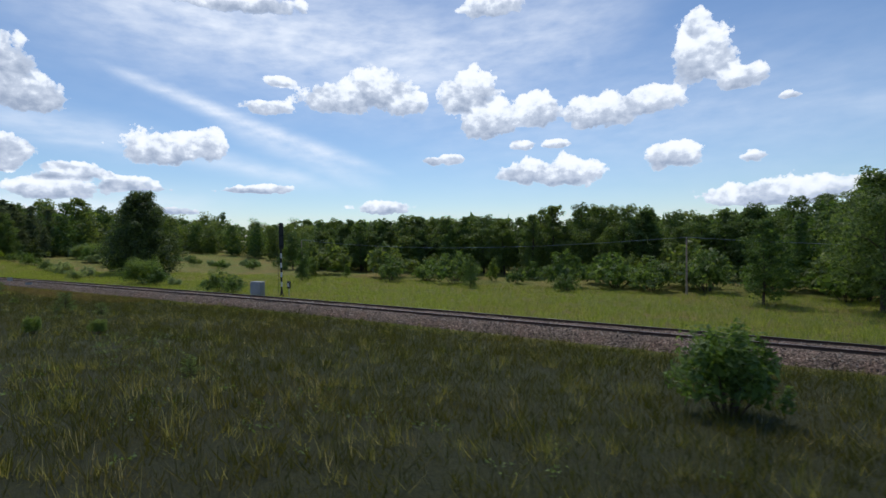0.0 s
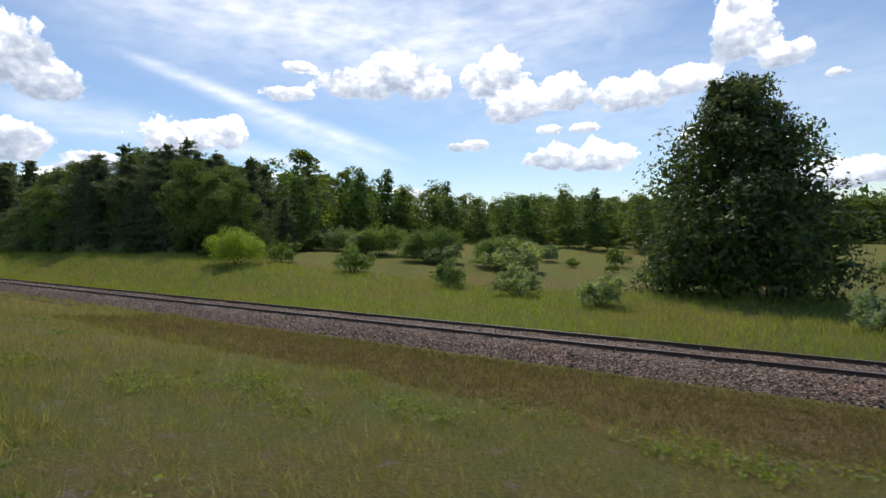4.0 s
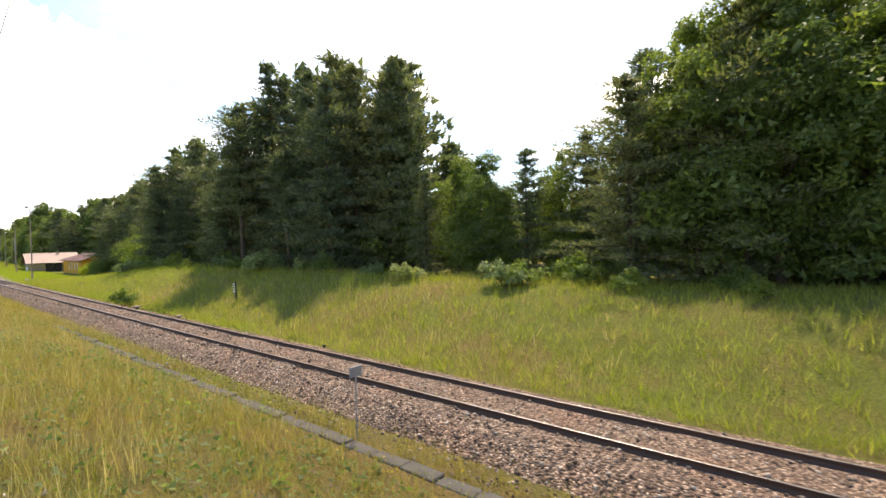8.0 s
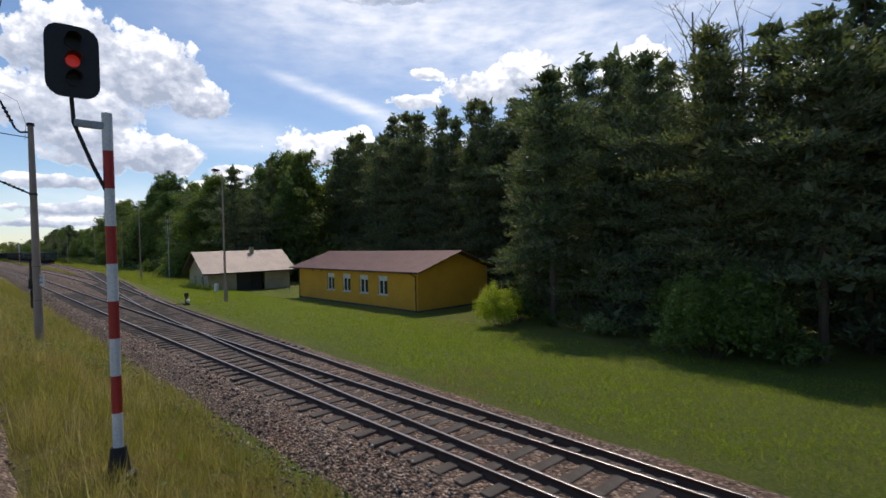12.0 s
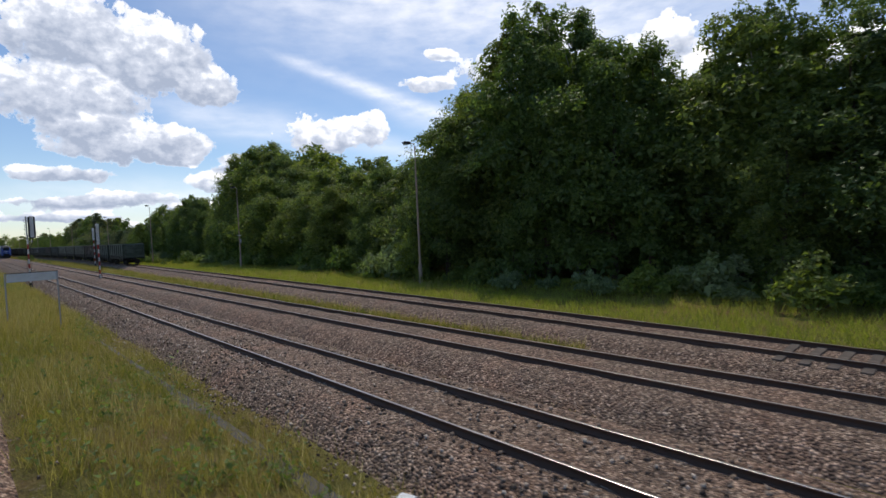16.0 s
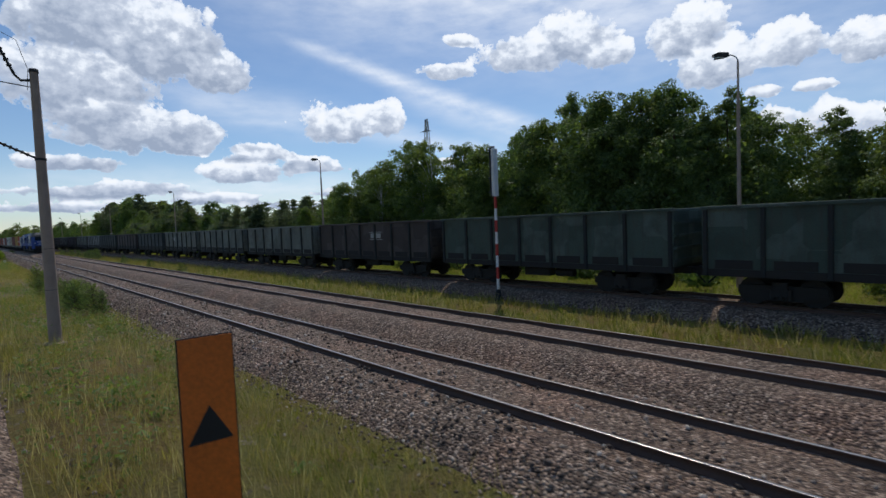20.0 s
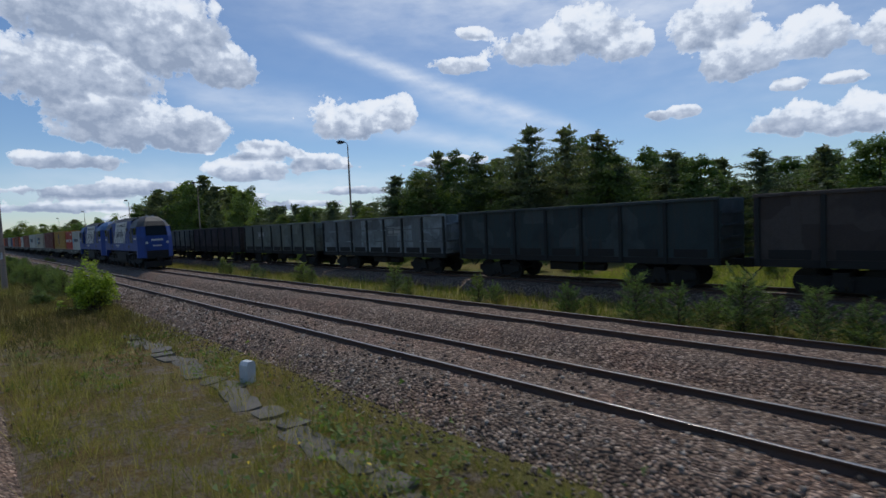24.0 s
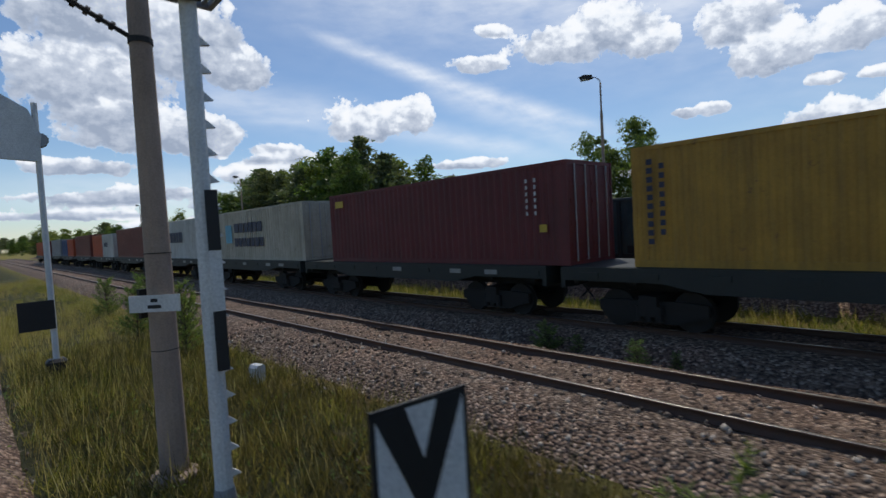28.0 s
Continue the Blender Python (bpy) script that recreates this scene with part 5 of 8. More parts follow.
M_WHITE, M_BLACK = plain("white_paint", (0.72, 0.72, 0.70)), plain("black_paint", (0.015, 0.015, 0.016))
M_RED, M_GREYMETAL = plain("red_paint", (0.42, 0.03, 0.02)), plain("galvanised_steel", (0.38, 0.39, 0.40), 0.5, 0.3)
M_DARKSTEEL, M_ORANGE = plain("dark_steel", (0.035, 0.032, 0.03), 0.7, 0.2), plain("orange_sign_paint", (0.72, 0.17, 0.015))
M_LAMPGLASS, _n, _l, _b = material("lamp_glass", 0.15)
_b.inputs["Base Color"].default_value = (0.55, 0.56, 0.52, 1)
M_REDLAMP, _n, _l, _b = material("lit_red_signal_lamp", 0.2)
_b.inputs["Base Color"].default_value = (0.6, 0.02, 0.01, 1)
_b.inputs["Emission Color"].default_value, _b.inputs["Emission Strength"].default_value = (1.0, 0.05, 0.02, 1), 0.2
M_WARMLAMP, _n, _l, _b = material("lit_warm_signal_lamp", 0.2)
_b.inputs["Base Color"].default_value = (0.6, 0.3, 0.1, 1)
_b.inputs["Emission Color"].default_value, _b.inputs["Emission Strength"].default_value = (1.0, 0.55, 0.25, 1), 1.2


def writing(text, size, mat, parent, at, name="writing", squeeze=1.0):
    cu = bpy.data.curves.new(name, "FONT")
    cu.body, cu.size, cu.align_x, cu.align_y, cu.extrude, cu.resolution_u = text, size, "CENTER", "CENTER", 0.002, 3
    tmp = bpy.data.objects.new(name, cu)
    me = bpy.data.meshes.new_from_object(tmp)
    bpy.data.objects.remove(tmp)
    me.materials.clear()
    me.materials.append(mat)
    ob = new(name, me)
    ob.parent = parent
    ob.matrix_basis = at @ Matrix.Diagonal((squeeze, 1, 1, 1))
    return ob


def own_ground(x, d):
    """Ground beside our own line, d metres from the path of the eye."""
    y = float(ride(x)) + d
    return y, float(ground_z(x, y))


def heading(line, x):
    return math.degrees(math.atan2(float(line(x - 4) - line(x + 4)), -8.0)) + 180.0


# ---- line-side concrete poles with cable ----
M_PALEANCHOR = weathered("pale_anchor_concrete", (0.42, 0.40, 0.36), (0.22, 0.2, 0.17), 2.0, 0.9)
POLE_TOPS = []


def cable_pole(x, d, plate=None, shroud=False, lean=0.0, bars=False, slim=1.0, top=9.2):
    y, z = own_ground(x, d)
    t = thing("cable_pole", "tapered grey concrete line-side pole with steel bracket", "pole", pose(x, y, z, 0, -lean, 0), "line-side poles")
    part("shaft", Build().turned([(0, 0, -0.4, 0.20 * slim), (0, 0, 2.5, 0.178 * slim), (0, 0, 5.0, 0.158 * slim), (0, 0, top, 0.12 * slim)], 14), M_CONCRETE, t)
    part("cap", Build().turned([(0, 0, top, 0.14), (0, 0, top + 0.12, 0.13)], 12), M_DARKSTEEL, t)
    part("bracket", Build().pipe([(0, 0, top - 0.25), (0, -0.35, top - 0.3), (0, -0.5, top - 0.15), (0, -0.95, top + 0.95), (0, -1.5, top + 1.0)], 0.045), M_DARKSTEEL, t, "bent dark steel bracket with insulators")
    for q in (0.25, 0.4, 0.55, 0.7):
        part("insulator_ring", Build().tube((0, -0.5 - 0.45 * q, top - 0.15 + 1.1 * q), (0, -0.52 - 0.45 * q, top - 0.1 + 1.1 * q), 0.075, n=8), M_DARKSTEEL, t)
    part("tie_rod", Build().tube((0, 0, top - 0.5), (0, -2.1, top - 0.3), 0.02, n=6), M_DARKSTEEL, t)
    part("lead_wire", Build().pipe([(0, -1.45, top + 1.05), (0, -1.0, top + 1.3), (0, -0.4, top + 1.0), (0, -0.15, top + 0.1), (0, -0.2, top - 0.6)], 0.008, 4), M_DARKSTEEL, t)
    arm = part("cantilever", Build().tube((0, -0.1, top - 2.85), (0, -3.6, top - 1.1), 0.035, n=8), M_DARKSTEEL, t, "sloping dark steel cantilever tube")
    for q in (0.06, 0.1, 0.14, 0.18, 0.22):
        part("insulator_ring", Build().tube((0, -0.1 - 3.5 * q, top - 2.85 + 1.75 * q), (0, -0.15 - 3.5 * q, top - 2.825 + 1.75 * q), 0.065, n=8), M_DARKSTEEL, arm)
    part("registration_arm", Build().tube((0, -1.1, top - 2.5), (0, -3.4, top - 2.45), 0.022, n=6), M_DARKSTEEL, arm)
    part("dropper", Build().tube((0, -1.6, top - 2.45), (0, -1.6, top - 2.1), 0.012, n=5), M_DARKSTEEL, arm)
    part("clamp", Build().turned([(0, 0, top - 2.92, 0.165 * slim), (0, 0, top - 2.84, 0.165 * slim)], 12), M_DARKSTEEL, t)
    part("footing", Build().turned([(0, 0, -0.3, 0.36), (0, 0, 0.06, 0.34), (0, 0, 0.1, 0.27)], 8), M_CONCRETE, t, "low concrete footing with bolts")
    for zz in (1.9, 3.3):
        part("strap", Build().turned([(0, 0, zz, 0.186 * slim), (0, 0, zz + 0.012, 0.184 * slim)], 14), M_DARKSTEEL, t)
    if plate:
        pw = 0.15 if shroud else 0.37 if bars else 0.19
        lo, hi = (2.48, 2.72) if bars else (2.35, 2.83)
        p = part("plate", Build().box(-0.02, 0.0, -pw, pw, lo, hi, 0.0), M_WHITE, t, "white kilometre plate with black numbers", pose(0.17, 0.10, 0.15, 0, 0, -48) if shroud else pose(0.17, -0.13, 0, 0, 0, -45) if bars else pose(0.20, -0.12, 0, 0, 0, -48))
        back = part("plate_backing", Build().box(-0.05, 0.0, -0.18, 0.18, 2.38, 2.8), M_DARKSTEEL, t, "", pose(-0.17, -0.10, 0, 0, 0, 30))
        if not bars:
            for k, word in enumerate(plate):
                writing(word, 0.25 if len(word) < 3 else 0.13 if shroud else 0.2, M_BLACK, p, pose(0.004, 0, 2.70 - 0.22 * k, 90, 0, 90))
        else:
            for k in range(2):
                part("bar", Build().box(0.001, 0.004, -0.1 + 0.05 * k, 0.1 - 0.05 * k, 2.53 + 0.09 * k, 2.58 + 0.09 * k), M_BLACK, p)
    if shroud:
        part("sign_back", Build().prism([(-0.05, 1.6), (0.16, 1.5), (0.04, 2.6), (-0.05, 2.6)], "x", -0.24, -0.2), M_DARKSTEEL, t, "dark back of a line-side sign", pose(0, 0, 0.9, 0, 0, 60))
        part("sign_back", Build().prism([(-0.05, 1.3), (0.14, 1.2), (0.04, 2.0), (-0.05, 2.0)], "x", -0.24, -0.2), M_DARKSTEEL, t, "", pose(0, 0, 0.35, 0, 0, 60))
    POLE_TOPS.append(Vector((x, y - 1.5, z + top + 0.96)))
    return t


cable_pole(20, 2.2)
cable_pole(-56.72, 2.2, None, False, 0.3, slim=0.78)
cable_pole(-127, 2.2)
cable_pole(-200.8, 3.35, ("28", "8"), top=10.6)
cable_pole(-271.1, 3.3, top=10.9)
cable_pole(-338.0, 2.1, ("8.5", "390"), True, 3.2, slim=0.86)
cable_pole(-407.3, 2.1)
cable_pole(-477.7, 2.3, ("29", "0"), False, 1.0)
gy, gz = own_ground(-477.4, 2.1)
t = thing("stay_wire", "pale steel stay wire from the pole to a concrete anchor", "cable")
part("wire", Build().tube((-477.8, gy, gz + 8.9), (-468.88, 7.76, 0.25), 0.012, n=6), M_WHITE, t)
part("anchor", Build().box(-468.58, -468.18, 7.61, 7.91, -0.45, 0.25, 0.03), M_PALEANCHOR, t, "small concrete anchor block")
cable_pole(-541.2, 2.1)
cable_pole(-616.8, 2.15)
cable_pole(-672.1, 2.15, ("29", "2"))
cable_pole(-735.7, 2.0, ("1", "2"), bars=True)
cable_pole(-800, 2.0)
cab = thing("line_cable", "thin black cable slung from pole to pole", "cable")
for p, q in zip(POLE_TOPS, POLE_TOPS[1:]):
    part("span", Build().pipe([p.lerp(q, k / 12) - Vector((0, 0, 1.0 * 4 * (k / 12) * (1 - k / 12))) for k in range(13)], 0.012, 4), M_DARKSTEEL, cab)


# ---- yard lamps ----
def lamp_post(x, y, top, foot=True, box=False):
    z = float(ground_z(x, y))
    h = top - z
    t = thing("street_lamp", "tall grey yard lamp with a curved arm, unlit", "lamp", pose(x, y, z, 0, 0, 205), "yard lamps")
    part("base", Build().turned([(0, 0, -0.3, 0.17), (0, 0, 1.6, 0.15), (0, 0, 1.75, 0.09)], 10), M_CONCRETE if foot else M_GREYMETAL, t)
    part("pole", Build().turned([(0, 0, 1.6, 0.10), (0, 0, h * 0.82, 0.075), (0, 0, h * 0.84, 0.05), (0, 0, h - 0.35, 0.045)], 10), M_CONCRETE, t)
    arc = [(0.45 * (1 - math.cos(a)), 0, h - 0.35 + 0.35 * math.sin(a)) for a in np.linspace(0, math.pi / 2, 6)]
    part("arm", Build().pipe(arc, 0.03), M_GREYMETAL, t)
    part("lamp_head", Build().prism([(0.35, h - 0.05), (0.6, h - 0.1), (1.05, h + 0.0), (1.1, h + 0.08), (0.8, h + 0.17), (0.4, h + 0.1)], "y", -0.13, 0.13), M_DARKSTEEL, t)
    part("lamp_glass", Build().box(0.58, 1.02, -0.1, 0.1, h - 0.12, h - 0.04, 0.02), M_LAMPGLASS, t)
    if box:
        part("switch_box", Build().box(-0.14, 0.14, -0.22, -0.06, 3.6, 4.1, 0.02), M_WHITE, t, "small white switch box")
        part("bracket", Build().box(-0.3, 0.3, -0.1, 0.1, 4.6, 4.68), M_WHITE, t)


lamp_post(-312.4, 21.3, 11.5)
lamp_post(-356.6, 24.2, 10.7)
lamp_post(-398.0, 26.5, 10.3)
lamp_post(-447.5, 33.3, 10.8)
lamp_post(-487.6, 33.9, 10.9, True, True)
lamp_post(-528.0, 31.9, 10.9)
lamp_post(-567.0, 30.9, 10.5)
lamp_post(-613.0, 28.6, 10.4)
lamp_post(-662.5, 27.1, 10.7, True, True)
lamp_post(-700.8, 25.8, 10.4)
lamp_post(-741.9, 24.9, 10.4)
lamp_post(-790.0, 23.5, 10.4)
lamp_post(-840.0, 22.5, 10.4)


# ---- signals ----
def banded_post(t, h, r, bands, z0=0.0, first=0, dark=None):
    step = (h - z0) / bands
    for k in range(bands):
        part("band", Build().turned([(0, 0, z0 + k * step, r), (0, 0, z0 + (k + 1) * step, r * 0.98)], 12),
             (dark or M_RED) if (k + first) % 2 == 0 else M_WHITE, t, ("black painted band" if dark else "red painted band") if (k + first) % 2 == 0 else "white painted band")


def rung_cage(t, x, z0, z1):
    for s in (-0.17, 0.17):
        part("ladder_rail", Build().tube((x, s, z0), (x, s, z1), 0.015, n=5), M_DARKSTEEL, t)
    for z in np.arange(z0 + 0.2, z1, 0.3):
        part("rung", Build().tube((x, -0.17, z), (x, 0.17, z), 0.011, n=4), M_DARKSTEEL, t)
    for z in np.arange(max(z0 + 2.4, z1 - 1.6), z1 + 0.1, 0.5):
        ring = [(x + 0.34 * math.sin(a) + 0.02, 0.3 * math.cos(a), z) for a in np.linspace(0, math.pi, 7)]
        part("hoop", Build().pipe(ring, 0.011, 4), M_DARKSTEEL, t)


def signal_board(t, z0, z1, lamps, off=0.0, lit=None, turn=0.0, r=0.22, case=None):
    """A long black signal board with hooded lamps; its back has a white case. Faces +x."""
    m = pose(0, off, 0, 0, 0, turn)
    n = 8
    c = min(r, 0.2)
    out = [(sx * (r - c) + c * math.cos(q), sz + c * math.sin(q)) for sx, sz, q0 in ((-1, z0 + c, 180), (1, z0 + c, 270), (1, z1 - c, 0), (-1, z1 - c, 90)) for q in np.radians(np.linspace(q0, q0 + 89, n // 2 + 1))]
    b = part("signal_board", Build().prism(out, "x", 0.08, 0.12), M_BLACK, t, "black rounded signal board", m)
    part("lamp_case", Build().box(-0.12, 0.08, -0.16, 0.16, z0 + 0.08, z1 - 0.12, 0.03), case or M_WHITE, b, "" if case else "white lamp case on the back")
    for k in range(lamps):
        z = z0 + 0.25 + k * (z1 - z0 - 0.5) / max(lamps - 1, 1)
        part("lens", Build().tube((0.12, 0, z), (0.14, 0, z), 0.09, n=12), M_REDLAMP if k == lit else M_BLACK, b)
        hood = [(0.12, 0.1 * math.cos(a), z + 0.1 * math.sin(a)) for a in np.linspace(0.2, math.pi - 0.2, 6)]
        bb = Build()
        bb.add(hood + [(0.34, y, zz) for _, y, zz in hood], [(i, i + 1, i + 7, i + 6) for i in range(5)])
        part("hood", bb, M_BLACK, b)


def light_signal(x, y, h, board, lamps, label, turn=180, bands=8, ladder=True, off=0.0, lit=None, first=1, r=0.075, half=0.22, dark=None):
    z = float(ground_z(x, y))
    t = thing("railway_signal", label, "signal", pose(x, y, z, 0, 0, turn), "railway signals")
    part("footing", Build().turned([(0, 0, -0.2, 0.26), (0, 0, 0.12, 0.24), (0, 0, 0.16, 0.16), (0, 0, 0.55, 0.11)], 10), M_DARKSTEEL, t)
    banded_post(t, h, r, bands, 0.5, first, dark)
    if off:
        part("bracket", Build().box(-0.05, 0.05, min(0, off), max(0, off), h - 0.25, h - 0.15), M_GREYMETAL, t)
        part("strut", Build().pipe([(0, 0, h - 1.3), (0, off * 0.5, h - 0.8), (0, off * 1.0, h - 0.2), (0, off * 1.05, h + 0.3)], 0.03, 6), M_DARKSTEEL, t)
        if ladder:
            part("mast_top", Build().tube((0, 0, h), (0, 0, h + board), r * 0.9, n=8), M_GREYMETAL, t)
    else:
        part("mast_top", Build().tube((0, 0, h), (0, 0, h + board), r * 0.8, n=8), M_GREYMETAL, t)
    signal_board(t, h + (0.15 if off else -0.05), h + board, lamps, off, lit, 0.0, half, dark)
    if ladder:
        rung_cage(t, -0.28, 0.3, h + board - 0.3)
    return t


light_signal(-42.6, 32.2, 4.8, 2.6, 3, "black railway signal on a banded mast beside the meadow", 0, 9, True, 0, None, 0, 0.09, 0.27, M_BLACK)
light_signal(-320.5, 9.75, 5.72, 1.2, 3, "red and white banded signal showing a red light", 0, 9, False, -0.42, 1, half=0.33)
light_signal(-486.2, 10.75, 5.2, 2.5, 4, "red and white signal mast with white-backed board and ladder", 180, 9, True, -0.45, half=0.32)
light_signal(-485.0, 16.9, 4.3, 2.5, 4, "red and white signal mast between two tracks", 180, 8)
light_signal(-536.4, 23.6, 5.2, 2.5, 4, "red and white signal mast beside the wagons", 180, 8, False)

# grey signal by the line with a white number plate
y, z = own_ground(-172.55, 1.85)
t = thing("railway_signal", "grey steel signal post with white number plate", "signal", pose(-172.55, y, z), "railway signals")
part("footing", Build().box(-0.3, 0.3, -0.35, 0.35, -0.2, 0.3, 0.06), M_CONCRETE, t)
part("relay_box", Build().box(-0.1, 0.25, -0.45, -0.2, 0.0, 0.62, 0.03), M_DARKSTEEL, t)
part("mast", Build().turned([(0, 0, 0.2, 0.10), (0, 0, 0.7, 0.085), (0, 0, 4.9, 0.08)], 12), M_GREYMETAL, t)
p = part("plate", Build().box(0.09, 0.105, -0.15, 0.15, 3.55, 3.85), M_WHITE, t, "white plate with a black stroke", pose(0, 0, 0, 0, 0, -45))
writing("1", 0.3, M_BLACK, p, pose(0.108, 0, 3.7, 90, 0, 90))
part("bracket", Build().box(-0.04, 0.04, -0.75, 0.05, 4.62, 4.7), M_GREYMETAL, t)
signal_board(t, 4.9, 6.3, 3, -0.7)

# crossing warning signal near the end of the ride
y, z = own_ground(-733.95, 2.1)
t = thing("crossing_signal", "white stepped mast with black plates and dark triangular head", "signal", pose(-733.95, y, z))
part("mast", Build().turned([(0, 0, 0.1, 0.11), (0, 0, 6.3, 0.10)], 12), M_WHITE, t)
part("foot", Build().turned([(0, 0, -0.2, 0.32), (0, 0, 0.05, 0.3), (0, 0, 0.16, 0.16), (0, 0, 0.4, 0.12)], 8), M_GREYMETAL, t)
for k in range(17):
    part("step", Build().prism([(0.09, 0.5 + 0.33 * k), (0.21, 0.52 + 0.33 * k), (0.09, 0.62 + 0.33 * k)], "x", -0.03, 0.03), M_WHITE, t)
for k, mt in enumerate((M_BLACK, M_WHITE, M_BLACK)):
    part("plate", Build().box(0.12, 0.14, 0.02, 0.16, 1.87 + 0.727 * k, 2.59 + 0.727 * k), mt, t, "white plate" if mt is M_WHITE else "black plate", pose(0, 0, 0, 0, 0, -15))
deck = part("platform", Build().box(-0.26, -0.2, -1.3, 0.35, 6.34, 6.42).box(0.2, 0.26, -1.3, 0.35, 6.34, 6.42).box(-0.26, 0.26, 0.3, 0.36, 6.34, 6.42), M_GREYMETAL, t, "grey steel grated platform")
for k in range(16):
    part("grate_bar", Build().box(-0.2, 0.2, -1.28 + 0.1 * k, -1.24 + 0.1 * k, 6.37, 6.4), M_GREYMETAL, deck)
head = part("lamp_head", Build().prism([(-0.55, 4.55), (0.45, 4.55), (0.5, 4.7), (0.1, 5.4), (-0.12, 5.5), (-0.35, 5.4), (-0.58, 4.7)], "x", 0.14, 0.2), M_BLACK, t, "dark triangular lamp head", pose(0, -0.35, 1.7, 0, 0, 0))
for q in ((0.0, 5.1), (-0.05, 4.85)):
    part("lens", Build().tube((0.2, q[0] - 0.05, q[1]), (0.23, q[0] - 0.05, q[1]), 0.08, n=12), M_WARMLAMP, head)
y, z = own_ground(-745.2, 1.6)
t = thing("railway_signal", "white-backed rounded signal on a white post with black foot", "signal", pose(-745.2, y, z, 0, 0, 0), "railway signals")
part("footing", Build().box(-0.25, 0.25, -0.25, 0.25, -0.2, 0.45, 0.08), M_BLACK, t)
part("mast", Build().turned([(0, 0, 0.3, 0.08), (0, 0, 7.5, 0.075)], 10), M_WHITE, t)
part("lamp_case", Build().prism([(-1.5, 6.0), (0.0, 5.9), (0.1, 6.6), (-0.15, 7.3), (-0.7, 7.65), (-1.5, 7.4)], "x", -0.05, 0.12), M_WHITE, t, "white rounded signal back")
part("hood", Build().tube((0.1, 0.08, 6.5), (-0.25, 0.08, 6.5), 0.18, n=12), M_GREYMETAL, t)
part("plate", Build().box(0.09, 0.12, -0.75, 0.05, 1.3, 2.1), M_DARKSTEEL, t, "dark plate")


# ---- line-side boards ----
def two_leg_board():
    """Blank station board on two legs, seen from behind."""
    x = -447.1
    y0 = float(ride(x)) + 1.4
    t = thing("station_board", "blank grey-white board on two steel legs", "sign", pose(x, y0, float(ground_z(x, y0 + 1)) + 0.37, 0, 0, -2))
    part("panel", Build().box(-0.015, 0.015, 0.05, 1.95, 1.85, 2.25), M_WHITE, t, "blank grey-white panel", None)
    for y in (0.0, 1.96):
        part("leg", Build().box(-0.03, 0.03, y - 0.03, y + 0.03, -0.8, 2.27, 0.008), M_GREYMETAL, t)
    part("edge", Build().box(-0.025, 0.025, 0.0, 2.0, 2.25, 2.28), M_DARKSTEEL, t)


two_leg_board()

y, z = own_ground(-523.7, 1.35)
t = thing("orange_sign", "tall orange plate with a black triangle on a post", "sign", pose(-523.7, y, z, 0, 0, -6))
part("panel", Build().box(-0.012, 0.012, -0.2, 0.2, 0.6, 2.65), M_ORANGE, t)
part("edge", Build().box(-0.014, 0.0, -0.21, 0.21, 0.59, 2.66), M_BLACK, t)
part("triangle", Build().prism([(-0.17, 1.8), (0.17, 1.8), (0.0, 2.1)], "x", 0.012, 0.018), M_BLACK, t, "black triangle mark")
part("post", Build().tube((-0.04, 0, -0.3), (-0.04, 0, 2.0), 0.03, n=8), M_DARKSTEEL, t)

y, z = own_ground(-729.9, 1.95)
t = thing("cross_sign", "white board with a broad black cross and black rim", "sign", pose(-729.9, y, z + 0.5, 0, 0, -4))
part("panel", Build().box(-0.01, 0.01, -0.34, 0.34, 0.36, 1.85), M_WHITE, t)
part("emblem", Build().prism([(-0.34, 1.85), (-0.12, 1.85), (0.0, 1.50), (0.12, 1.85), (0.33, 1.85), (0.02, 1.14), (0.33, 0.36), (0.12, 0.36), (0.0, 0.72), (-0.12, 0.36), (-0.33, 0.36), (-0.02, 1.14)], "x", 0.01, 0.016), M_BLACK, t, "broad black cross")
for q in ((-0.36, -0.33, 0.34, 1.87), (0.33, 0.36, 0.34, 1.87), (-0.36, 0.36, 0.33, 0.36), (-0.36, 0.36, 1.85, 1.88)):
    part("rim", Build().box(-0.012, 0.012, *q), M_BLACK, t)
part("post", Build().tube((-0.04, 0, -0.8), (-0.04, 0, 1.6), 0.03, n=8), M_DARKSTEEL, t)


def stone_post(x, y, h=0.75, w=0.2, mat=None, label="whitewashed stone kilometre post"):
    t = thing("marker_post", label, "marker", pose(x, y, float(ground_z(x, y)), 0, 2, 20), "marker posts")
    part("stone", Build().prism([(-w / 2, -0.2), (w / 2, -0.2), (w / 2, h * 0.85), (w * 0.3, h), (-w * 0.3, h), (-w / 2, h * 0.85)], "x", -w / 2, w / 2), mat or M_WHITE, t)


stone_post(-185.8, 15.5, 0.6)
stone_post(-421.5, 11.2, 0.55, 0.26)
stone_post(-635.6, 6.9, 0.55, 0.26)
stone_post(-739.3, 4.5, 0.45, 0.26)
stone_post(-369.0, 27.6, 1.0, 0.35)
stone_post(-306.0, 19.8, 0.5, 0.4)

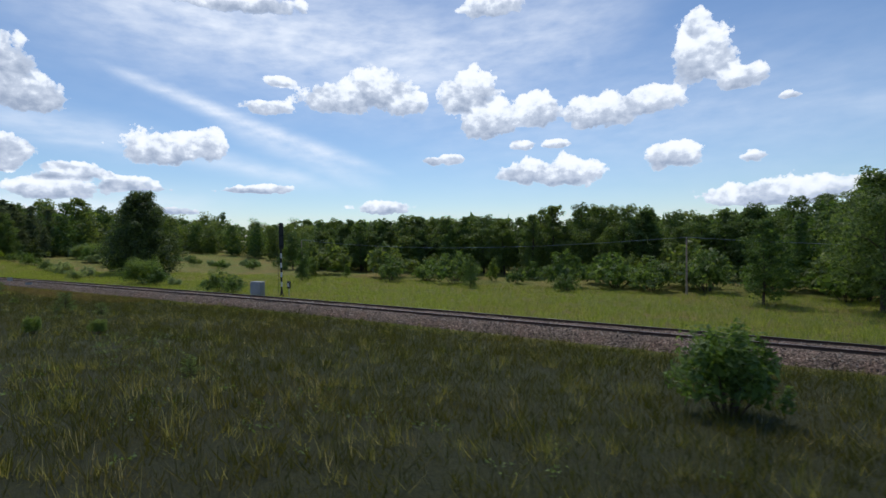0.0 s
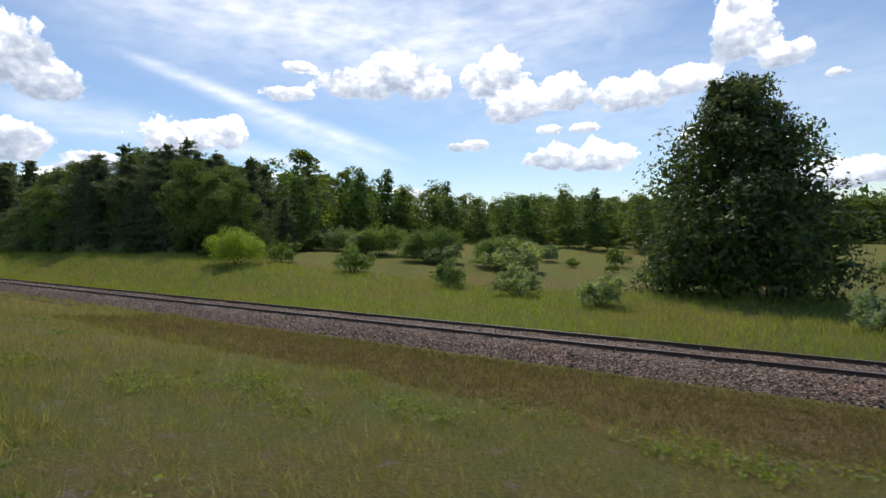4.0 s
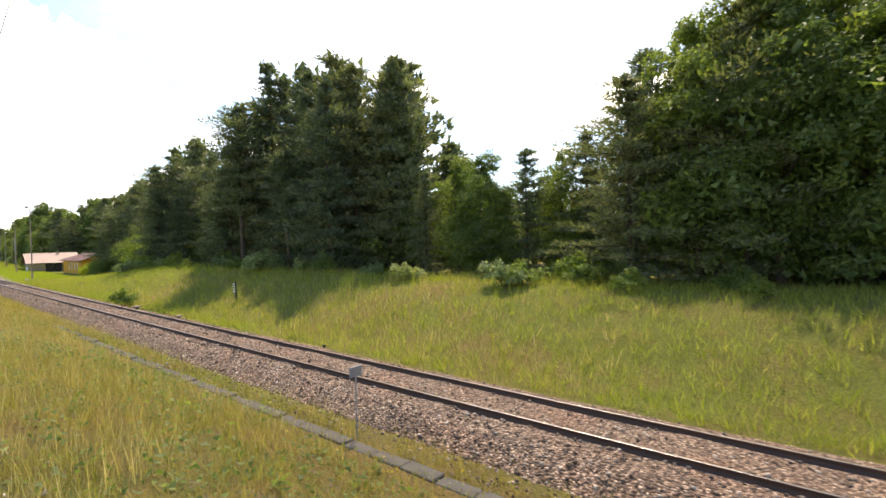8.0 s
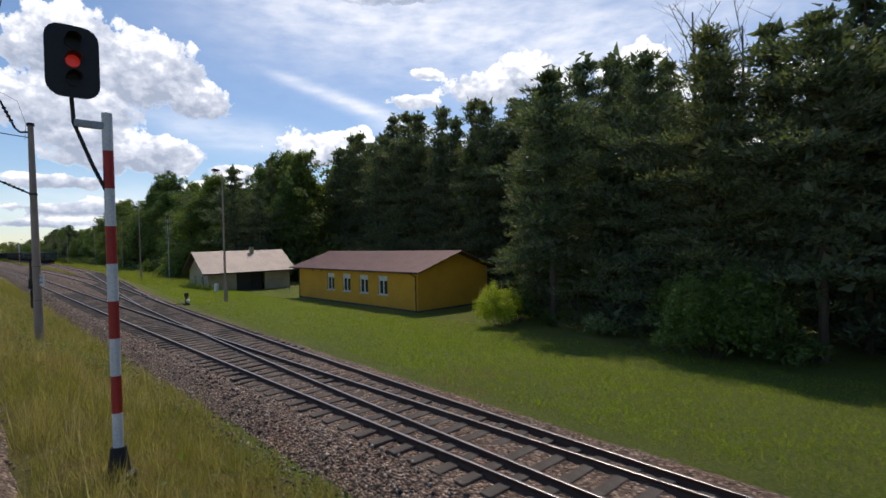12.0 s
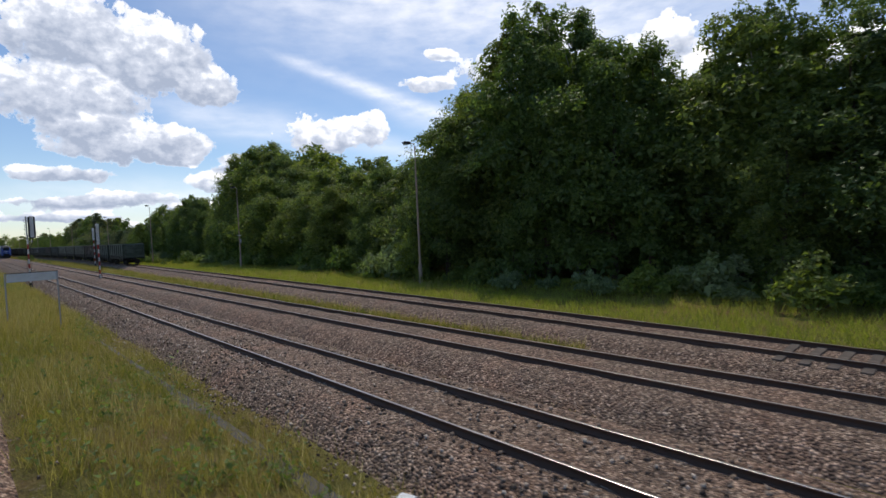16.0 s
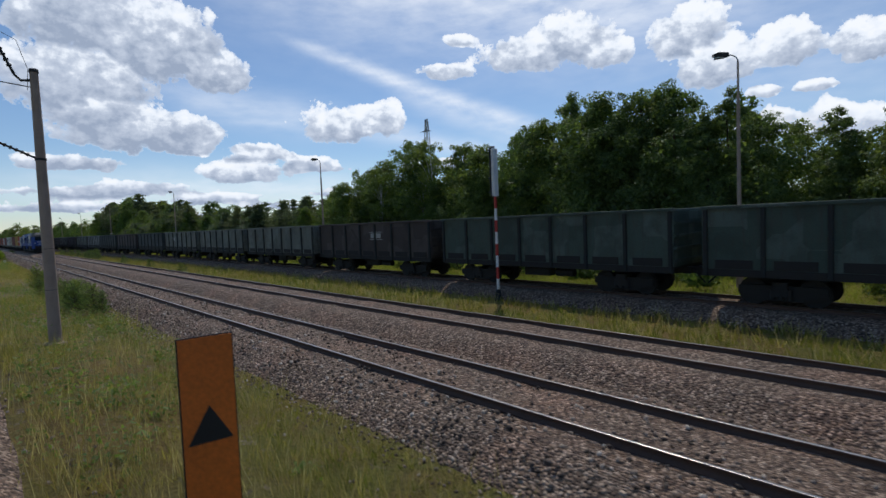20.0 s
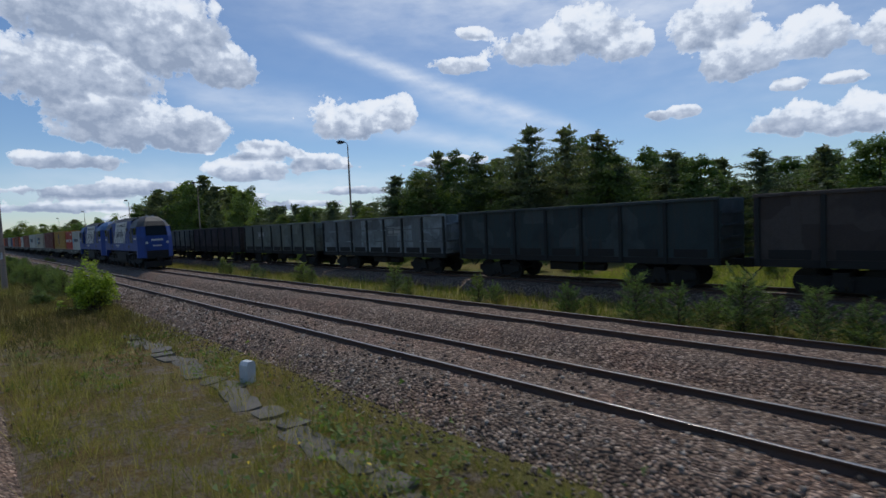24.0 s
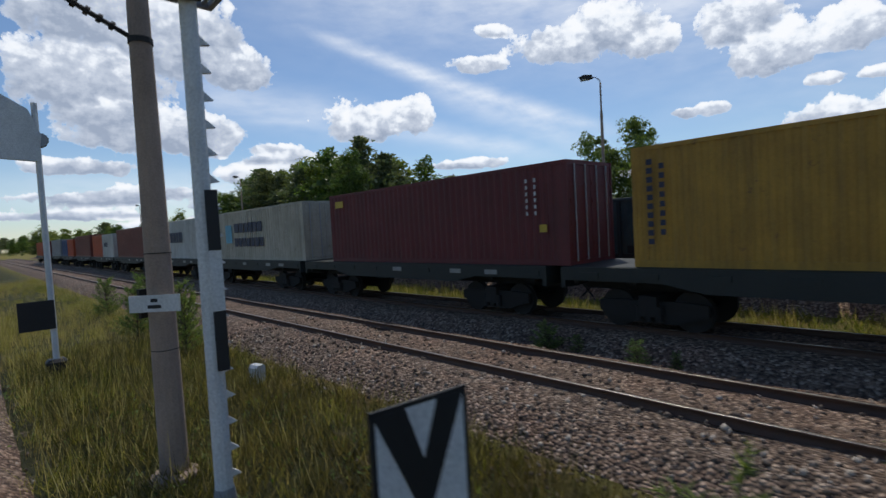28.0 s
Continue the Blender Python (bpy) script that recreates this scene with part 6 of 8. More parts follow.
# low cover slab with bracket feet beside the track, and small boxes
for x, y, w, h, mt, lab in ((-248.2, 19.2, 0.5, 0.45, M_CONCRETE, "small concrete-topped box on a stub beside the rail"), (-240.0, 19.4, 0.35, 0.4, M_CONCRETE, "low rusty stub post with a cap"),
                            (-223.9, 20.0, 0.15, 0.35, M_DARKSTEEL, "short dark iron stub in the grass")):
    t = thing("ground_box", lab, "track box", pose(x, y, float(ground_z(x, y)), 0, 0, 12))
    part("stub", Build().turned([(0, 0, -0.3, w * 0.25), (0, 0, h * 0.6, w * 0.22), (0, 0, h * 0.8, w * 0.4)], 8), M_DARKSTEEL, t)
    part("lid", Build().box(-w / 2, w / 2, -w / 2, w / 2, h * 0.75, h, 0.02), mt, t)

y, z = 23.4, float(ground_z(-240.3, 23.4))
t = thing("step_marker", "dark post with white stepped arms", "marker", pose(-240.3, y, z))
part("post", Build().box(-0.04, 0.04, -0.04, 0.04, -0.2, 1.5), M_DARKSTEEL, t)
for k in range(4):
    part("arm", Build().box(-0.03, 0.03, -0.2, 0.05, 0.75 + 0.18 * k, 0.83 + 0.18 * k), M_WHITE, t, "white stepped arm")

for x, y, w, h, zz in ((-214.7, 14.9, 0.42, 0.25, 1.7), (-77.4, 19.6, 0.55, 0.45, 1.25), (-81.0, 22.4, 0.8, 0.3, 0.6)):
    t = thing("rail_plate", "small grey-blue plate on a thin steel rod", "marker", pose(x, y, float(ground_z(x, y)), 0, 0, 12), "small plates")
    part("rod", Build().tube((0, 0, -0.2), (0, 0, zz), 0.018, n=6), M_GREYMETAL, t)
    part("plate", Build().box(-0.02, 0.02, -w / 2, w / 2, zz - h / 2, zz + h / 2), M_GREYMETAL, t)

# relay cabinet and small box by the meadow signal
t = thing("relay_cabinet", "grey steel relay cabinet standing in the grass", "cabinet", pose(-44.3, 30.6, float(ground_z(-44.3, 30.6)), 0, 0, 8))
part("body", Build().box(-0.7, 0.7, -0.3, 0.3, 0.1, 1.55, 0.02), M_GREYMETAL, t)
part("door", Build().box(-0.62, 0.62, -0.325, -0.3, 0.2, 1.45), M_GREYMETAL, t)
part("plinth", Build().box(-0.75, 0.75, -0.35, 0.35, -0.2, 0.1), M_CONCRETE, t)
t = thing("junction_box", "small grey box with a pale front on a stake", "box", pose(-41.2, 32.0, float(ground_z(-41.2, 32.0)), 0, 0, 10))
part("stake", Build().tube((0, 0, -0.2), (0, 0, 1.0), 0.03, n=6), M_GREYMETAL, t)
part("body", Build().box(-0.17, 0.17, -0.1, 0.1, 0.85, 1.55, 0.02), M_DARKSTEEL, t)
part("front", Build().box(-0.11, 0.11, -0.11, -0.1, 1.0, 1.4), M_WHITE, t)


# wooden meadow poles with their wire
def meadow_pole(x, y, h):
    t = thing("wire_pole", "slim pale pole carrying a single wire over the meadow", "pole", pose(x, y, float(ground_z(x, y))), "meadow poles")
    part("shaft", Build().turned([(0, 0, -0.3, 0.11), (0, 0, h, 0.07)], 8), M_CONCRETE, t)
    part("insulator", Build().turned([(0, 0, h, 0.05), (0, 0, h + 0.12, 0.035)], 6), M_WHITE, t)
    return Vector((x, y, float(ground_z(x, y)) + h + 0.1))


tops = [meadow_pole(40, 52, 6.0), meadow_pole(-9.0, 54.5, 5.6), meadow_pole(-71.0, 58.0, 5.8), meadow_pole(-126.4, 177, 9.0)]
cab = thing("meadow_wire", "pale wire sagging between the meadow poles", "cable")
for p, q in zip(tops, tops[1:]):
    part("span", Build().pipe([p.lerp(q, k / 8) - Vector((0, 0, 1.2 * 4 * (k / 8) * (1 - k / 8))) for k in range(9)], 0.02, 4), M_GREYMETAL, cab)


# ---- turnout fittings ----
def point_lever(x, y, turn, label):
    t = thing("point_lever", label, "track lever", pose(x, y, -0.3, 0, 0, turn), "point levers")
    part("frame", Build().box(-0.3, 0.3, -0.18, 0.18, 0.0, 0.12, 0.02), M_DARKSTEEL, t)
    part("stand", Build().prism([(-0.2, 0.1), (0.22, 0.1), (0.1, 0.62), (-0.08, 0.66)], "y", -0.06, 0.06), M_DARKSTEEL, t)
    part("lantern", Build().box(-0.13, 0.13, -0.13, 0.13, 0.6, 0.92, 0.03), M_BLACK, t, "dark lantern box")
    part("weight", Build().turned([(-0.32, 0, 0.22, 0.10), (-0.32, 0, 0.36, 0.16), (-0.32, 0, 0.46, 0.1)], 10), M_WHITE, t, "round whitened counterweight")
    part("lever", Build().tube((-0.32, 0, 0.35), (0.05, 0, 0.45), 0.025, n=6), M_DARKSTEEL, t)
    part("rod", Build().tube((0.2, 0, 0.1), (0.25, 2.6, 0.14), 0.025, n=6), M_DARKSTEEL, t)


point_lever(-299.2, float(track_a(-299.2)) - 2.2, 0, "dark point lever with lantern at the turnout")
point_lever(-352.2, float(track_b(-352.2)) + 2.3, 180, "dark point lever with lantern on the lawn edge")
for k in range(2):
    t = thing("turnout_timber", "long grey turnout timber carrying the point rods", "sleeper", pose(-298.4 - 0.8 * k, float(track_a(-298.4)) - 0.8, -0.10))
    part("beam", Build().box(-0.13, 0.13, -2.2, 1.8, -0.12, 0.0, 0.01), M_SLEEPER, t)


# ---- concrete edge strip and broken slabs ----
M_OLDCONC = weathered("mossy_old_concrete", (0.105, 0.095, 0.08), (0.05, 0.052, 0.036), 1.2, 0.95, amount=0.8)
SLAB_OLD = Build().box(-0.48, 0.48, -0.2, 0.2, -0.15, 0.1, 0.025).mesh("slab", M_OLDCONC)
edge = thing("edge_strip", "line of dark weathered concrete edging slabs in the grass", "edging", kind="structure")
slab_line = spline([(-140, 18.6), (-152, 17.3), (-168, 16.3), (-190, 15.2), (-210, 14.6), (-232, 13.8), (-250, 13.2)])
for k, x in enumerate(np.arange(-146, -244, -0.985)):
    y = float(slab_line(x))
    part("slab", SLAB_OLD, None, edge, at=pose(x, y, float(ground_z(x, y)) - 0.03 + 0.02 * ((k * 5) % 3), 1.5 * ((k * 7) % 5 - 2), 0, heading(slab_line, x) + ((k * 3) % 5 - 2)))
M_PALECONC = weathered("pale_broken_concrete", (0.18, 0.16, 0.13), (0.08, 0.075, 0.05), 1.4, 0.95, amount=0.7)
SLAB_BROKEN = Build().prism([(-0.40, -0.27), (0.30, -0.30), (0.41, -0.05), (0.38, 0.26), (-0.20, 0.30), (-0.42, 0.16)], "z", -0.12, 0.07).mesh("slab", M_PALECONC)
edge2 = thing("broken_slabs", "row of broken pale concrete slabs in the weeds", "edging", kind="structure")
for k, x in enumerate(np.arange(-626, -646, -0.8)):
    y = 6.3 + 0.12 * math.sin(k * 1.7) + 0.012 * (x + 636)
    part("slab", SLAB_BROKEN, None, edge2, at=pose(x, y, float(ground_z(x, y)) - 0.03, 4 * math.sin(k * 2.1), 5 * math.sin(k * 1.3), 9 * math.sin(k * 4.9)))
edge3 = thing("cable_trough", "row of flat concrete trough lids in the grass", "edging", kind="structure")
for k, x in enumerate(np.arange(-404, -446, -0.99)):
    y = float(ride(x)) + 4.1
    part("slab", SLAB_OLD, None, edge3, at=pose(x, y, float(ground_z(x, y)) - 0.05, 0, 0, heading(ride, x)))


# ---- houses ----
def roof_metal(name, base):
    m = weathered(name, base, tuple(0.6 * c for c in base), 0.8, 0.55, 0.0, 0.5, 12.0, 0.1)
    return m


M_YELLOW = weathered("yellow_render", (0.72, 0.36, 0.03), (0.46, 0.22, 0.03), 0.7, 0.9, amount=0.4, grain=60, relief=0.2)
M_ROOF, M_ROOF2 = roof_metal("red_brown_roof_sheet", (0.36, 0.20, 0.16)), roof_metal("faded_pink_roof_sheet", (0.52, 0.36, 0.29))
M_FASCIA, M_BEIGE = plain("dark_fascia", (0.05, 0.035, 0.03)), weathered("beige_render", (0.44, 0.36, 0.22), (0.22, 0.18, 0.12), 0.8, 0.9)
M_WINDARK, _n, _l, _b = material("window_glass", 0.05)
_b.inputs["Base Color"].default_value = (0.03, 0.04, 0.045, 1)
M_DOORDARK = plain("dark_shed_door", (0.03, 0.027, 0.025))


def ribbed_slope(x0, x1, eave, ridge, pitch=0.25):
    """A roof slope of profiled sheet from eave (y, z) up to ridge (y, z)."""
    b = Build()
    n = int((x1 - x0) / pitch)
    pts = []
    for k in range(n + 1):
        x = x0 + k * pitch
        pts += [(x, 0.0), (x + pitch * 0.62, 0.0), (x + pitch * 0.68, 0.03), (x + pitch * 0.92, 0.03)]
    v = [(x, eave[0], eave[1] + h) for x, h in pts] + [(x, ridge[0], ridge[1] + h) for x, h in pts]
    m = len(pts)
    return b.add(v, [(i, i + 1, m + i + 1, m + i) for i in range(m - 1)])


def yellow_house():
    L, D, zb = 19.9, 8.2, float(ground_z(-352, 34.5)) - 0.05
    H = 3.45
    t = thing("yellow_house", "long low yellow rendered house with red-brown sheet roof", "house", pose(-362.0, 33.95, zb, 0, 0, 0))
    wins = [(5.85 + 0.68 + 2.89 * k) for k in range(4)]
    segs, x = [], 0.0
    for w in wins:
        segs.append((x, w - 0.68, 0, H))
        segs += [(w - 0.68, w + 0.68, 0, 1.22), (w - 0.68, w + 0.68, 2.87, H)]
        x = w + 0.68
    segs.append((x, L, 0, H))
    for a, c, z0, z1 in segs:
        part("front_wall", Build().box(a, c, 0, 0.3, z0, z1), M_YELLOW, t)
    part("back_wall", Build().box(0, L, D - 0.3, D, 0, H), M_YELLOW, t)
    for x in (0.0, L - 0.3):
        part("gable_wall", Build().prism([(0.302, 0), (D - 0.302, 0), (D - 0.302, H), (D / 2, H + 1.35), (0.302, H)], "x", x, x + 0.3), M_YELLOW, t)
    part("plinth", Build().box(-0.02, L + 0.02, -0.03, D + 0.03, -0.4, 0.22), M_OLDCONC, t, "grey plinth")
    e = 0.65
    rise = 1.42
    for s, (ye, yr) in enumerate(((-e, D / 2), (D + e, D / 2))):
        part("roof_slope", ribbed_slope(-0.9, L + 0.8, (ye, H - 0.12), (yr, H + rise)), M_ROOF, t, "ribbed red-brown sheet roof")
        part("soffit", Build().prism([(ye, H - 0.22), (ye, H - 0.14), (yr, H + rise - 0.02), (yr, H + rise - 0.1)], "x", -0.88, L + 0.75), M_FASCIA, t)
    part("ridge_cap", Build().prism([(D / 2 - 0.15, H + rise - 0.02), (D / 2, H + rise + 0.06), (D / 2 + 0.15, H + rise - 0.02)], "x", -0.9, L + 0.9), M_ROOF, t)
    part("gutter", Build().tube((-0.9, -e - 0.06, H - 0.14), (L + 0.9, -e - 0.06, H - 0.14), 0.06, n=8), M_FASCIA, t, "dark gutter")
    for x in (0.12, L - 0.15):
        part("downpipe", Build().pipe([(x, -e - 0.05, H - 0.18), (x, -0.1, H - 0.5), (x, -0.1, 0.05)], 0.045, 8), M_FASCIA, t)
    for w in wins:
        win = part("window", Build().box(w - 0.66, w + 0.66, 0.16, 0.19, 1.24, 2.85), M_WINDARK, t, "white-framed window with roller box")
        for q in ((w - 0.68, w - 0.58, 1.22, 2.87), (w + 0.58, w + 0.68, 1.22, 2.87), (w - 0.58, w + 0.58, 1.22, 1.32), (w - 0.58, w + 0.58, 2.78, 2.87), (w - 0.04, w + 0.04, 1.32, 2.45)):
            part("frame", Build().box(q[0], q[1], 0.08, 0.16, q[2], q[3]), M_WHITE, win)
        part("roller_box", Build().box(w - 0.58, w + 0.58, 0.05, 0.15, 2.45, 2.78, 0.01), M_WHITE, win)
        part("blind", Build().box(w - 0.57, w + 0.57, 0.19, 0.22, 1.9, 2.45), M_GREYMETAL, win)
        part("sill", Build().box(w - 0.74, w + 0.74, -0.05, 0.1, 1.17, 1.22), M_WHITE, win)
    for x in (2.8, 4.6):
        part("vent", Build().box(x, x + 0.3, -0.02, 0.0, 3.0, 3.12), M_FASCIA, t)


yellow_house()


def small_house():
    zb = -1.85
    W, L, H = 7.2, 10.5, 3.0
    t = thing("small_house", "small beige house with faded pink sheet roof", "house", pose(-382.8, 28.9, zb, 0, 0, 0))
    wall = Build()
    # gable facing the tracks, two tall windows
    segs, x = [], 0.0
    for w in (2.3, 5.0):
        segs += [(x, w - 0.4, 0, H), (w - 0.4, w + 0.4, 0, 0.9), (w - 0.4, w + 0.4, 2.3, H)]
        x = w + 0.4
    segs.append((x, W, 0, H))
    for a, c, z0, z1 in segs:
        wall.box(a, c, 0, 0.3, z0, z1)
    wall.prism([(0, H), (W, H), (W / 2, H + 2.2)], "y", 0.0, 0.3)
    part("gable_wall", wall, M_BEIGE, t)
    part("gable_wall", Build().prism([(0, 0), (W, 0), (W, H), (W / 2, H + 2.2), (0, H)], "y", L - 0.3, L), M_BEIGE, t)
    part("side_wall", Build().box(0, 0.3, 0.302, L - 0.302, 0, H), M_BEIGE, t)
    b = Build()
    for y0, y1, z0, z1 in ((0.302, 3.4, 0, H), (3.4, 7.1, 2.5, H), (7.1, L - 0.302, 0, H)):
        b.box(W - 0.3, W, y0, y1, z0, z1)
    part("side_wall", b, M_BEIGE, t)
    part("shed_door", Build().box(W - 0.25, W - 0.15, 3.45, 5.2, 0, 2.5), M_DOORDARK, t, "dark timber door")
    part("shed_door", Build().box(W - 0.9, W - 0.8, 5.5, 7.1, 0, 2.5), M_DOORDARK, t)
    for w in (2.3, 5.0):
        win = part("window", Build().box(w - 0.38, w + 0.38, 0.14, 0.17, 0.92, 2.28), M_WINDARK, t, "tall narrow window")
        for q in ((w - 0.4, w - 0.33, 0.9, 2.3), (w + 0.33, w + 0.4, 0.9, 2.3), (w - 0.33, w + 0.33, 0.9, 0.97), (w - 0.33, w + 0.33, 2.23, 2.3), (w - 0.33, w + 0.33, 1.7, 1.75)):
            part("frame", Build().box(q[0], q[1], 0.06, 0.14, q[2], q[3]), M_WHITE, win)
        part("flower_box", Build().box(w - 0.42, w + 0.42, -0.2, -0.02, 0.75, 0.92, 0.02), M_RED, win)
    for xe in (-0.7, W + 0.7):
        b = ribbed_slope(-0.8, L + 0.6, (0, 0), (1, 0))
        z_e = H - 0.42
        vv = [((xe if y < 0.5 else W / 2), x, (z_e if y < 0.5 else H + 2.28) + z) for x, y, z in b.v]
        b.v = vv
        part("roof_slope", b, M_ROOF2, t, "faded pink ribbed sheet roof")
        part("soffit", Build().prism([(xe, z_e - 0.1), (xe, z_e - 0.02), (W / 2, H + 2.24), (W / 2, H + 2.16)], "y", -0.78, L + 0.55), M_FASCIA, t)
    part("chimney", Build().box(W / 2 + 0.3, W / 2 + 0.75, 6.4, 6.9, H + 1.6, H + 2.7, 0.02), M_BEIGE, t)
    part("gutter", Build().tube((W + 0.74, -0.8, H - 0.42), (W + 0.74, L + 0.6, H - 0.42), 0.05, n=8), M_FASCIA, t)
    part("plinth", Build().box(-0.03, W + 0.03, -0.03, L + 0.03, -0.5, 0.2), M_OLDCONC, t)


small_house()

# radio mast with side arms beside the small house
t = thing("radio_mast", "slim grey mast with two upright aerials", "mast", pose(-386.0, 27.3, float(ground_z(-386, 27.3))))
part("pole", Build().tube((0, 0, -0.3), (0, 0, 8.6), 0.05, 0.035), M_GREYMETAL, t)
part("arm", Build().box(-0.9, 0.9, -0.03, 0.03, 5.4, 5.46), M_GREYMETAL, t)
for s in (-0.9, 0.9):
    part("aerial", Build().tube((s, 0, 5.4), (s, 0, 9.0), 0.02, n=6), M_GREYMETAL, t)

# wire fence by the yellow house
fence = thing("wire_fence", "low wire mesh fence on thin steel posts", "fence", kind="")
for k in range(9):
    x = -364.5 - 1.4 * k
    z = float(ground_z(x, 36.0))
    part("post", Build().tube((x, 36.0, z - 0.1), (x, 36.0, z + 1.3), 0.025, n=6), M_GREYMETAL, fence)
for zz in (0.25, 0.5, 0.75, 1.0, 1.25):
    part("wire", Build().tube((-364.5, 36.0, float(ground_z(-364.5, 36)) + zz), (-375.7, 36.0, float(ground_z(-375.7, 36)) + zz), 0.006, n=4), M_GREYMETAL, fence)
fence2 = thing("wire_fence", "wire mesh fence with a leaning strut beside the house", "fence")
for k in range(6):
    x = -341.0 + 2.4 * k
    z = float(ground_z(x, 40.0))
    part("post", Build().tube((x, 40.0, z - 0.1), (x, 40.0, z + 1.8), 0.03, n=6), M_GREYMETAL, fence2)
for zz in np.arange(0.3, 1.8, 0.25):
    part("wire", Build().tube((-341.0, 40.0, float(ground_z(-341, 40)) + zz), (-329.0, 40.0, float(ground_z(-329, 40)) + zz), 0.006, n=4), M_GREYMETAL, fence2)


# ---- rolling stock ----
def painted(name, cols, patch=None):
    """Old wagon paint: base colour chosen per wagon, patches, streaks of rust and grime."""
    m, n, l, b = material(name, 0.75)
    o = n.new("ShaderNodeObjectInfo")
    base = ramp(n, l, o.outputs["Random"], [(k / max(len(cols) - 1, 1), c) for k, c in enumerate(cols)])
    shift = n.new("ShaderNodeVectorMath")
    shift.operation = "MULTIPLY_ADD"
    co, row = n.new("ShaderNodeTexCoord"), n.new("ShaderNodeCombineXYZ")
    l.new(o.outputs["Random"], row.inputs[0])
    l.new(row.outputs[0], shift.inputs[0])
    shift.inputs[1].default_value = (60, 60, 60)
    l.new(co.outputs["Object"], shift.inputs[2])
    cells = n.new("ShaderNodeTexVoronoi")
    cells.distance = "CHEBYCHEV"
    cells.inputs["Scale"].default_value = 0.75
    l.new(shift.outputs[0], cells.inputs["Vector"])
    patchy = n.new("ShaderNodeTexNoise")
    patchy.inputs["Scale"].default_value, patchy.inputs["Detail"].default_value = 0.9, 5
    l.new(shift.outputs[0], patchy.inputs["Vector"])
    streak = noise_tex(n, l, 2.2, 5, 0.7, stretch=(3.0, 3.0, 0.35))
    fine = noise_tex(n, l, 25, 3)
    c = mixed(n, l, ramp(n, l, cells.outputs["Color"], [(0.55, (0, 0, 0)), (0.6, (0.6,) * 3)]), base, patch or (0.22, 0.25, 0.25))
    c = mixed(n, l, ramp(n, l, patchy.outputs["Fac"], [(0.5, (0, 0, 0)), (0.6, (0.5,) * 3)]), c, tuple(0.55 * q for q in cols[0]))
    c = mixed(n, l, ramp(n, l, streak, [(0.5, (0, 0, 0)), (0.75, (0.7,) * 3)]), c, (0.055, 0.038, 0.03))
    c = mixed(n, l, 1.0, c, ramp(n, l, fine, [(0.3, (0.8,) * 3), (0.7, (1.1,) * 3)]), "MULTIPLY")
    l.new(c, b.inputs["Base Color"])
    bump(n, l, b, fine, 0.15, 0.01)
    return m


GONDOLA_PAINT = [painted("worn_green_wagon_paint", [(0.042, 0.066, 0.05), (0.052, 0.078, 0.06)], (0.10, 0.13, 0.108)), painted("worn_brown_wagon_paint", [(0.04, 0.028, 0.025), (0.05, 0.036, 0.03)], (0.085, 0.068, 0.06)),
                 painted("worn_grey_wagon_paint", [(0.115, 0.13, 0.108), (0.15, 0.162, 0.135)], (0.19, 0.215, 0.185)), painted("worn_teal_wagon_paint", [(0.022, 0.038, 0.040), (0.03, 0.048, 0.048)], (0.06, 0.075, 0.075)),
                 painted("flaking_pale_wagon_paint", [(0.13, 0.15, 0.155), (0.15, 0.165, 0.17)], (0.34, 0.39, 0.40))]
M_STAKE = plain("dark_wagon_stake", (0.018, 0.02, 0.019), 0.8)
M_UNDER = plain("grimy_underframe", (0.02, 0.018, 0.016), 0.85)
WHEEL = Build()
for y in (-0.80, 0.80):
    WHEEL.tube((0, y - 0.065, 0), (0, y + 0.065, 0), 0.475, n=20).tube((0, y - 0.08 * (1 if y > 0 else -1) - 0.02, 0), (0, y - 0.08 * (1 if y > 0 else -1) + 0.02, 0), 0.50, n=20)
WHEEL.tube((0, -1.0, 0), (0, 1.0, 0), 0.08, n=10)
WHEEL_MESH = WHEEL.mesh("wheelset", M_UNDER)
SIDE = Build()
for y in (-1.05, 0.93):
    SIDE.prism([(-1.35, 0.42), (-0.95, 0.30), (-0.6, 0.18), (0.6, 0.18), (0.95, 0.30), (1.35, 0.42), (1.35, 0.68), (0.8, 0.72), (-0.8, 0.72), (-1.35, 0.68)], "y", y, y + 0.12)
SIDE.box(-0.22, 0.22, -1.2, 1.2, 0.35, 0.85)
for sx in (-0.25, 0.0, 0.25):
    for sy in (-1.12, 1.0):
        SIDE.tube((sx, sy, 0.25), (sx, sy, 0.6), 0.09, n=8)
BOGIE_MESH = SIDE.mesh("bogie_frame", M_UNDER)


def bogie(t, x):
    b = part("bogie", BOGIE_MESH, None, t, at=pose(x, 0, 0))
    for s in (-0.925, 0.925):
        part("wheelset", WHEEL_MESH, None, b, at=pose(s, 0, 0.475))
    return b


def coupler(t, x, s):
    part("coupler", Build().box(min(x, x + s * 0.6), max(x, x + s * 0.6), -0.12, 0.12, 0.92, 1.16, 0.02).box(min(x + s * 0.42, x + s * 0.68), max(x + s * 0.42, x + s * 0.68), -0.2, 0.2, 0.86, 1.22, 0.03), M_UNDER, t)
    part("brake_hose", Build().pipe([(x, 0.35, 1.0), (x + s * 0.25, 0.36, 0.7), (x + s * 0.45, 0.3, 0.5)], 0.03, 6), M_UNDER, t)


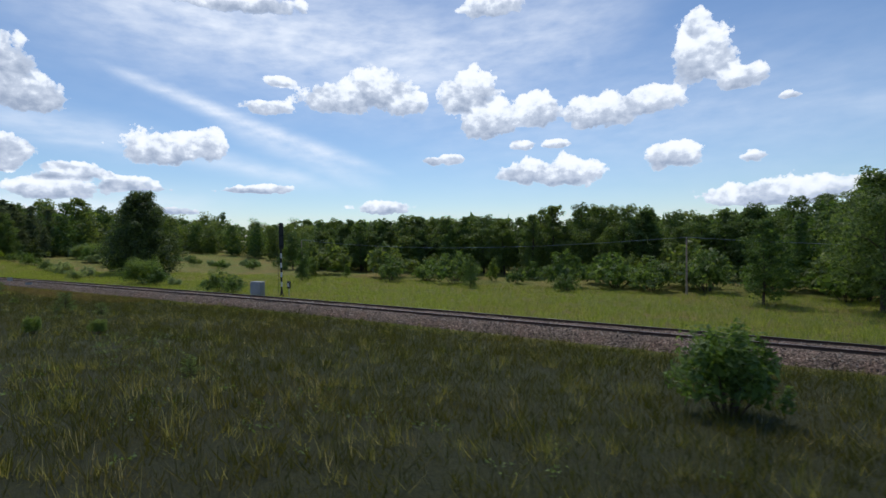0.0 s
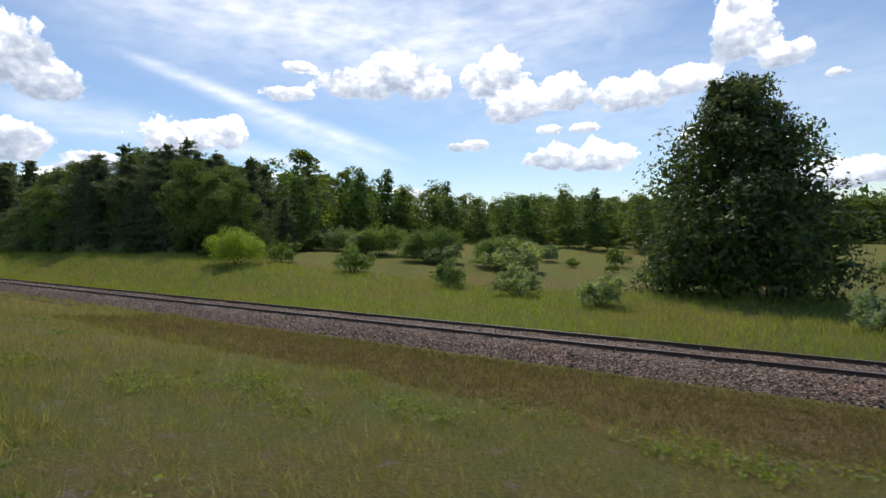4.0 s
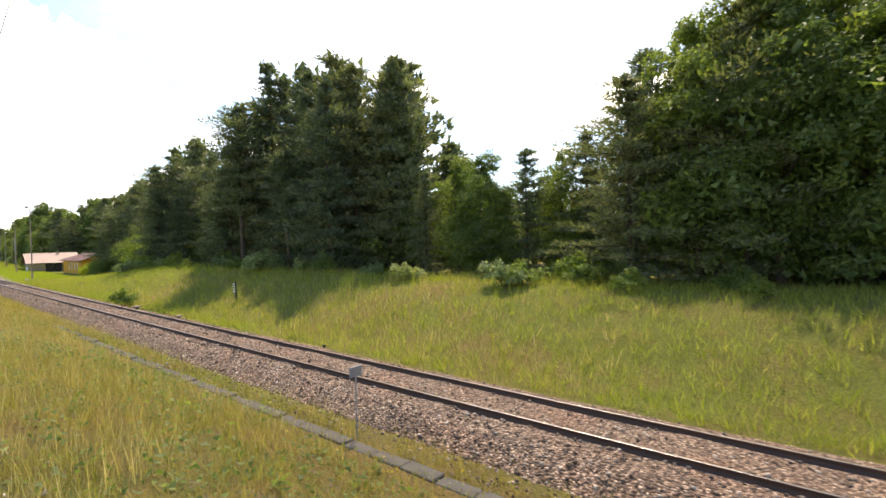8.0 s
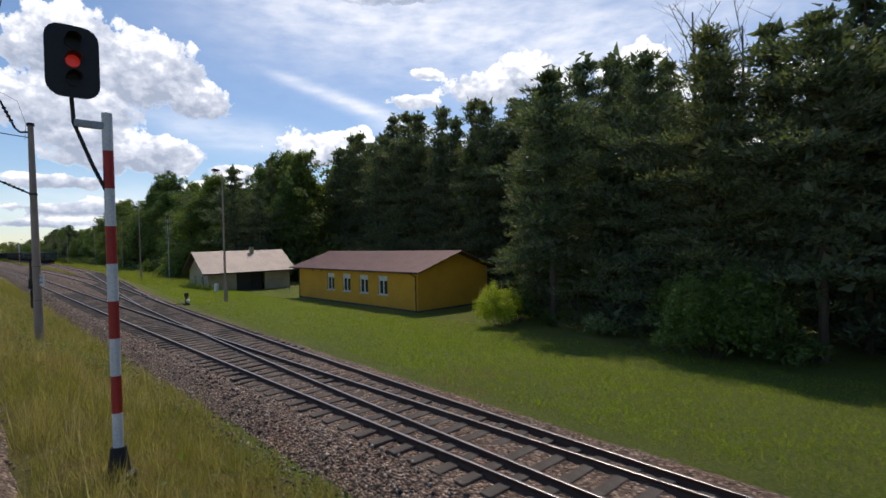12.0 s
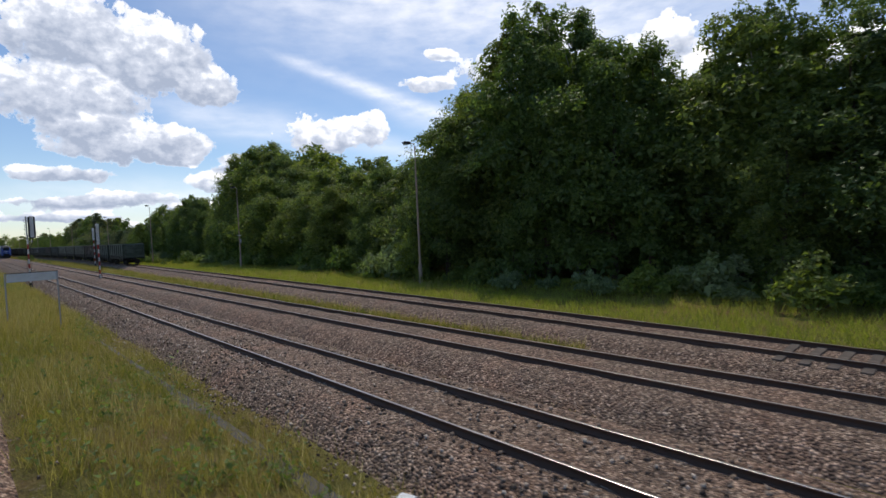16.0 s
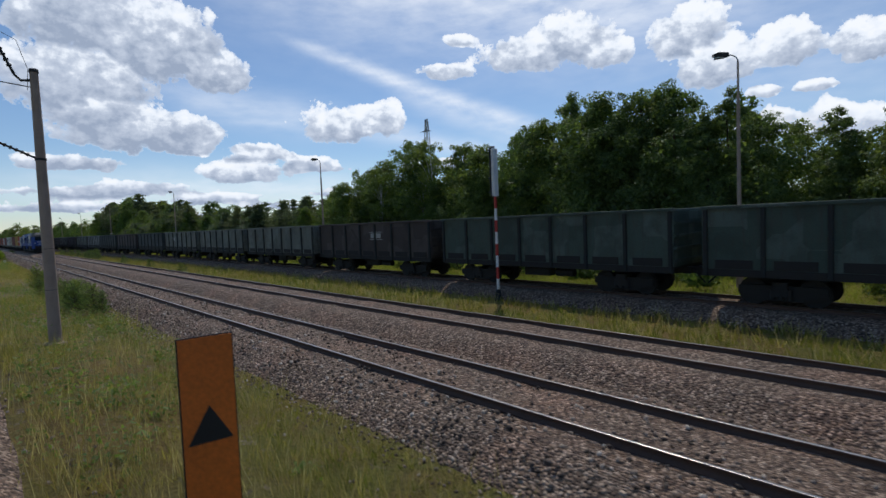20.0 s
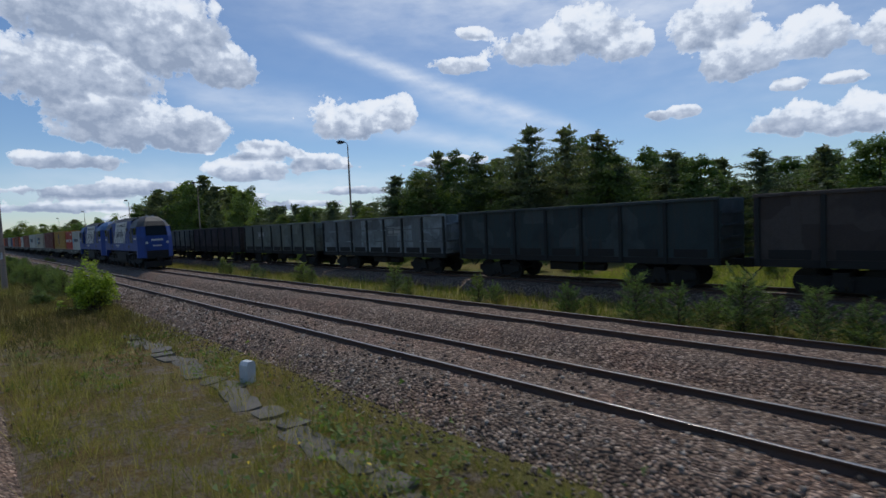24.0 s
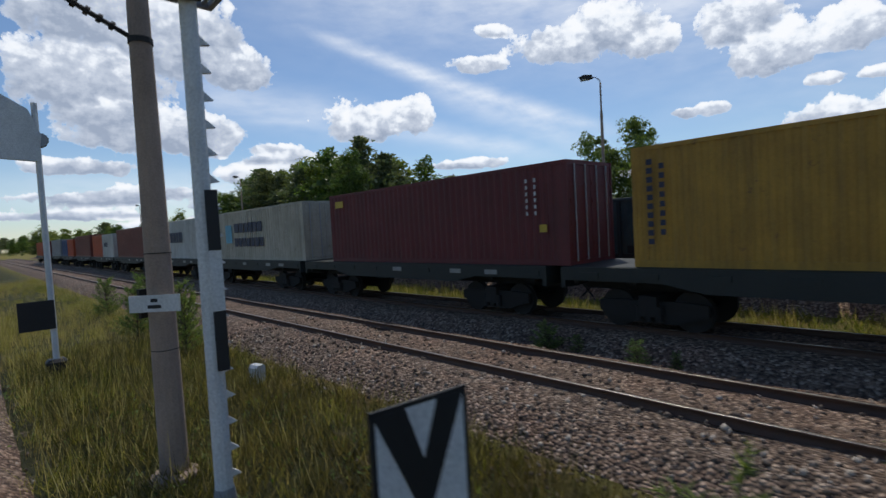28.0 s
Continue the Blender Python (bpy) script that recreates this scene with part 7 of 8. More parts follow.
def gondola(m, paint, label, courses=False):
    M_GONDOLA = paint
    t = thing("gondola_wagon", label, "wagon", m, "parked goods wagons")
    L, W, z0, z1 = 13.5, 1.5, 1.28, 3.48
    h = L / 2
    for y in (-W, W - 0.06):
        part("side_wall", Build().box(-h, h, y, y + 0.06, z0, z1), M_GONDOLA, t, "worn painted steel side")
    for x in (-h, h - 0.06):
        part("end_wall", Build().box(x, x + 0.06, -W + 0.062, W - 0.062, z0, z1), M_GONDOLA, t)
        for k in range(4):
            part("end_rib", Build().box(x - 0.05 if x < 0 else x + 0.06, x if x < 0 else x + 0.11, -W + 0.1, W - 0.1, 1.45 + 0.5 * k, 1.57 + 0.5 * k), M_GONDOLA, t)
    ribs = np.linspace(-h + 0.12, h - 0.12, 8)
    for s in (-1, 1):
        for x in ribs:
            part("stake", Build().prism([(x - 0.085, s * W), (x - 0.06, s * (W + 0.09)), (x + 0.06, s * (W + 0.09)), (x + 0.085, s * W)], "z", 1.05, z1 - 0.02), M_STAKE, t)
        for z in (1.98, 2.72) if courses else ():
            part("side_rib", Build().box(-h, h, min(s * W, s * (W + 0.05)), max(s * W, s * (W + 0.05)), z, z + 0.07), M_GONDOLA, t, "pressed rib along the side")
        part("top_rail", Build().box(-h - 0.02, h + 0.02, min(s * (W - 0.04), s * (W + 0.1)), max(s * (W - 0.04), s * (W + 0.1)), z1, z1 + 0.12, 0.02), M_GONDOLA, t)
        part("sole_bar", Build().box(-h, h, min(s * (W - 0.06), s * (W + 0.03)), max(s * (W - 0.06), s * (W + 0.03)), 1.02, z0), M_UNDER, t)
        for k in range(7):
            xm = (ribs[k] + ribs[k + 1]) / 2
            part("hatch", Build().box(xm - 0.62, xm + 0.62, min(s * W, s * (W + 0.025)), max(s * W, s * (W + 0.025)), 1.30, 1.62), M_UNDER, t)
    part("floor", Build().box(-h + 0.062, h - 0.062, -W + 0.062, W - 0.062, 1.18, z0), M_UNDER, t)
    part("centre_sill", Build().box(-h - 0.1, h + 0.1, -0.2, 0.2, 0.9, 1.18), M_UNDER, t)
    part("brake_gear", Build().box(-1.2, 0.4, -0.9, -0.4, 0.55, 0.95, 0.05).tube((0.7, -0.7, 0.75), (1.7, -0.7, 0.75), 0.2, n=10), M_UNDER, t)
    for x in (-4.33, 4.33):
        bogie(t, x)
    for s in (-1, 1):
        coupler(t, s * (h + 0.05), s)
    return t


def on_track(line, x, z=0.0):
    return pose(x, float(line(x)), z, 0, 0, heading(line, x))


WAGON_LABELS = ["open high-sided goods wagon in worn green paint", "open high-sided goods wagon in rusty brown paint", "open high-sided goods wagon in faded grey paint", "open high-sided goods wagon in dull teal paint", "open high-sided goods wagon with flaking pale paint"]
WAGON_ORDER = (0, 0, 1, 2, 2, 2, 3, 1, 3, 4, 2, 1, 2, 1, 2, 3, 0, 2, 1, 1, 2, 0)
models = {}
for k, kind in enumerate(WAGON_ORDER):
    m = on_track(track_c, -512.9 - 7.3 - 14.6 * k)
    if kind in models:
        copy_thing(models[kind], m)
    else:
        models[kind] = gondola(m, GONDOLA_PAINT[kind], WAGON_LABELS[kind], kind == 4)
M_STENCIL = plain("faded_white_stencil", (0.34, 0.34, 0.32))
for k, xo in ((2, 1.0), (5, -2.5), (9, 2.0), (10, -3.0)):
    m = on_track(track_c, -512.9 - 7.3 - 14.6 * k)
    t = thing("stencil_panel", "faded white stencilled panel on a wagon side", "marking", m)
    part("frame_bar", Build().box(xo - 0.75, xo + 0.75, -1.515, -1.508, 2.9, 2.94).box(xo - 0.75, xo + 0.75, -1.515, -1.508, 2.4, 2.44), M_STENCIL, t)
    part("letter_bar", Build().box(xo - 0.6, xo - 0.15, -1.515, -1.508, 2.52, 2.84).box(xo + 0.0, xo + 0.6, -1.515, -1.508, 2.52, 2.84), M_STENCIL, t)


# ---- container train ----
def flat_wagon(m):
    t = thing("flat_wagon", "dark container flat wagon with grimy side sills", "wagon", m, "container wagons")
    h = 6.75
    for s in (-1, 1):
        part("side_sill", Build().prism([(-h, 1.2), (-h + 2.6, 1.2), (-h + 3.6, 1.0), (h - 3.6, 1.0), (h - 2.6, 1.2), (h, 1.2), (h, 1.55), (-h, 1.55)], "y", min(s * 1.3, s * 1.42), max(s * 1.3, s * 1.42)), M_FLAT, t)
        for x in np.arange(-h + 0.5, h, 1.55):
            part("lashing_plate", Build().box(x, x + 0.5, min(s * 1.42, s * 1.45), max(s * 1.42, s * 1.45), 1.28, 1.42), M_STENCIL if int(x * 10) % 3 == 0 else M_FLAT, t)
    part("deck", Build().box(-h, h, -1.298, 1.298, 1.38, 1.56), M_FLAT, t)
    part("centre_sill", Build().box(-h, h, -0.25, 0.25, 0.85, 1.38), M_UNDER, t)
    for x in np.arange(-h + 0.2, h, 1.6):
        part("cross_bearer", Build().box(x, x + 0.14, -1.3, 1.3, 1.1, 1.38), M_UNDER, t)
    for s in (-1, 1):
        part("head_stock", Build().box(min(s * h, s * (h + 0.12)), max(s * h, s * (h + 0.12)), -1.42, 1.42, 1.0, 1.55), M_FLAT, t)
        coupler(t, s * (h + 0.1), s)
    for x in (-4.6, 4.6):
        bogie(t, x)
    return t


def box_paint(name, col):
    m, n, l, b = material(name, 0.6)
    streak = noise_tex(n, l, 1.6, 5, 0.7, stretch=(2.5, 2.5, 0.3))
    fine = noise_tex(n, l, 18, 3)
    c = mixed(n, l, ramp(n, l, streak, [(0.42, (0, 0, 0)), (0.75, (0.65,) * 3)]), col, tuple(0.42 * q + 0.02 for q in col))
    stain = noise_tex(n, l, 0.7, 6, 0.7)
    c = mixed(n, l, 1.0, c, ramp(n, l, stain, [(0.32, (0.72, 0.70, 0.66)), (0.62, (1.0, 1.0, 1.0))]), "MULTIPLY")
    rust = noise_tex(n, l, 3.0, 6, 0.75)
    c = mixed(n, l, ramp(n, l, rust, [(0.62, (0, 0, 0)), (0.70, (0.75,) * 3)]), c, (0.11, 0.052, 0.03))
    c = mixed(n, l, 1.0, c, ramp(n, l, fine, [(0.3, (0.88,) * 3), (0.7, (1.06,) * 3)]), "MULTIPLY")
    l.new(c, b.inputs["Base Color"])
    return m


M_FLAT = plain("worn_green_black_frame", (0.018, 0.024, 0.022))
CP = {"white": box_paint("white_container_paint", (0.60, 0.60, 0.56)), "red": box_paint("bright_red_container_paint", (0.48, 0.055, 0.03)), "yellow": box_paint("yellow_container_paint", (0.47, 0.26, 0.032)),
      "maroon": box_paint("dark_red_container_paint", (0.15, 0.022, 0.025)), "cream": box_paint("cream_container_paint", (0.52, 0.48, 0.38)), "brown": box_paint("red_brown_container_paint", (0.22, 0.06, 0.04)),
      "orange": box_paint("orange_red_container_paint", (0.52, 0.10, 0.03)), "blue": box_paint("blue_container_paint", (0.03, 0.07, 0.20)), "grey": box_paint("grey_container_paint", (0.35, 0.36, 0.36))}
CONT = {}


def corrugated(x0, x1, y, z0, z1, out, pitch=0.28, depth=0.036):
    b = Build()
    pts, x, k = [], x0, 0
    while x < x1 - pitch:
        pts += [(x, 0), (x + pitch * 0.3, 0), (x + pitch * 0.5, depth), (x + pitch * 0.8, depth)]
        x += pitch
    pts.append((x1, 0))
    m = len(pts)
    v = [(px, y - out * d, z0) for px, d in pts] + [(px, y - out * d, z1) for px, d in pts]
    return b.add(v, [(i, i + 1, m + i + 1, m + i) for i in range(m - 1)])


def container(x_right, length, colour, label, marks=()):
    """x_right: the end that faces +x; the doors are there."""
    h, W, H = length / 2, 1.219, 2.62 if length < 7 else 2.89
    m = on_track(track_b, x_right - h, 1.565)
    t = thing("shipping_container", label, "container", m, "containers on the train")
    mat = CP[colour]
    key = (colour, length)
    if key not in CONT:
        CONT[key] = [("side_panel", corrugated(-h + 0.1, h - 0.1, -W + 0.01, 0.16, H - 0.1, -1).mesh("side_panel", mat)),
                     ("side_panel", corrugated(-h + 0.1, h - 0.1, W - 0.01, 0.16, H - 0.1, 1).mesh("side_panel", mat)),
                     ("roof", Build().box(-h + 0.1, h - 0.1, -W + 0.06, W - 0.06, H - 0.09, H - 0.04).mesh("roof", mat)),
                     ("floor", Build().box(-h + 0.1, h - 0.1, -W + 0.06, W - 0.06, 0.05, 0.16).mesh("floor", M_UNDER)),
                     ("end_panel", Build().box(-h + 0.02, -h + 0.06, -W + 0.1, W - 0.1, 0.16, H - 0.1).mesh("end_panel", mat))]
        for y0 in (-W, W - 0.08):
            CONT[key].append(("bottom_rail", Build().box(-h + 0.1, h - 0.1, y0, y0 + 0.08, 0.0, 0.16).mesh("bottom_rail", mat)))
            CONT[key].append(("top_rail", Build().box(-h + 0.1, h - 0.1, y0, y0 + 0.08, H - 0.1, H).mesh("top_rail", mat)))
            for x0 in (-h, h - 0.1):
                CONT[key].append(("corner_post", Build().box(x0, x0 + 0.1, y0 - (0.003 if y0 < 0 else -0.003), y0 + 0.08, 0.0, H).mesh("corner_post", mat)))
        for x0 in (-h, h - 0.1):
            for z0 in (0.0, H - 0.12):
                CONT[key].append(("end_beam", Build().box(x0 + 0.01, x0 + 0.09, -W + 0.08, W - 0.08, z0, z0 + 0.12).mesh("end_beam", mat)))
        for s in (-1, 1):
            CONT[key].append(("door", Build().box(h - 0.06, h - 0.02, min(s * 0.01, s * (W - 0.1)), max(s * 0.01, s * (W - 0.1)), 0.13, H - 0.13).mesh("door", mat)))
            for q in (0.3, 0.85):
                CONT[key].append(("lock_rod", Build().tube((h + 0.01, s * q, 0.1), (h + 0.01, s * q, H - 0.1), 0.02, n=6).mesh("lock_rod", M_GREYMETAL)))
            for zz in (0.5, 1.1, 1.7, 2.2):
                CONT[key].append(("hinge_rib", Build().box(h - 0.02, h + 0.005, min(s * 0.05, s * (W - 0.14)), max(s * 0.05, s * (W - 0.14)), zz, zz + 0.12).mesh("hinge_rib", mat)))
    for name, me in CONT[key]:
        part(name, me, None, t)
    for x0, x1, z0, z1, mk in marks:
        part("mark", Build().box(x0, x1, -W - 0.034, -W - 0.028, z0 * H / 2.62, z1 * H / 2.62), mk, t, "painted mark on the side")
    return t


M_MARKDARK, M_MARKBLUE, M_MARKWHITE, M_MARKYEL = plain("dark_blue_mark", (0.03, 0.035, 0.07)), plain("pale_blue_mark", (0.16, 0.42, 0.55)), plain("white_mark", (0.6, 0.6, 0.58)), plain("yellow_mark", (0.6, 0.42, 0.05))


def word_bars(x0, widths, z0, h, mat, gap=0.1, slab=True):
    """Unlettered bars in the shape of a word."""
    out, x = [], x0
    for w in widths:
        out.append((x, x + w, z0, z0 + h, mat))
        x += w + gap
    return out


STAR = [(-2.55, -1.75, 0.85, 1.65, M_MARKBLUE), (-2.32, -1.98, 1.08, 1.42, M_MARKWHITE)]
container(-708.45, 6.06, "white", "white container with pale blue square and dark bars", STAR + word_bars(-1.35, (0.5, 0.42, 0.36, 0.36, 0.36, 0.42), 1.1, 0.42, M_MARKDARK))
container(-714.6, 6.06, "red", "bright red container with white marks", word_bars(-2.4, (0.3,) * 6, 1.1, 0.36, M_MARKWHITE) + [(0.2, 1.1, 0.95, 1.05, M_MARKWHITE), (0.2, 1.1, 1.45, 1.55, M_MARKWHITE)] + word_bars(1.2, (0.3,) * 3, 1.1, 0.36, M_MARKWHITE) + [(1.5, 2.6, 2.1, 2.3, M_MARKWHITE)])
container(-721.4, 12.19, "yellow", "long yellow container with black square marks", [(-1.15, 0.15, 1.55, 1.72, M_MARKDARK)] + word_bars(-1.0, (0.25, 0.25, 0.25), 1.7, 0.55, M_MARKDARK) + word_bars(-0.95, (0.42, 0.42), 0.75, 0.6, M_MARKDARK) + [(4.6, 5.2, 0.95, 1.2, M_MARKYEL)] + [(-5.72, -5.58, 0.5 + 0.19 * k, 0.62 + 0.19 * k, M_MARKDARK) for k in range(10)] + [(-5.42, -5.3, 0.7 + 0.2 * k, 0.82 + 0.2 * k, M_MARKDARK) for k in range(8)])
container(-735.4, 12.19, "maroon", "long dark red container with small white marks", [(-5.6, -5.0, 2.1, 2.35, M_MARKYEL), (5.15, 5.4, 0.85, 1.05, M_MARKYEL)] + [(x, x + 0.07, 1.3 + 0.17 * k, 1.4 + 0.17 * k, M_MARKWHITE) for x in (4.7, 5.0) for k in range(6)])
container(-750.1, 12.19, "cream", "weathered cream container with dark bars", [(-3.9, -2.9, 0.9, 1.9, M_MARKBLUE)] + word_bars(-2.5, (0.7, 0.6, 0.5, 0.5, 0.5, 0.6), 1.45, 0.5, M_MARKDARK) + word_bars(-2.5, (0.5, 0.45, 0.5, 0.5, 0.5, 0.5, 0.5), 0.7, 0.45, M_MARKDARK))
container(-764.6, 12.19, "white", "long white container with dark bars", [(-4.4, -3.4, 0.9, 1.9, M_MARKBLUE)] + word_bars(-3.0, (0.9, 0.8, 0.6, 0.6, 0.6, 0.8), 1.1, 0.7, M_MARKDARK))
container(-779.3, 12.19, "brown", "long red-brown container, faded")
container(-793.6, 6.06, "white", "white container far down the train", word_bars(-2, (0.5, 0.4, 0.4, 0.4), 1.2, 0.5, M_MARKDARK))
container(-799.9, 6.06, "orange", "orange-red container far down the train")
container(-807.9, 12.19, "brown", "long red-brown container far down the train")
container(-822.2, 6.06, "orange", "orange-red container far down the train")
container(-828.4, 6.06, "blue", "blue container far down the train")
container(-836.5, 12.19, "grey", "grey container far down the train")
container(-850.8, 12.19, "maroon", "dark red container far down the train")
container(-865.1, 12.19, "orange", "orange-red container far down the train")
first = flat_wagon(on_track(track_b, -714.5))
for k in range(1, 12):
    copy_thing(first, on_track(track_b, -714.5 - 14.23 * k))


# ---- locomotives ----
M_BLUE = box_paint("blue_locomotive_paint", (0.016, 0.062, 0.32))
# the light blue is sky glare painted onto the second engine's cab roofs
M_ROOFGLARE, M_LROOF = box_paint("light_blue_roof_glare", (0.10, 0.20, 0.42)), plain("grimy_locomotive_roof", (0.075, 0.07, 0.065), 0.6)
M_LWHITE = box_paint("white_locomotive_paint", (0.78, 0.78, 0.77))
M_GRILLE, M_LOUVRE = plain("black_grille", (0.012, 0.012, 0.013)), plain("dark_grille_slats", (0.03, 0.034, 0.04))
M_RAILPIPE, M_MARKGREY = plain("worn_handrail", (0.30, 0.32, 0.36), 0.5), plain("grey_mark", (0.13, 0.14, 0.17))
M_GLASS, _n, _l, _b = material("cab_glass", 0.06)
_b.inputs["Base Color"].default_value = (0.012, 0.016, 0.018, 1)
_b.inputs["Specular IOR Level"].default_value = 0.2


CAB_RINGS = ((1.72, 0.0, 0.0), (3.0, 0.02, 0.0), (3.95, 0.30, 0.05), (4.45, 0.62, 0.30), (4.8, 1.05, 0.70), (4.95, 1.7, 1.0))


def nose_loft(e, rings, h=7.65, W=1.48, back=4.36):
    """A cab shell: plan outlines with chamfered nose corners, joined from ring to ring (height, set back, drawn in)."""
    v = []
    for z, b, n in rings:
        w, c = W - n, max(0.95 - n * 0.6, 0.25)
        v += [(e * q[0], q[1], z) for q in ((back, -w), (h - 0.72 - b, -w), (h - b, -c), (h - b, c), (h - 0.72 - b, w), (back, w))]
    m = len(rings)
    f = [(k * 6 + i, k * 6 + (i + 1) % 6, (k + 1) * 6 + (i + 1) % 6, (k + 1) * 6 + i) for k in range(m - 1) for i in range(6)]
    return Build().add(v, f + [tuple(range(5, -1, -1)), tuple(range((m - 1) * 6, m * 6))])


def side_box(x0, x1, s, y0, y1, z0, z1, cut=0.0):
    return Build().box(min(x0, x1), max(x0, x1), min(s * y0, s * y1), max(s * y0, s * y1), z0, z1, cut)


def locomotive(m, label, roof_colour):
    t = thing("diesel_locomotive", label, "locomotive", m, "blue locomotives")
    h, W = 7.65, 1.48
    part("frame", Build().box(-4.358, 4.358, -W + 0.03, W - 0.03, 1.72, 2.42, 0.03), M_BLUE, t, "blue frame side")
    part("hood", Build().box(-4.358, 4.358, -1.28, 1.28, 2.42, 4.55), M_BLUE, t, "blue engine hood")
    part("hood_roof", Build().prism([(-1.28, 4.55), (1.28, 4.55), (1.08, 4.74), (0.6, 4.82), (-0.6, 4.82), (-1.08, 4.74)], "x", -4.358, 4.358), M_LROOF, t, "grimy grey roof")
    part("roof_hatch", Build().box(-2.15, 2.15, -0.85, 0.85, 4.78, 4.94, 0.06), M_LROOF, t)
    part("roof_hatch", Build().box(2.5, 5.2, -0.95, 0.95, 4.76, 4.9, 0.05), M_LROOF, t)
    part("roof_hatch", Build().box(-4.6, -3.1, -0.7, 0.7, 4.78, 4.92, 0.05), M_GRILLE, t)
    for x in (-3.9, -3.3, -2.7):
        part("exhaust", Build().turned([(x, 0, 4.8, 0.25), (x, 0, 5.02, 0.22)], 10), M_GRILLE, t)
    for y in (-0.3, 0.2):
        part("horn", Build().tube((5.6, y, 4.95), (6.0, y, 4.98), 0.05, 0.09, 8), M_GREYMETAL, t)
    for s in (-1, 1):
        y0, y1 = (-1.292, -1.282) if s < 0 else (1.282, 1.292)
        part("white_panel", Build().prism([(-3.79, 2.44), (0.96, 2.44), (2.87, 4.54), (-1.93, 4.54)], "y", y0, y1), M_LWHITE, t, "slanted white panel on the blue hood")
        for x in np.arange(-1.6, 2.6, 0.85):
            part("panel_joint", side_box(x, x + 0.018, s, 1.292, 1.297, 2.6 + 0.9 * max(0.0, x - 1.1), 4.5), M_GREYMETAL, t)
        ye = s * 1.298
        part("emblem", Build().prism([(-2.4, 3.02), (-1.55, 3.42), (-1.6, 3.2), (-0.2, 3.08), (-0.45, 2.86), (0.95, 3.3), (0.25, 3.4), (0.35, 3.62), (-1.2, 3.58), (-1.5, 3.1)], "y", min(ye, ye - s * 0.008), max(ye, ye - s * 0.008)), M_MARKDARK, t, "dark winged emblem")
        for x in (-1.45, 0.0):
            part("emblem_block", side_box(x, x + 0.3, s, 1.29, 1.298, 3.55, 3.9), M_MARKGREY, t, "grey square of the emblem")
        for k in range(3):
            part("emblem_bar", Build().prism([(-1.25 + 0.5 * k, 3.0), (-1.0 + 0.5 * k, 3.0), (-0.85 + 0.5 * k, 3.55), (-1.1 + 0.5 * k, 3.55)], "y", min(s * 1.298, s * 1.304), max(s * 1.298, s * 1.304)), M_LWHITE, t)
        if s < 0:
            writing("#Europejskirokkolej 2021", 0.36, M_MARKDARK, t, pose(0.2, -1.297, 4.22, 90, 0, 0))
        part("doorway", side_box(3.72, 4.34, s, 1.28, 1.30, 2.45, 3.62), M_GRILLE, t, "dark doorway in the hood")
        part("doorway", side_box(-4.32, -3.95, s, 1.28, 1.30, 2.45, 4.3), M_GRILLE, t, "dark doorway in the hood")
        part("vent", side_box(2.09, 2.79, s, 1.28, 1.31, 3.63, 3.92), M_GRILLE, t, "dark vent opening")
        for z in (2.84, 3.32):
            part("hatch", side_box(3.22, 3.5, s, 1.28, 1.30, z, z + 0.3), M_GRILLE, t)
        for x in (-2.87, -2.05, -1.2, -0.38, 0.5, 1.4, 2.3, 3.1):
            part("rail_post", Build().tube((x, s * 1.44, 2.42), (x, s * 1.44, 3.6), 0.02, n=6), M_RAILPIPE, t)
        for zz in (2.8, 3.2, 3.6):
            part("handrail", Build().tube((-2.87, s * 1.44, zz), (3.1, s * 1.44, zz), 0.02, n=6), M_RAILPIPE, t)
        for x in np.arange(-3.2, 3.2, 1.6):
            part("sill_joint", side_box(x, x + 0.015, s, 1.45, 1.455, 1.78, 2.38), M_GRILLE, t)
        part("number_bar", side_box(-2.0, -0.35, s, 1.452, 1.458, 2.2, 2.3).add(side_box(-1.5, -0.7, s, 1.452, 1.458, 2.05, 2.12).v, [(0, 2, 3, 1), (4, 5, 7, 6), (0, 1, 5, 4), (2, 6, 7, 3), (0, 4, 6, 2), (1, 3, 7, 5)]), M_MARKWHITE, t, "pale number bars")
        for x0 in (3.36, -3.83):
            part("step_recess", side_box(x0, x0 + 0.5, s, 1.44, 1.457, 1.98, 2.24), M_GRILLE, t)
            part("step_plate", side_box(x0 - 0.05, x0 + 0.6, s, 1.2, 1.47, 1.40, 1.44), M_RAILPIPE, t, "bright steel step plate")
            part("step_plate", side_box(x0 - 0.02, x0 + 0.57, s, 1.2, 1.45, 0.86, 0.9), M_UNDER, t)
            for q in (0.0, 0.52):
                part("step_hanger", side_box(x0 + q - 0.02, x0 + q + 0.03, s, 1.38, 1.44, 0.86, 1.75), M_UNDER, t)
    for e in (-1, 1):
        cab, roof = nose_loft(e, CAB_RINGS[:3]), nose_loft(e, CAB_RINGS[2:])
        part("cab", cab, M_BLUE, t, "blue driver's cab with chamfered nose")
        part("cab_roof", roof, roof_colour, t, "rounded cab roof")
        fx = [h - 0.02, h - 0.33]
        quad = [(0, 1, 3, 2), (4, 6, 7, 5), (0, 4, 5, 1), (2, 3, 7, 6), (0, 2, 6, 4), (1, 5, 7, 3)]
        part("windscreen", Build().add([(e * (fx[0] + d), y, 3.12) for d in (0, 0.025) for y in (-0.88, 0.88)] + [(e * (fx[1] + d), y, 4.0) for d in (0.03, 0.055) for y in (-0.84, 0.84)], quad), M_GLASS, t, "raked dark windscreen")
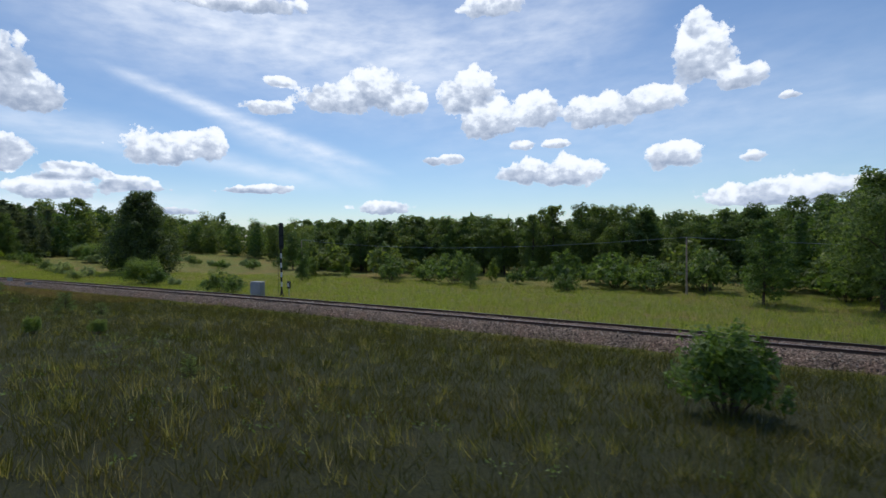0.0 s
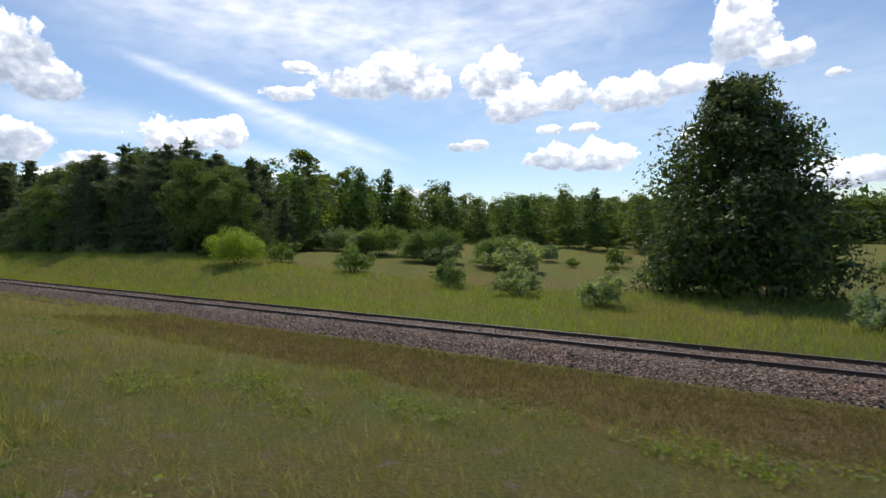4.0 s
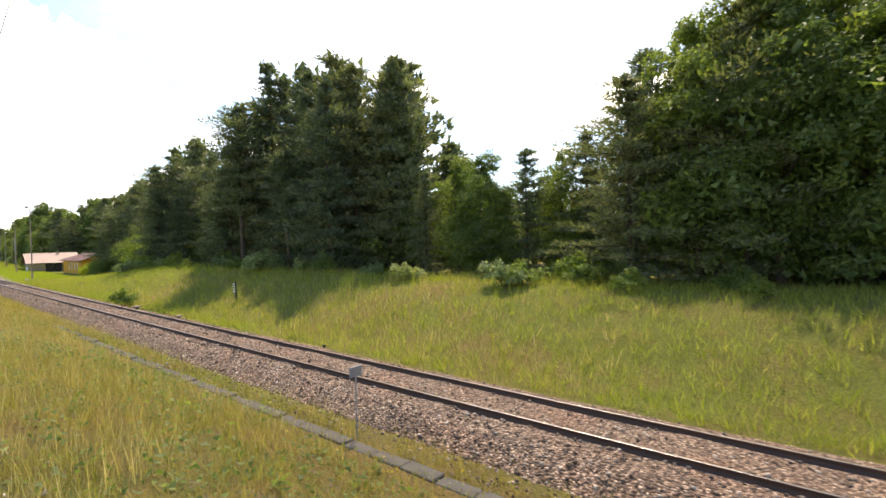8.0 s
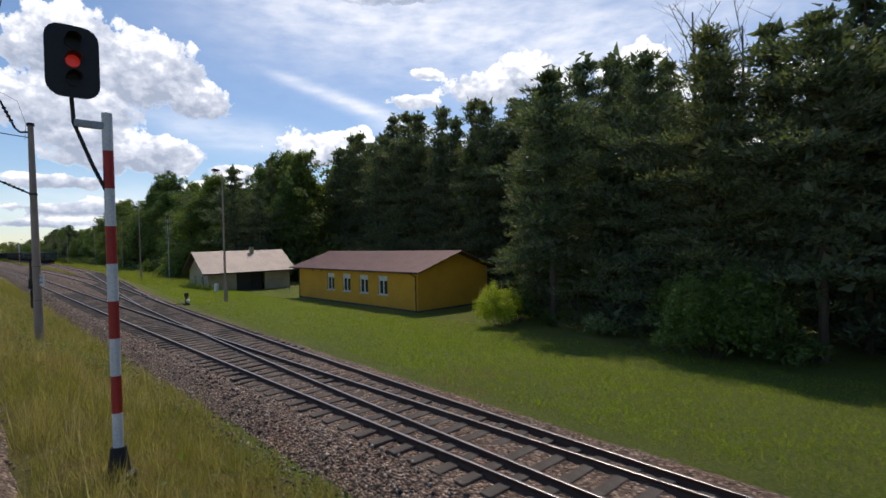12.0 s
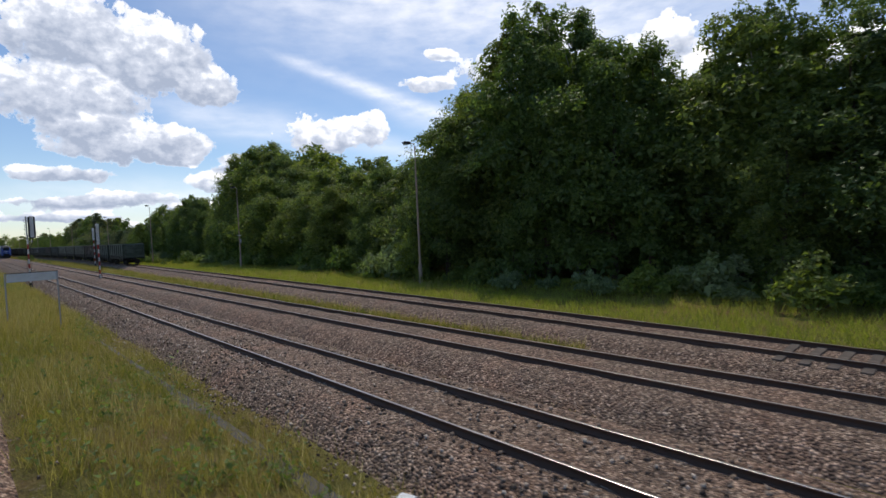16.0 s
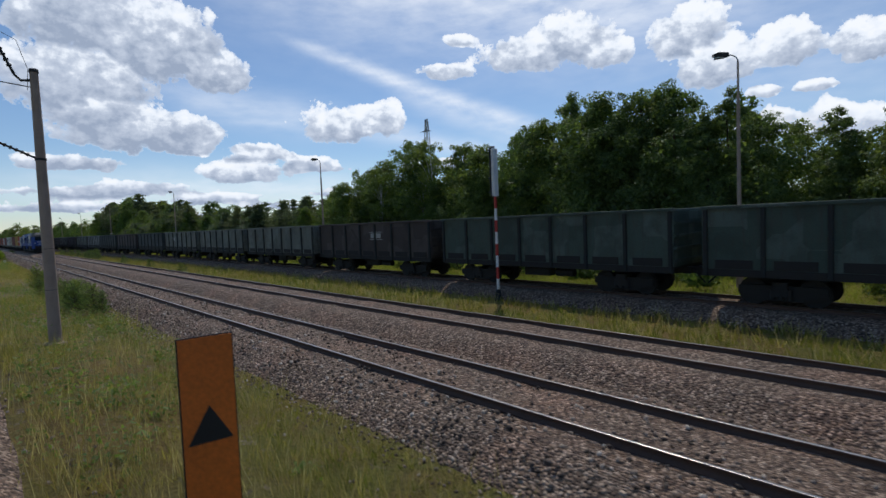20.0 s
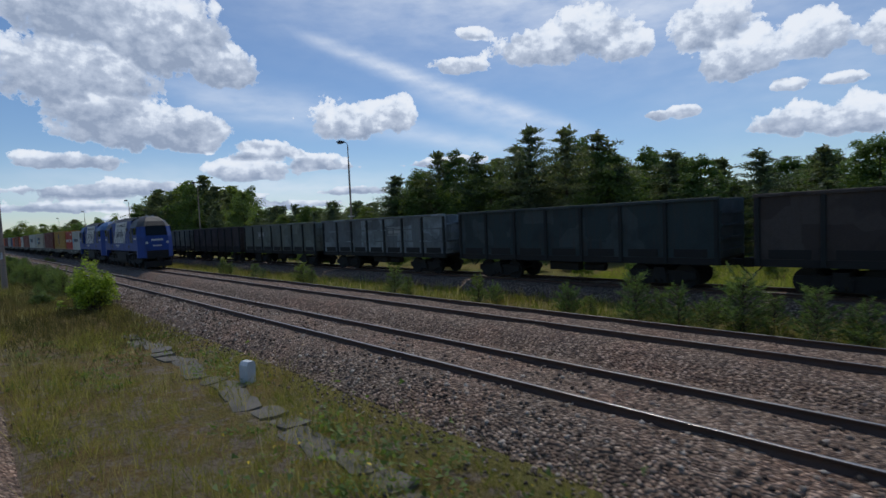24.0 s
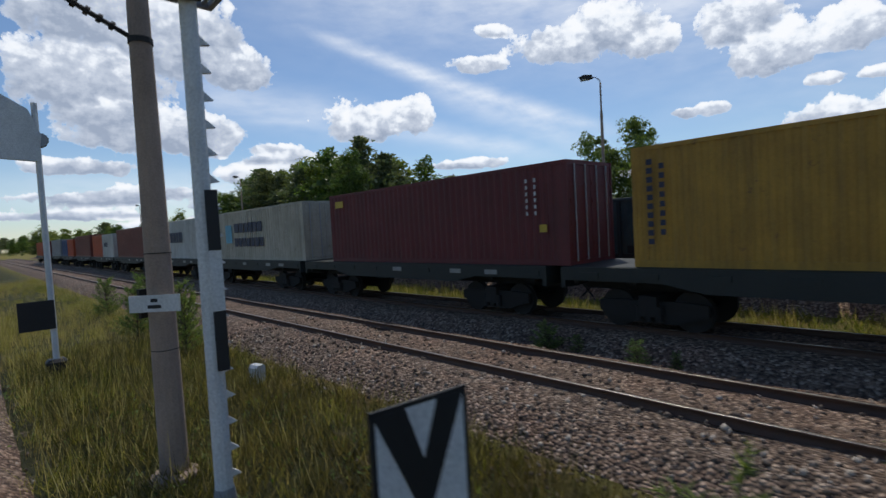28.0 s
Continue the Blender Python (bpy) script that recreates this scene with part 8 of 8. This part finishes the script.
        part("visor", Build().add([(e * (h - 0.29 + d), y, 4.02) for d in (0, 0.06) for y in (-0.8, 0.8)] + [(e * (h - 0.58 + d), y, 4.4) for d in (0.0, 0.06) for y in (-0.6, 0.6)], quad), M_GRILLE, t, "black band over the windscreen")
        part("buffer_beam", Build().box(*sorted((e * (h - 0.5), e * (h + 0.02))), -0.9, 0.9, 0.95, 1.715), M_UNDER, t)
        part("plough", Build().prism([(-1.1, 0.2), (1.1, 0.2), (1.2, 0.75), (-1.2, 0.75)], "x", *sorted((e * (h - 0.1), e * (h + 0.08)))), M_UNDER, t)
        for s in (-1, 1):
            part("nose_skirt", Build().prism([(e * 6.5, s * W), (e * (h - 0.72), s * W), (e * h, s * 0.95), (e * h, s * 0.7), (e * 6.62, s * 1.1)], "z", 1.06, 1.72), M_BLUE, t, "blue corner skirt")
            win = part("side_window", side_box(e * 5.73, e * 6.7, s, W - 0.03, W + 0.012, 3.26, 3.86), M_GLASS, t, "dark cab side window")
            for x0, x1, z0, z1 in ((5.68, 6.75, 3.2, 3.26), (5.68, 6.75, 3.86, 3.9), (5.68, 5.73, 3.26, 3.86), (6.7, 6.75, 3.26, 3.86), (6.2, 6.24, 3.26, 3.86)):
                part("frame", side_box(e * x0, e * x1, s, W - 0.03, W + 0.02, z0, z1), M_GRILLE, win)
            part("louvre_panel", Build().prism([(e * 4.4, 2.47), (e * 5.34, 2.47), (e * 5.31, 3.85), (e * 4.72, 3.85)], "y", min(s * W, s * (W + 0.008)), max(s * W, s * (W + 0.008))), M_GRILLE, t, "black slanted grille panel")
            for k in range(15):
                z = 2.5 + 0.09 * k
                part("louvre", side_box(e * (4.42 + 0.24 * (z - 2.5)), e * 5.3, s, W, W + 0.04, z, z + 0.035), M_LOUVRE, t)
            part("headlamp", Build().tube((e * (h - 0.3), s * 0.86, 2.45), (e * (h + 0.04), s * 0.86, 2.45), 0.12, n=12), M_LAMPGLASS, t)
            part("number_bar", side_box(e * 5.75, e * 6.65, s, W - 0.02, W + 0.006, 2.78, 2.92), M_MARKWHITE, t)
            part("hand_hold", Build().pipe([(e * 5.45, s * W, 2.5), (e * 5.45, s * (W + 0.07), 2.52), (e * 5.45, s * (W + 0.07), 3.75), (e * 5.45, s * W, 3.78)], 0.016, 6), M_RAILPIPE, t)
        part("emblem_bar", Build().box(*sorted((e * (h - 0.01), e * (h + 0.012))), -0.5, 0.5, 2.62, 2.78).box(*sorted((e * (h - 0.01), e * (h + 0.012))), -0.38, 0.38, 2.1, 2.22), M_MARKWHITE, t, "pale marks on the nose")
        coupler(t, e * (h - 0.1), e)
    part("underframe", Build().box(-7.0, 7.0, -1.0, 1.0, 0.95, 1.715), M_UNDER, t)
    part("fuel_tank", Build().prism([(-1.2, 0.45), (1.2, 0.45), (1.4, 0.75), (1.4, 1.6), (-1.4, 1.6), (-1.4, 0.75)], "x", -1.9, 1.9), M_UNDER, t)
    for x in (-3.0, 2.0):
        part("air_tank", Build().tube((x, -1.2, 1.45), (x + 0.95, -1.2, 1.45), 0.2, n=10), M_UNDER, t)
    for c in (-4.4, 4.4):
        b = part("bogie", Build().prism([(c - 2.7, 0.75), (c - 2.2, 0.5), (c + 2.2, 0.5), (c + 2.7, 0.75), (c + 2.6, 1.15), (c - 2.6, 1.15)], "y", -1.2, -1.05).prism([(c - 2.7, 0.75), (c - 2.2, 0.5), (c + 2.2, 0.5), (c + 2.7, 0.75), (c + 2.6, 1.15), (c - 2.6, 1.15)], "y", 1.05, 1.2).box(c - 0.4, c + 0.4, -1.1, 1.1, 0.5, 1.3), M_UNDER, t)
        for k in (-1.85, 0, 1.85):
            part("wheelset", WHEEL_MESH, None, b, at=pose(c + k, 0, 0.475))
            for y in (-1.2, 1.2):
                part("axle_box", Build().tube((c + k, y - 0.08, 0.5), (c + k, y + 0.08, 0.5), 0.17, n=8), M_UNDER, b)
                for q in (-0.4, 0.4):
                    part("spring", Build().turned([(c + k + q, y, 0.9, 0.1), (c + k + q, y, 1.4, 0.1)], 8), M_UNDER, b)
        part("sand_box", Build().box(c - 3.05, c - 2.7, -1.25, 1.25, 0.95, 1.6, 0.03), M_UNDER, t)
    return t


locomotive(on_track(track_b, -683.4), "blue and white diesel locomotive heading the container train", M_LROOF)
# its cab roofs take the painted sky glare
locomotive(on_track(track_b, -699.55), "second blue and white diesel locomotive coupled behind", M_ROOFGLARE)

# far lattice pylon
M_LATT = M_GREYMETAL
t = thing("lattice_pylon", "distant grey steel lattice pylon above the trees", "pylon", pose(-606.1, 79.5, float(ground_z(-606.1, 79.5)) - 1.5, 0, 0, 20))
for k in range(8):
    z0, z1, w0, w1 = 3.6 * k, 3.6 * (k + 1), 1.5 - 0.16 * k, 1.5 - 0.16 * (k + 1)
    b = Build()
    for sx, sy in ((-1, -1), (1, -1), (1, 1), (-1, 1)):
        b.tube((sx * w0, sy * w0, z0), (sx * w1, sy * w1, z1), 0.09, n=4)
    b.tube((-w0, -w0, z0), (w1, -w1, z1), 0.05, n=4).tube((w0, -w0, z0), (-w1, -w1, z1), 0.05, n=4).tube((w0, -w0, z0), (w1, w1, z1), 0.05, n=4).tube((-w0, w0, z0), (-w1, -w1, z1), 0.05, n=4)
    part("lattice_section", b, M_LATT, t)
for zz in (19, 22.5, 26):
    part("cross_arm", Build().prism([(-1.7, zz), (1.2, zz), (0, zz + 0.5)], "y", -0.08, 0.08), M_LATT, t)


# ---- grass and weeds ----
def blades(name, label, mat, x, y, h, w, per, seed, spread=0.10, droop=0.35):
    """Tufts at x, y: each a few bent-over narrow triangles."""
    rng = np.random.default_rng(seed)
    n = len(x)
    z = ground_z(x, y) - 0.02
    X, Y, Z = (np.repeat(q, per) for q in (x, y, z))
    H, W = np.repeat(h, per) * rng.uniform(0.6, 1.25, n * per), w * rng.uniform(0.7, 1.4, n * per)
    X, Y = X + rng.normal(0, spread, n * per), Y + rng.normal(0, spread, n * per)
    a, t = rng.uniform(0, 2 * math.pi, n * per), rng.uniform(0, 2 * math.pi, n * per)
    lean = H * rng.uniform(0.05, droop * 2, n * per)
    dx, dy = np.cos(a) * W / 2, np.sin(a) * W / 2
    tip = np.stack([X + np.cos(t) * lean, Y + np.sin(t) * lean, Z + H], -1)
    v = np.stack([np.stack([X - dx, Y - dy, Z], -1), np.stack([X + dx, Y + dy, Z], -1), tip], 1).reshape(-1, 3)
    tagged(new(name, big_mesh(name, v, np.arange(len(v)).reshape(-1, 3), mat)), label, "grass", kind="stuff")


def clumped(n, x0, x1, seed, thr=0.35):
    """Random stations along the line and a patchiness value for each."""
    rng = np.random.default_rng(seed)
    return rng.uniform(x0, x1, n), rng.random(n), rng.random(n)


def near_strip(n, seed, power=1.0):
    """Random places between our own line and the next one, off the row of edging slabs."""
    x, u, r = clumped(n, -800, 30, seed)
    lo, hi = ride(x) + 0.62, track_a(x) - 2.55
    y = lo + (hi - lo) * u ** power
    off = y - slab_line(x)
    free = (x > -145) | (x < -245) | (off < -0.7) | (off > 0.35)
    return x[free], y[free], r[free]


x, y, r = near_strip(85000, 201, 1.3)
patch = wave(x * 0.8, y * 1.4)
dry = smooth(-120, -170, x) * smooth(-560, -460, x)
tall = (0.24 + 0.16 * r) + 0.20 * np.clip(patch, -0.7, 1.0) + 0.06 * dry
# brighter grass is thinned where cloud shade is painted into the ground
cloud_shade = np.maximum(smooth(-92, -62, x), smooth(-640, -668, x))
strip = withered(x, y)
keep = (np.random.default_rng(299).random(len(x)) > np.maximum(np.maximum(0.9 * cloud_shade, 0.96 * strip), 0.4 * smooth(-380, -420, x))) & (r > 0.9 * np.clip(-patch - 0.25, 0, 1)) & ((x > -535) | (x < -695) | (wave(x * 0.6 + 2, y * 0.8) > -0.1))
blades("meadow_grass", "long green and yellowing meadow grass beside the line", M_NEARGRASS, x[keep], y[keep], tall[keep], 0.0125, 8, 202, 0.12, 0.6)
x, y, r = near_strip(60000, 203, 1.3)
dry = 0.10 + 0.90 * smooth(-110, -165, x) * smooth(-590, -470, x) + 0.5 * smooth(-690, -715, x)
keep = (r < dry) & (wave(x * 1.3 + 5, y * 1.1) > -0.25)
blades("dry_stalks", "dry straw-coloured grass stalks with seed heads", M_STRAW, x[keep], y[keep], 0.40 + 0.35 * r[keep], 0.013, 4, 204, 0.12, 0.25)
x, u, r = clumped(34000, -136, -50, 261)
y = track_a(x) - 2.7 - 5.6 * u ** 1.15
blades("dry_turf", "short brown withered turf along the ballast", M_WITHERED, x, y, 0.07 + 0.14 * r, 0.024, 4, 262, 0.12, 0.8)
# weeds along the foot of the ballast
x, u, r = clumped(9000, -800, 30, 205)
y = track_a(x) - 2.75 - 1.3 * u
blades("ballast_weeds", "low weeds creeping into the ballast edge", M_GRASS, x, y, 0.10 + 0.15 * r, 0.03, 4, 206)
# bank, verge and meadow on the far side
x, u, r = clumped(105000, -640, 30, 207)
far = np.maximum(track_c(x), track_a(x)) + 2.7
lawn = smooth(-300, -318, x) * smooth(-392, -380, x)
y = far + 0.3 + (13 + 12 * smooth(-130, -90, x)) * u ** 1.2
keep = r > 0.85 * lawn
h = (0.30 + 0.25 * r) * (1 - 0.75 * lawn) + 0.12 * np.clip(wave(x, y), 0, 1)
blades("bank_grass", "rank green grass on the bank and the verge", M_BANKGRASS, x[keep], y[keep], h[keep], 0.026, 4, 208, 0.14, 0.5)
x, u, r = clumped(9000, -520, -140, 209)
far = np.maximum(track_c(x), track_a(x)) + 2.7
y = far + 1 + 11 * u
keep = (wave(x, y * 0.7) > 0.1) & ((x > -300) | (x < -400))
blades("bank_stalks", "pale seeding grass along the top of the bank", M_STRAW, x[keep], y[keep], 0.45 + 0.3 * r[keep], 0.025, 4, 210)
# strip between the second and the third track
x, u, r = clumped(15000, -800, -425, 211)
lo, hi = track_b(x) + 2.4, track_c(x) - 2.2
keep = hi > lo
y = lo + (hi - lo) * u
blades("yard_grass", "thin yellowish grass between the yard tracks", M_GRASS, x[keep], y[keep], 0.15 + 0.25 * r[keep], 0.04, 4, 212)
keep = keep & (r > 0.6)
blades("yard_stalks", "dry stalks between the yard tracks", M_STRAW, x[keep], y[keep], 0.3 + 0.3 * r[keep], 0.025, 3, 213)
# yellow flowers
M_FLOWER = plain("yellow_petals", (0.75, 0.52, 0.02))
rng = np.random.default_rng(214)
x = np.concatenate([rng.normal(c, 2.2, 90) for c in (-158, -181, -208, -214, -330, -345, -628)])
y = np.concatenate([rng.normal(ride(c) + o, 0.8, 90) for c, o in ((-158, 7.5), (-181, 7.0), (-208, 5.5), (-214, 7.0), (-330, 3.0), (-345, 3.5), (-628, 3.6))])
z = ground_z(x, y) + rng.uniform(0.15, 0.4, len(x))
v, f = leaf_tris(np.stack([x, y, z], -1), 0.05, rng)
tagged(new("yellow_flowers", big_mesh("yellow_flowers", v, f, M_FLOWER)), "scattered small yellow flowers in the grass", "flowers", kind="stuff")

# loose stones along the foot of the ballast and under our own line
def loose_stones(name, label, x, y, z, seed, most=0.055):
    rng = np.random.default_rng(seed)
    k = len(x)
    axes = rng.normal(size=(k, 3, 3))
    axes[:, 1] -= axes[:, 0] * (np.sum(axes[:, 0] * axes[:, 1], 1) / np.sum(axes[:, 0] ** 2, 1))[:, None]
    axes[:, 2] = np.cross(axes[:, 0], axes[:, 1])
    axes /= np.linalg.norm(axes, axis=2, keepdims=True)
    axes *= rng.uniform(0.02, most, (k, 3, 1))
    c = np.stack([x, y, z], -1)[:, None, :]
    corners = np.concatenate([c + axes, c - axes], 1)
    order = np.array([[0, 1, 2], [1, 3, 2], [3, 4, 2], [4, 0, 2], [1, 0, 5], [3, 1, 5], [4, 3, 5], [0, 4, 5]])
    f = (np.arange(k)[:, None, None] * 6 + order[None]).reshape(-1, 3)
    tagged(new(name, big_mesh(name, corners.reshape(-1, 3), f, M_STONE)), label, "gravel", kind="stuff")


M_STONE, _n, _l, _b = material("loose_ballast_stone", 0.9)
_g = _n.new("ShaderNodeNewGeometry")
_l.new(ramp(_n, _l, _g.outputs["Random Per Island"], [(0.0, (0.065, 0.046, 0.034)), (0.5, (0.22, 0.16, 0.115)), (0.8, (0.35, 0.27, 0.20)), (1.0, (0.62, 0.53, 0.43))]), _b.inputs["Base Color"])
rng = np.random.default_rng(251)
x = np.concatenate([rng.uniform(-745, -290, 15000), rng.uniform(-250, -130, 2500)])
y = track_a(x) - 2.2 - np.abs(rng.normal(size=len(x))) * 0.55
zb = np.maximum(ground_z(x, y), -0.09 - 0.16 - 0.66 * np.clip((track_a(x) - 1.75 - y) / 0.9, 0, 1)) + 0.015
loose_stones("loose_stones", "loose brown ballast stones along the track edge", x, y, zb, 252)
x = rng.uniform(-745, 20, 52000)
o = np.where(rng.random(len(x)) < 0.62, -rng.uniform(0.86, 2.55, len(x)), rng.uniform(-0.7, 1.5, len(x)))
o = np.where(np.abs(o - 0.796) < 0.11, 1.2, o)
zb = -0.09 + np.interp(o, (-2.65, -2.2, -1.75, -1.4, -0.6, 0.0, 0.6, 1.4, 1.75), (-0.75, -0.45, -0.16, -0.07, -0.05, -0.06, -0.05, -0.07, -0.16))
keep = (x > -292) | (x < -372) | (o < -1.3)
loose_stones("ballast_stones", "coarse grey and brown crushed stones of the track bed", x[keep], (track_a(x) + o)[keep], zb[keep] + 0.012, 254, 0.072)
x = rng.uniform(-745, 10, 4500)
y = ride(x) + 0.15 + np.abs(rng.normal(size=len(x))) * 0.6
loose_stones("loose_stones", "scattered ballast stones beside our own line", x, y, ground_z(x, y) + 0.02, 253)
# tussocks
x, y, r = near_strip(6500, 241, 1.5)
keep = wave(x * 0.5 + 1, y * 0.7 + 4) > -0.2
blades("grass_tussocks", "dense tussocks of long grass with yellow tips", M_NEARGRASS, x[keep], y[keep], 0.28 + 0.34 * r[keep], 0.012, 24, 242, 0.13, 0.5)
# short lawn by the houses
x, u, r = clumped(60000, -396, -300, 221)
far = np.maximum(track_c(x), track_a(x)) + 2.7
y = far + 0.6 + 13 * u
keep = (x > -341) | (x < -383) | (y < 32)
blades("lawn_grass", "short bright green lawn beside the houses", M_LAWN, x[keep], y[keep], 0.06 + 0.10 * r[keep] + 0.05 * np.clip(wave(x[keep] * 2, y[keep] * 2), -0.5, 1), 0.022, 3, 222, 0.12, 0.5)
# weeds and thin grass in the ballast between the tracks
x, u, r = clumped(22000, -800, -395, 223)
lo, hi = track_a(x) + 1.3, track_b(x) - 1.3
y = lo + (hi - lo) * u
keep = (hi > lo) & (wave(x * 0.7 + 3, y * 0.9) > 0.25)
blades("ballast_grass", "thin dry grass growing through the ballast", M_STRAW, x[keep], y[keep], 0.05 + 0.10 * r[keep], 0.02, 3, 224, 0.10, 0.6)


def herbs(name, label, mat, n, x0, x1, d0, d1, seed, size, per, gate, rise=0.35):
    """Low leafy weeds hugging the ground in clumps."""
    rng = np.random.default_rng(seed)
    x = rng.uniform(x0, x1, n)
    y = ride(x) + d0 + (d1 - d0) * rng.random(n)
    y = np.maximum(y + rng.normal(size=n) * 0.12 * (d1 - d0), ride(x) + 0.65)
    keep = (wave(x * 1.1 + 9, y * 1.3) > gate) & (y < track_a(x) - 3.2) & (withered(x, y) < 0.6)
    x, y = x[keep], y[keep]
    k = len(x)
    r = np.repeat(rng.uniform(0.08, 0.24, k), per)
    p = np.stack([np.repeat(x, per) + rng.normal(size=k * per) * r, np.repeat(y, per) + rng.normal(size=k * per) * r, np.zeros(k * per)], -1)
    p[:, 2] = ground_z(p[:, 0], p[:, 1]) + np.abs(rng.normal(size=k * per)) * rise * r + 0.02
    v, f = leaf_tris(p, size, rng, np.tile(np.array([0, 0, 1.0]), (k * per, 1)), 0.45)
    tagged(new(name, big_mesh(name, v, f, mat)), label, "weeds", kind="stuff")


herbs("low_weeds", "low leafy yellow-green weeds on bare ground", M_LEAF_LIGHT, 3600, -745, -520, 0.9, 6.5, 231, 0.06, 16, -0.15)
herbs("low_weeds", "lush low leafy weeds in the meadow strip", M_LEAF, 1200, -70, -20, 0.8, 11.0, 233, 0.06, 12, 0.1)
herbs("low_weeds", "carpet of bright green low leafy weeds", M_HERB, 8500, -128, -64, 0.7, 13.0, 234, 0.07, 12, -0.12, 0.8)
# lush grass at the start, coloured dark to imitate cloud shadow
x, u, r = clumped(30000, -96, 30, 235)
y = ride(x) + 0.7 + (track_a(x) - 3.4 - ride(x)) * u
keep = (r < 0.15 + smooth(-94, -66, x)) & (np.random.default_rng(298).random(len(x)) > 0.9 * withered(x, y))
blades("lush_grass", "lush grass in the meadow strip, darkened in colour for cloud shade", M_LUSH_SHADED, x[keep], y[keep], 0.18 + 0.22 * r[keep] + 0.14 * np.clip(wave(x[keep] * 0.7, y[keep]), -0.6, 1), 0.024, 6, 236, 0.13, 0.6)
# olive grass of the last stretch, darkened in colour in place of cloud shadow
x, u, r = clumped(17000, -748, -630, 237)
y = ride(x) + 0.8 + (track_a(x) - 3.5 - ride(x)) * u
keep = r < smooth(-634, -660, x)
blades("lush_grass", "olive grass among the young pines, darkened in colour for cloud shade", M_OLIVE_SHADED, x[keep], y[keep], 0.18 + 0.25 * r[keep] + 0.12 * np.clip(wave(x[keep] * 0.7, y[keep]), -0.6, 1), 0.024, 6, 238, 0.13, 0.6)
herbs("low_weeds", "low leafy weeds among the meadow grass", M_LEAF_LIGHT, 3200, -520, 10, 0.9, 9.0, 232, 0.06, 14, 0.1)
herbs("low_weeds", "scattered green low leafy weeds", M_HERB, 1500, -64, -46, 0.7, 7.0, 235, 0.07, 12, 0.0, 0.7)
herbs("tall_weeds", "leafy weeds standing among the dry grass", M_LEAF_LIGHT, 4200, -640, -130, 0.9, 5.5, 271, 0.075, 26, 0.05, 1.9)
x, y, r = near_strip(9000, 272, 1.5)
keep = (x < -135) & (wave(x * 1.7 + 3, y * 1.5 + 1) > 0.0)
blades("seed_stalks", "tall pale seeding stalks among the grass", M_STRAW, x[keep], y[keep], 0.55 + 0.45 * r[keep], 0.011, 4, 273, 0.14, 0.2)
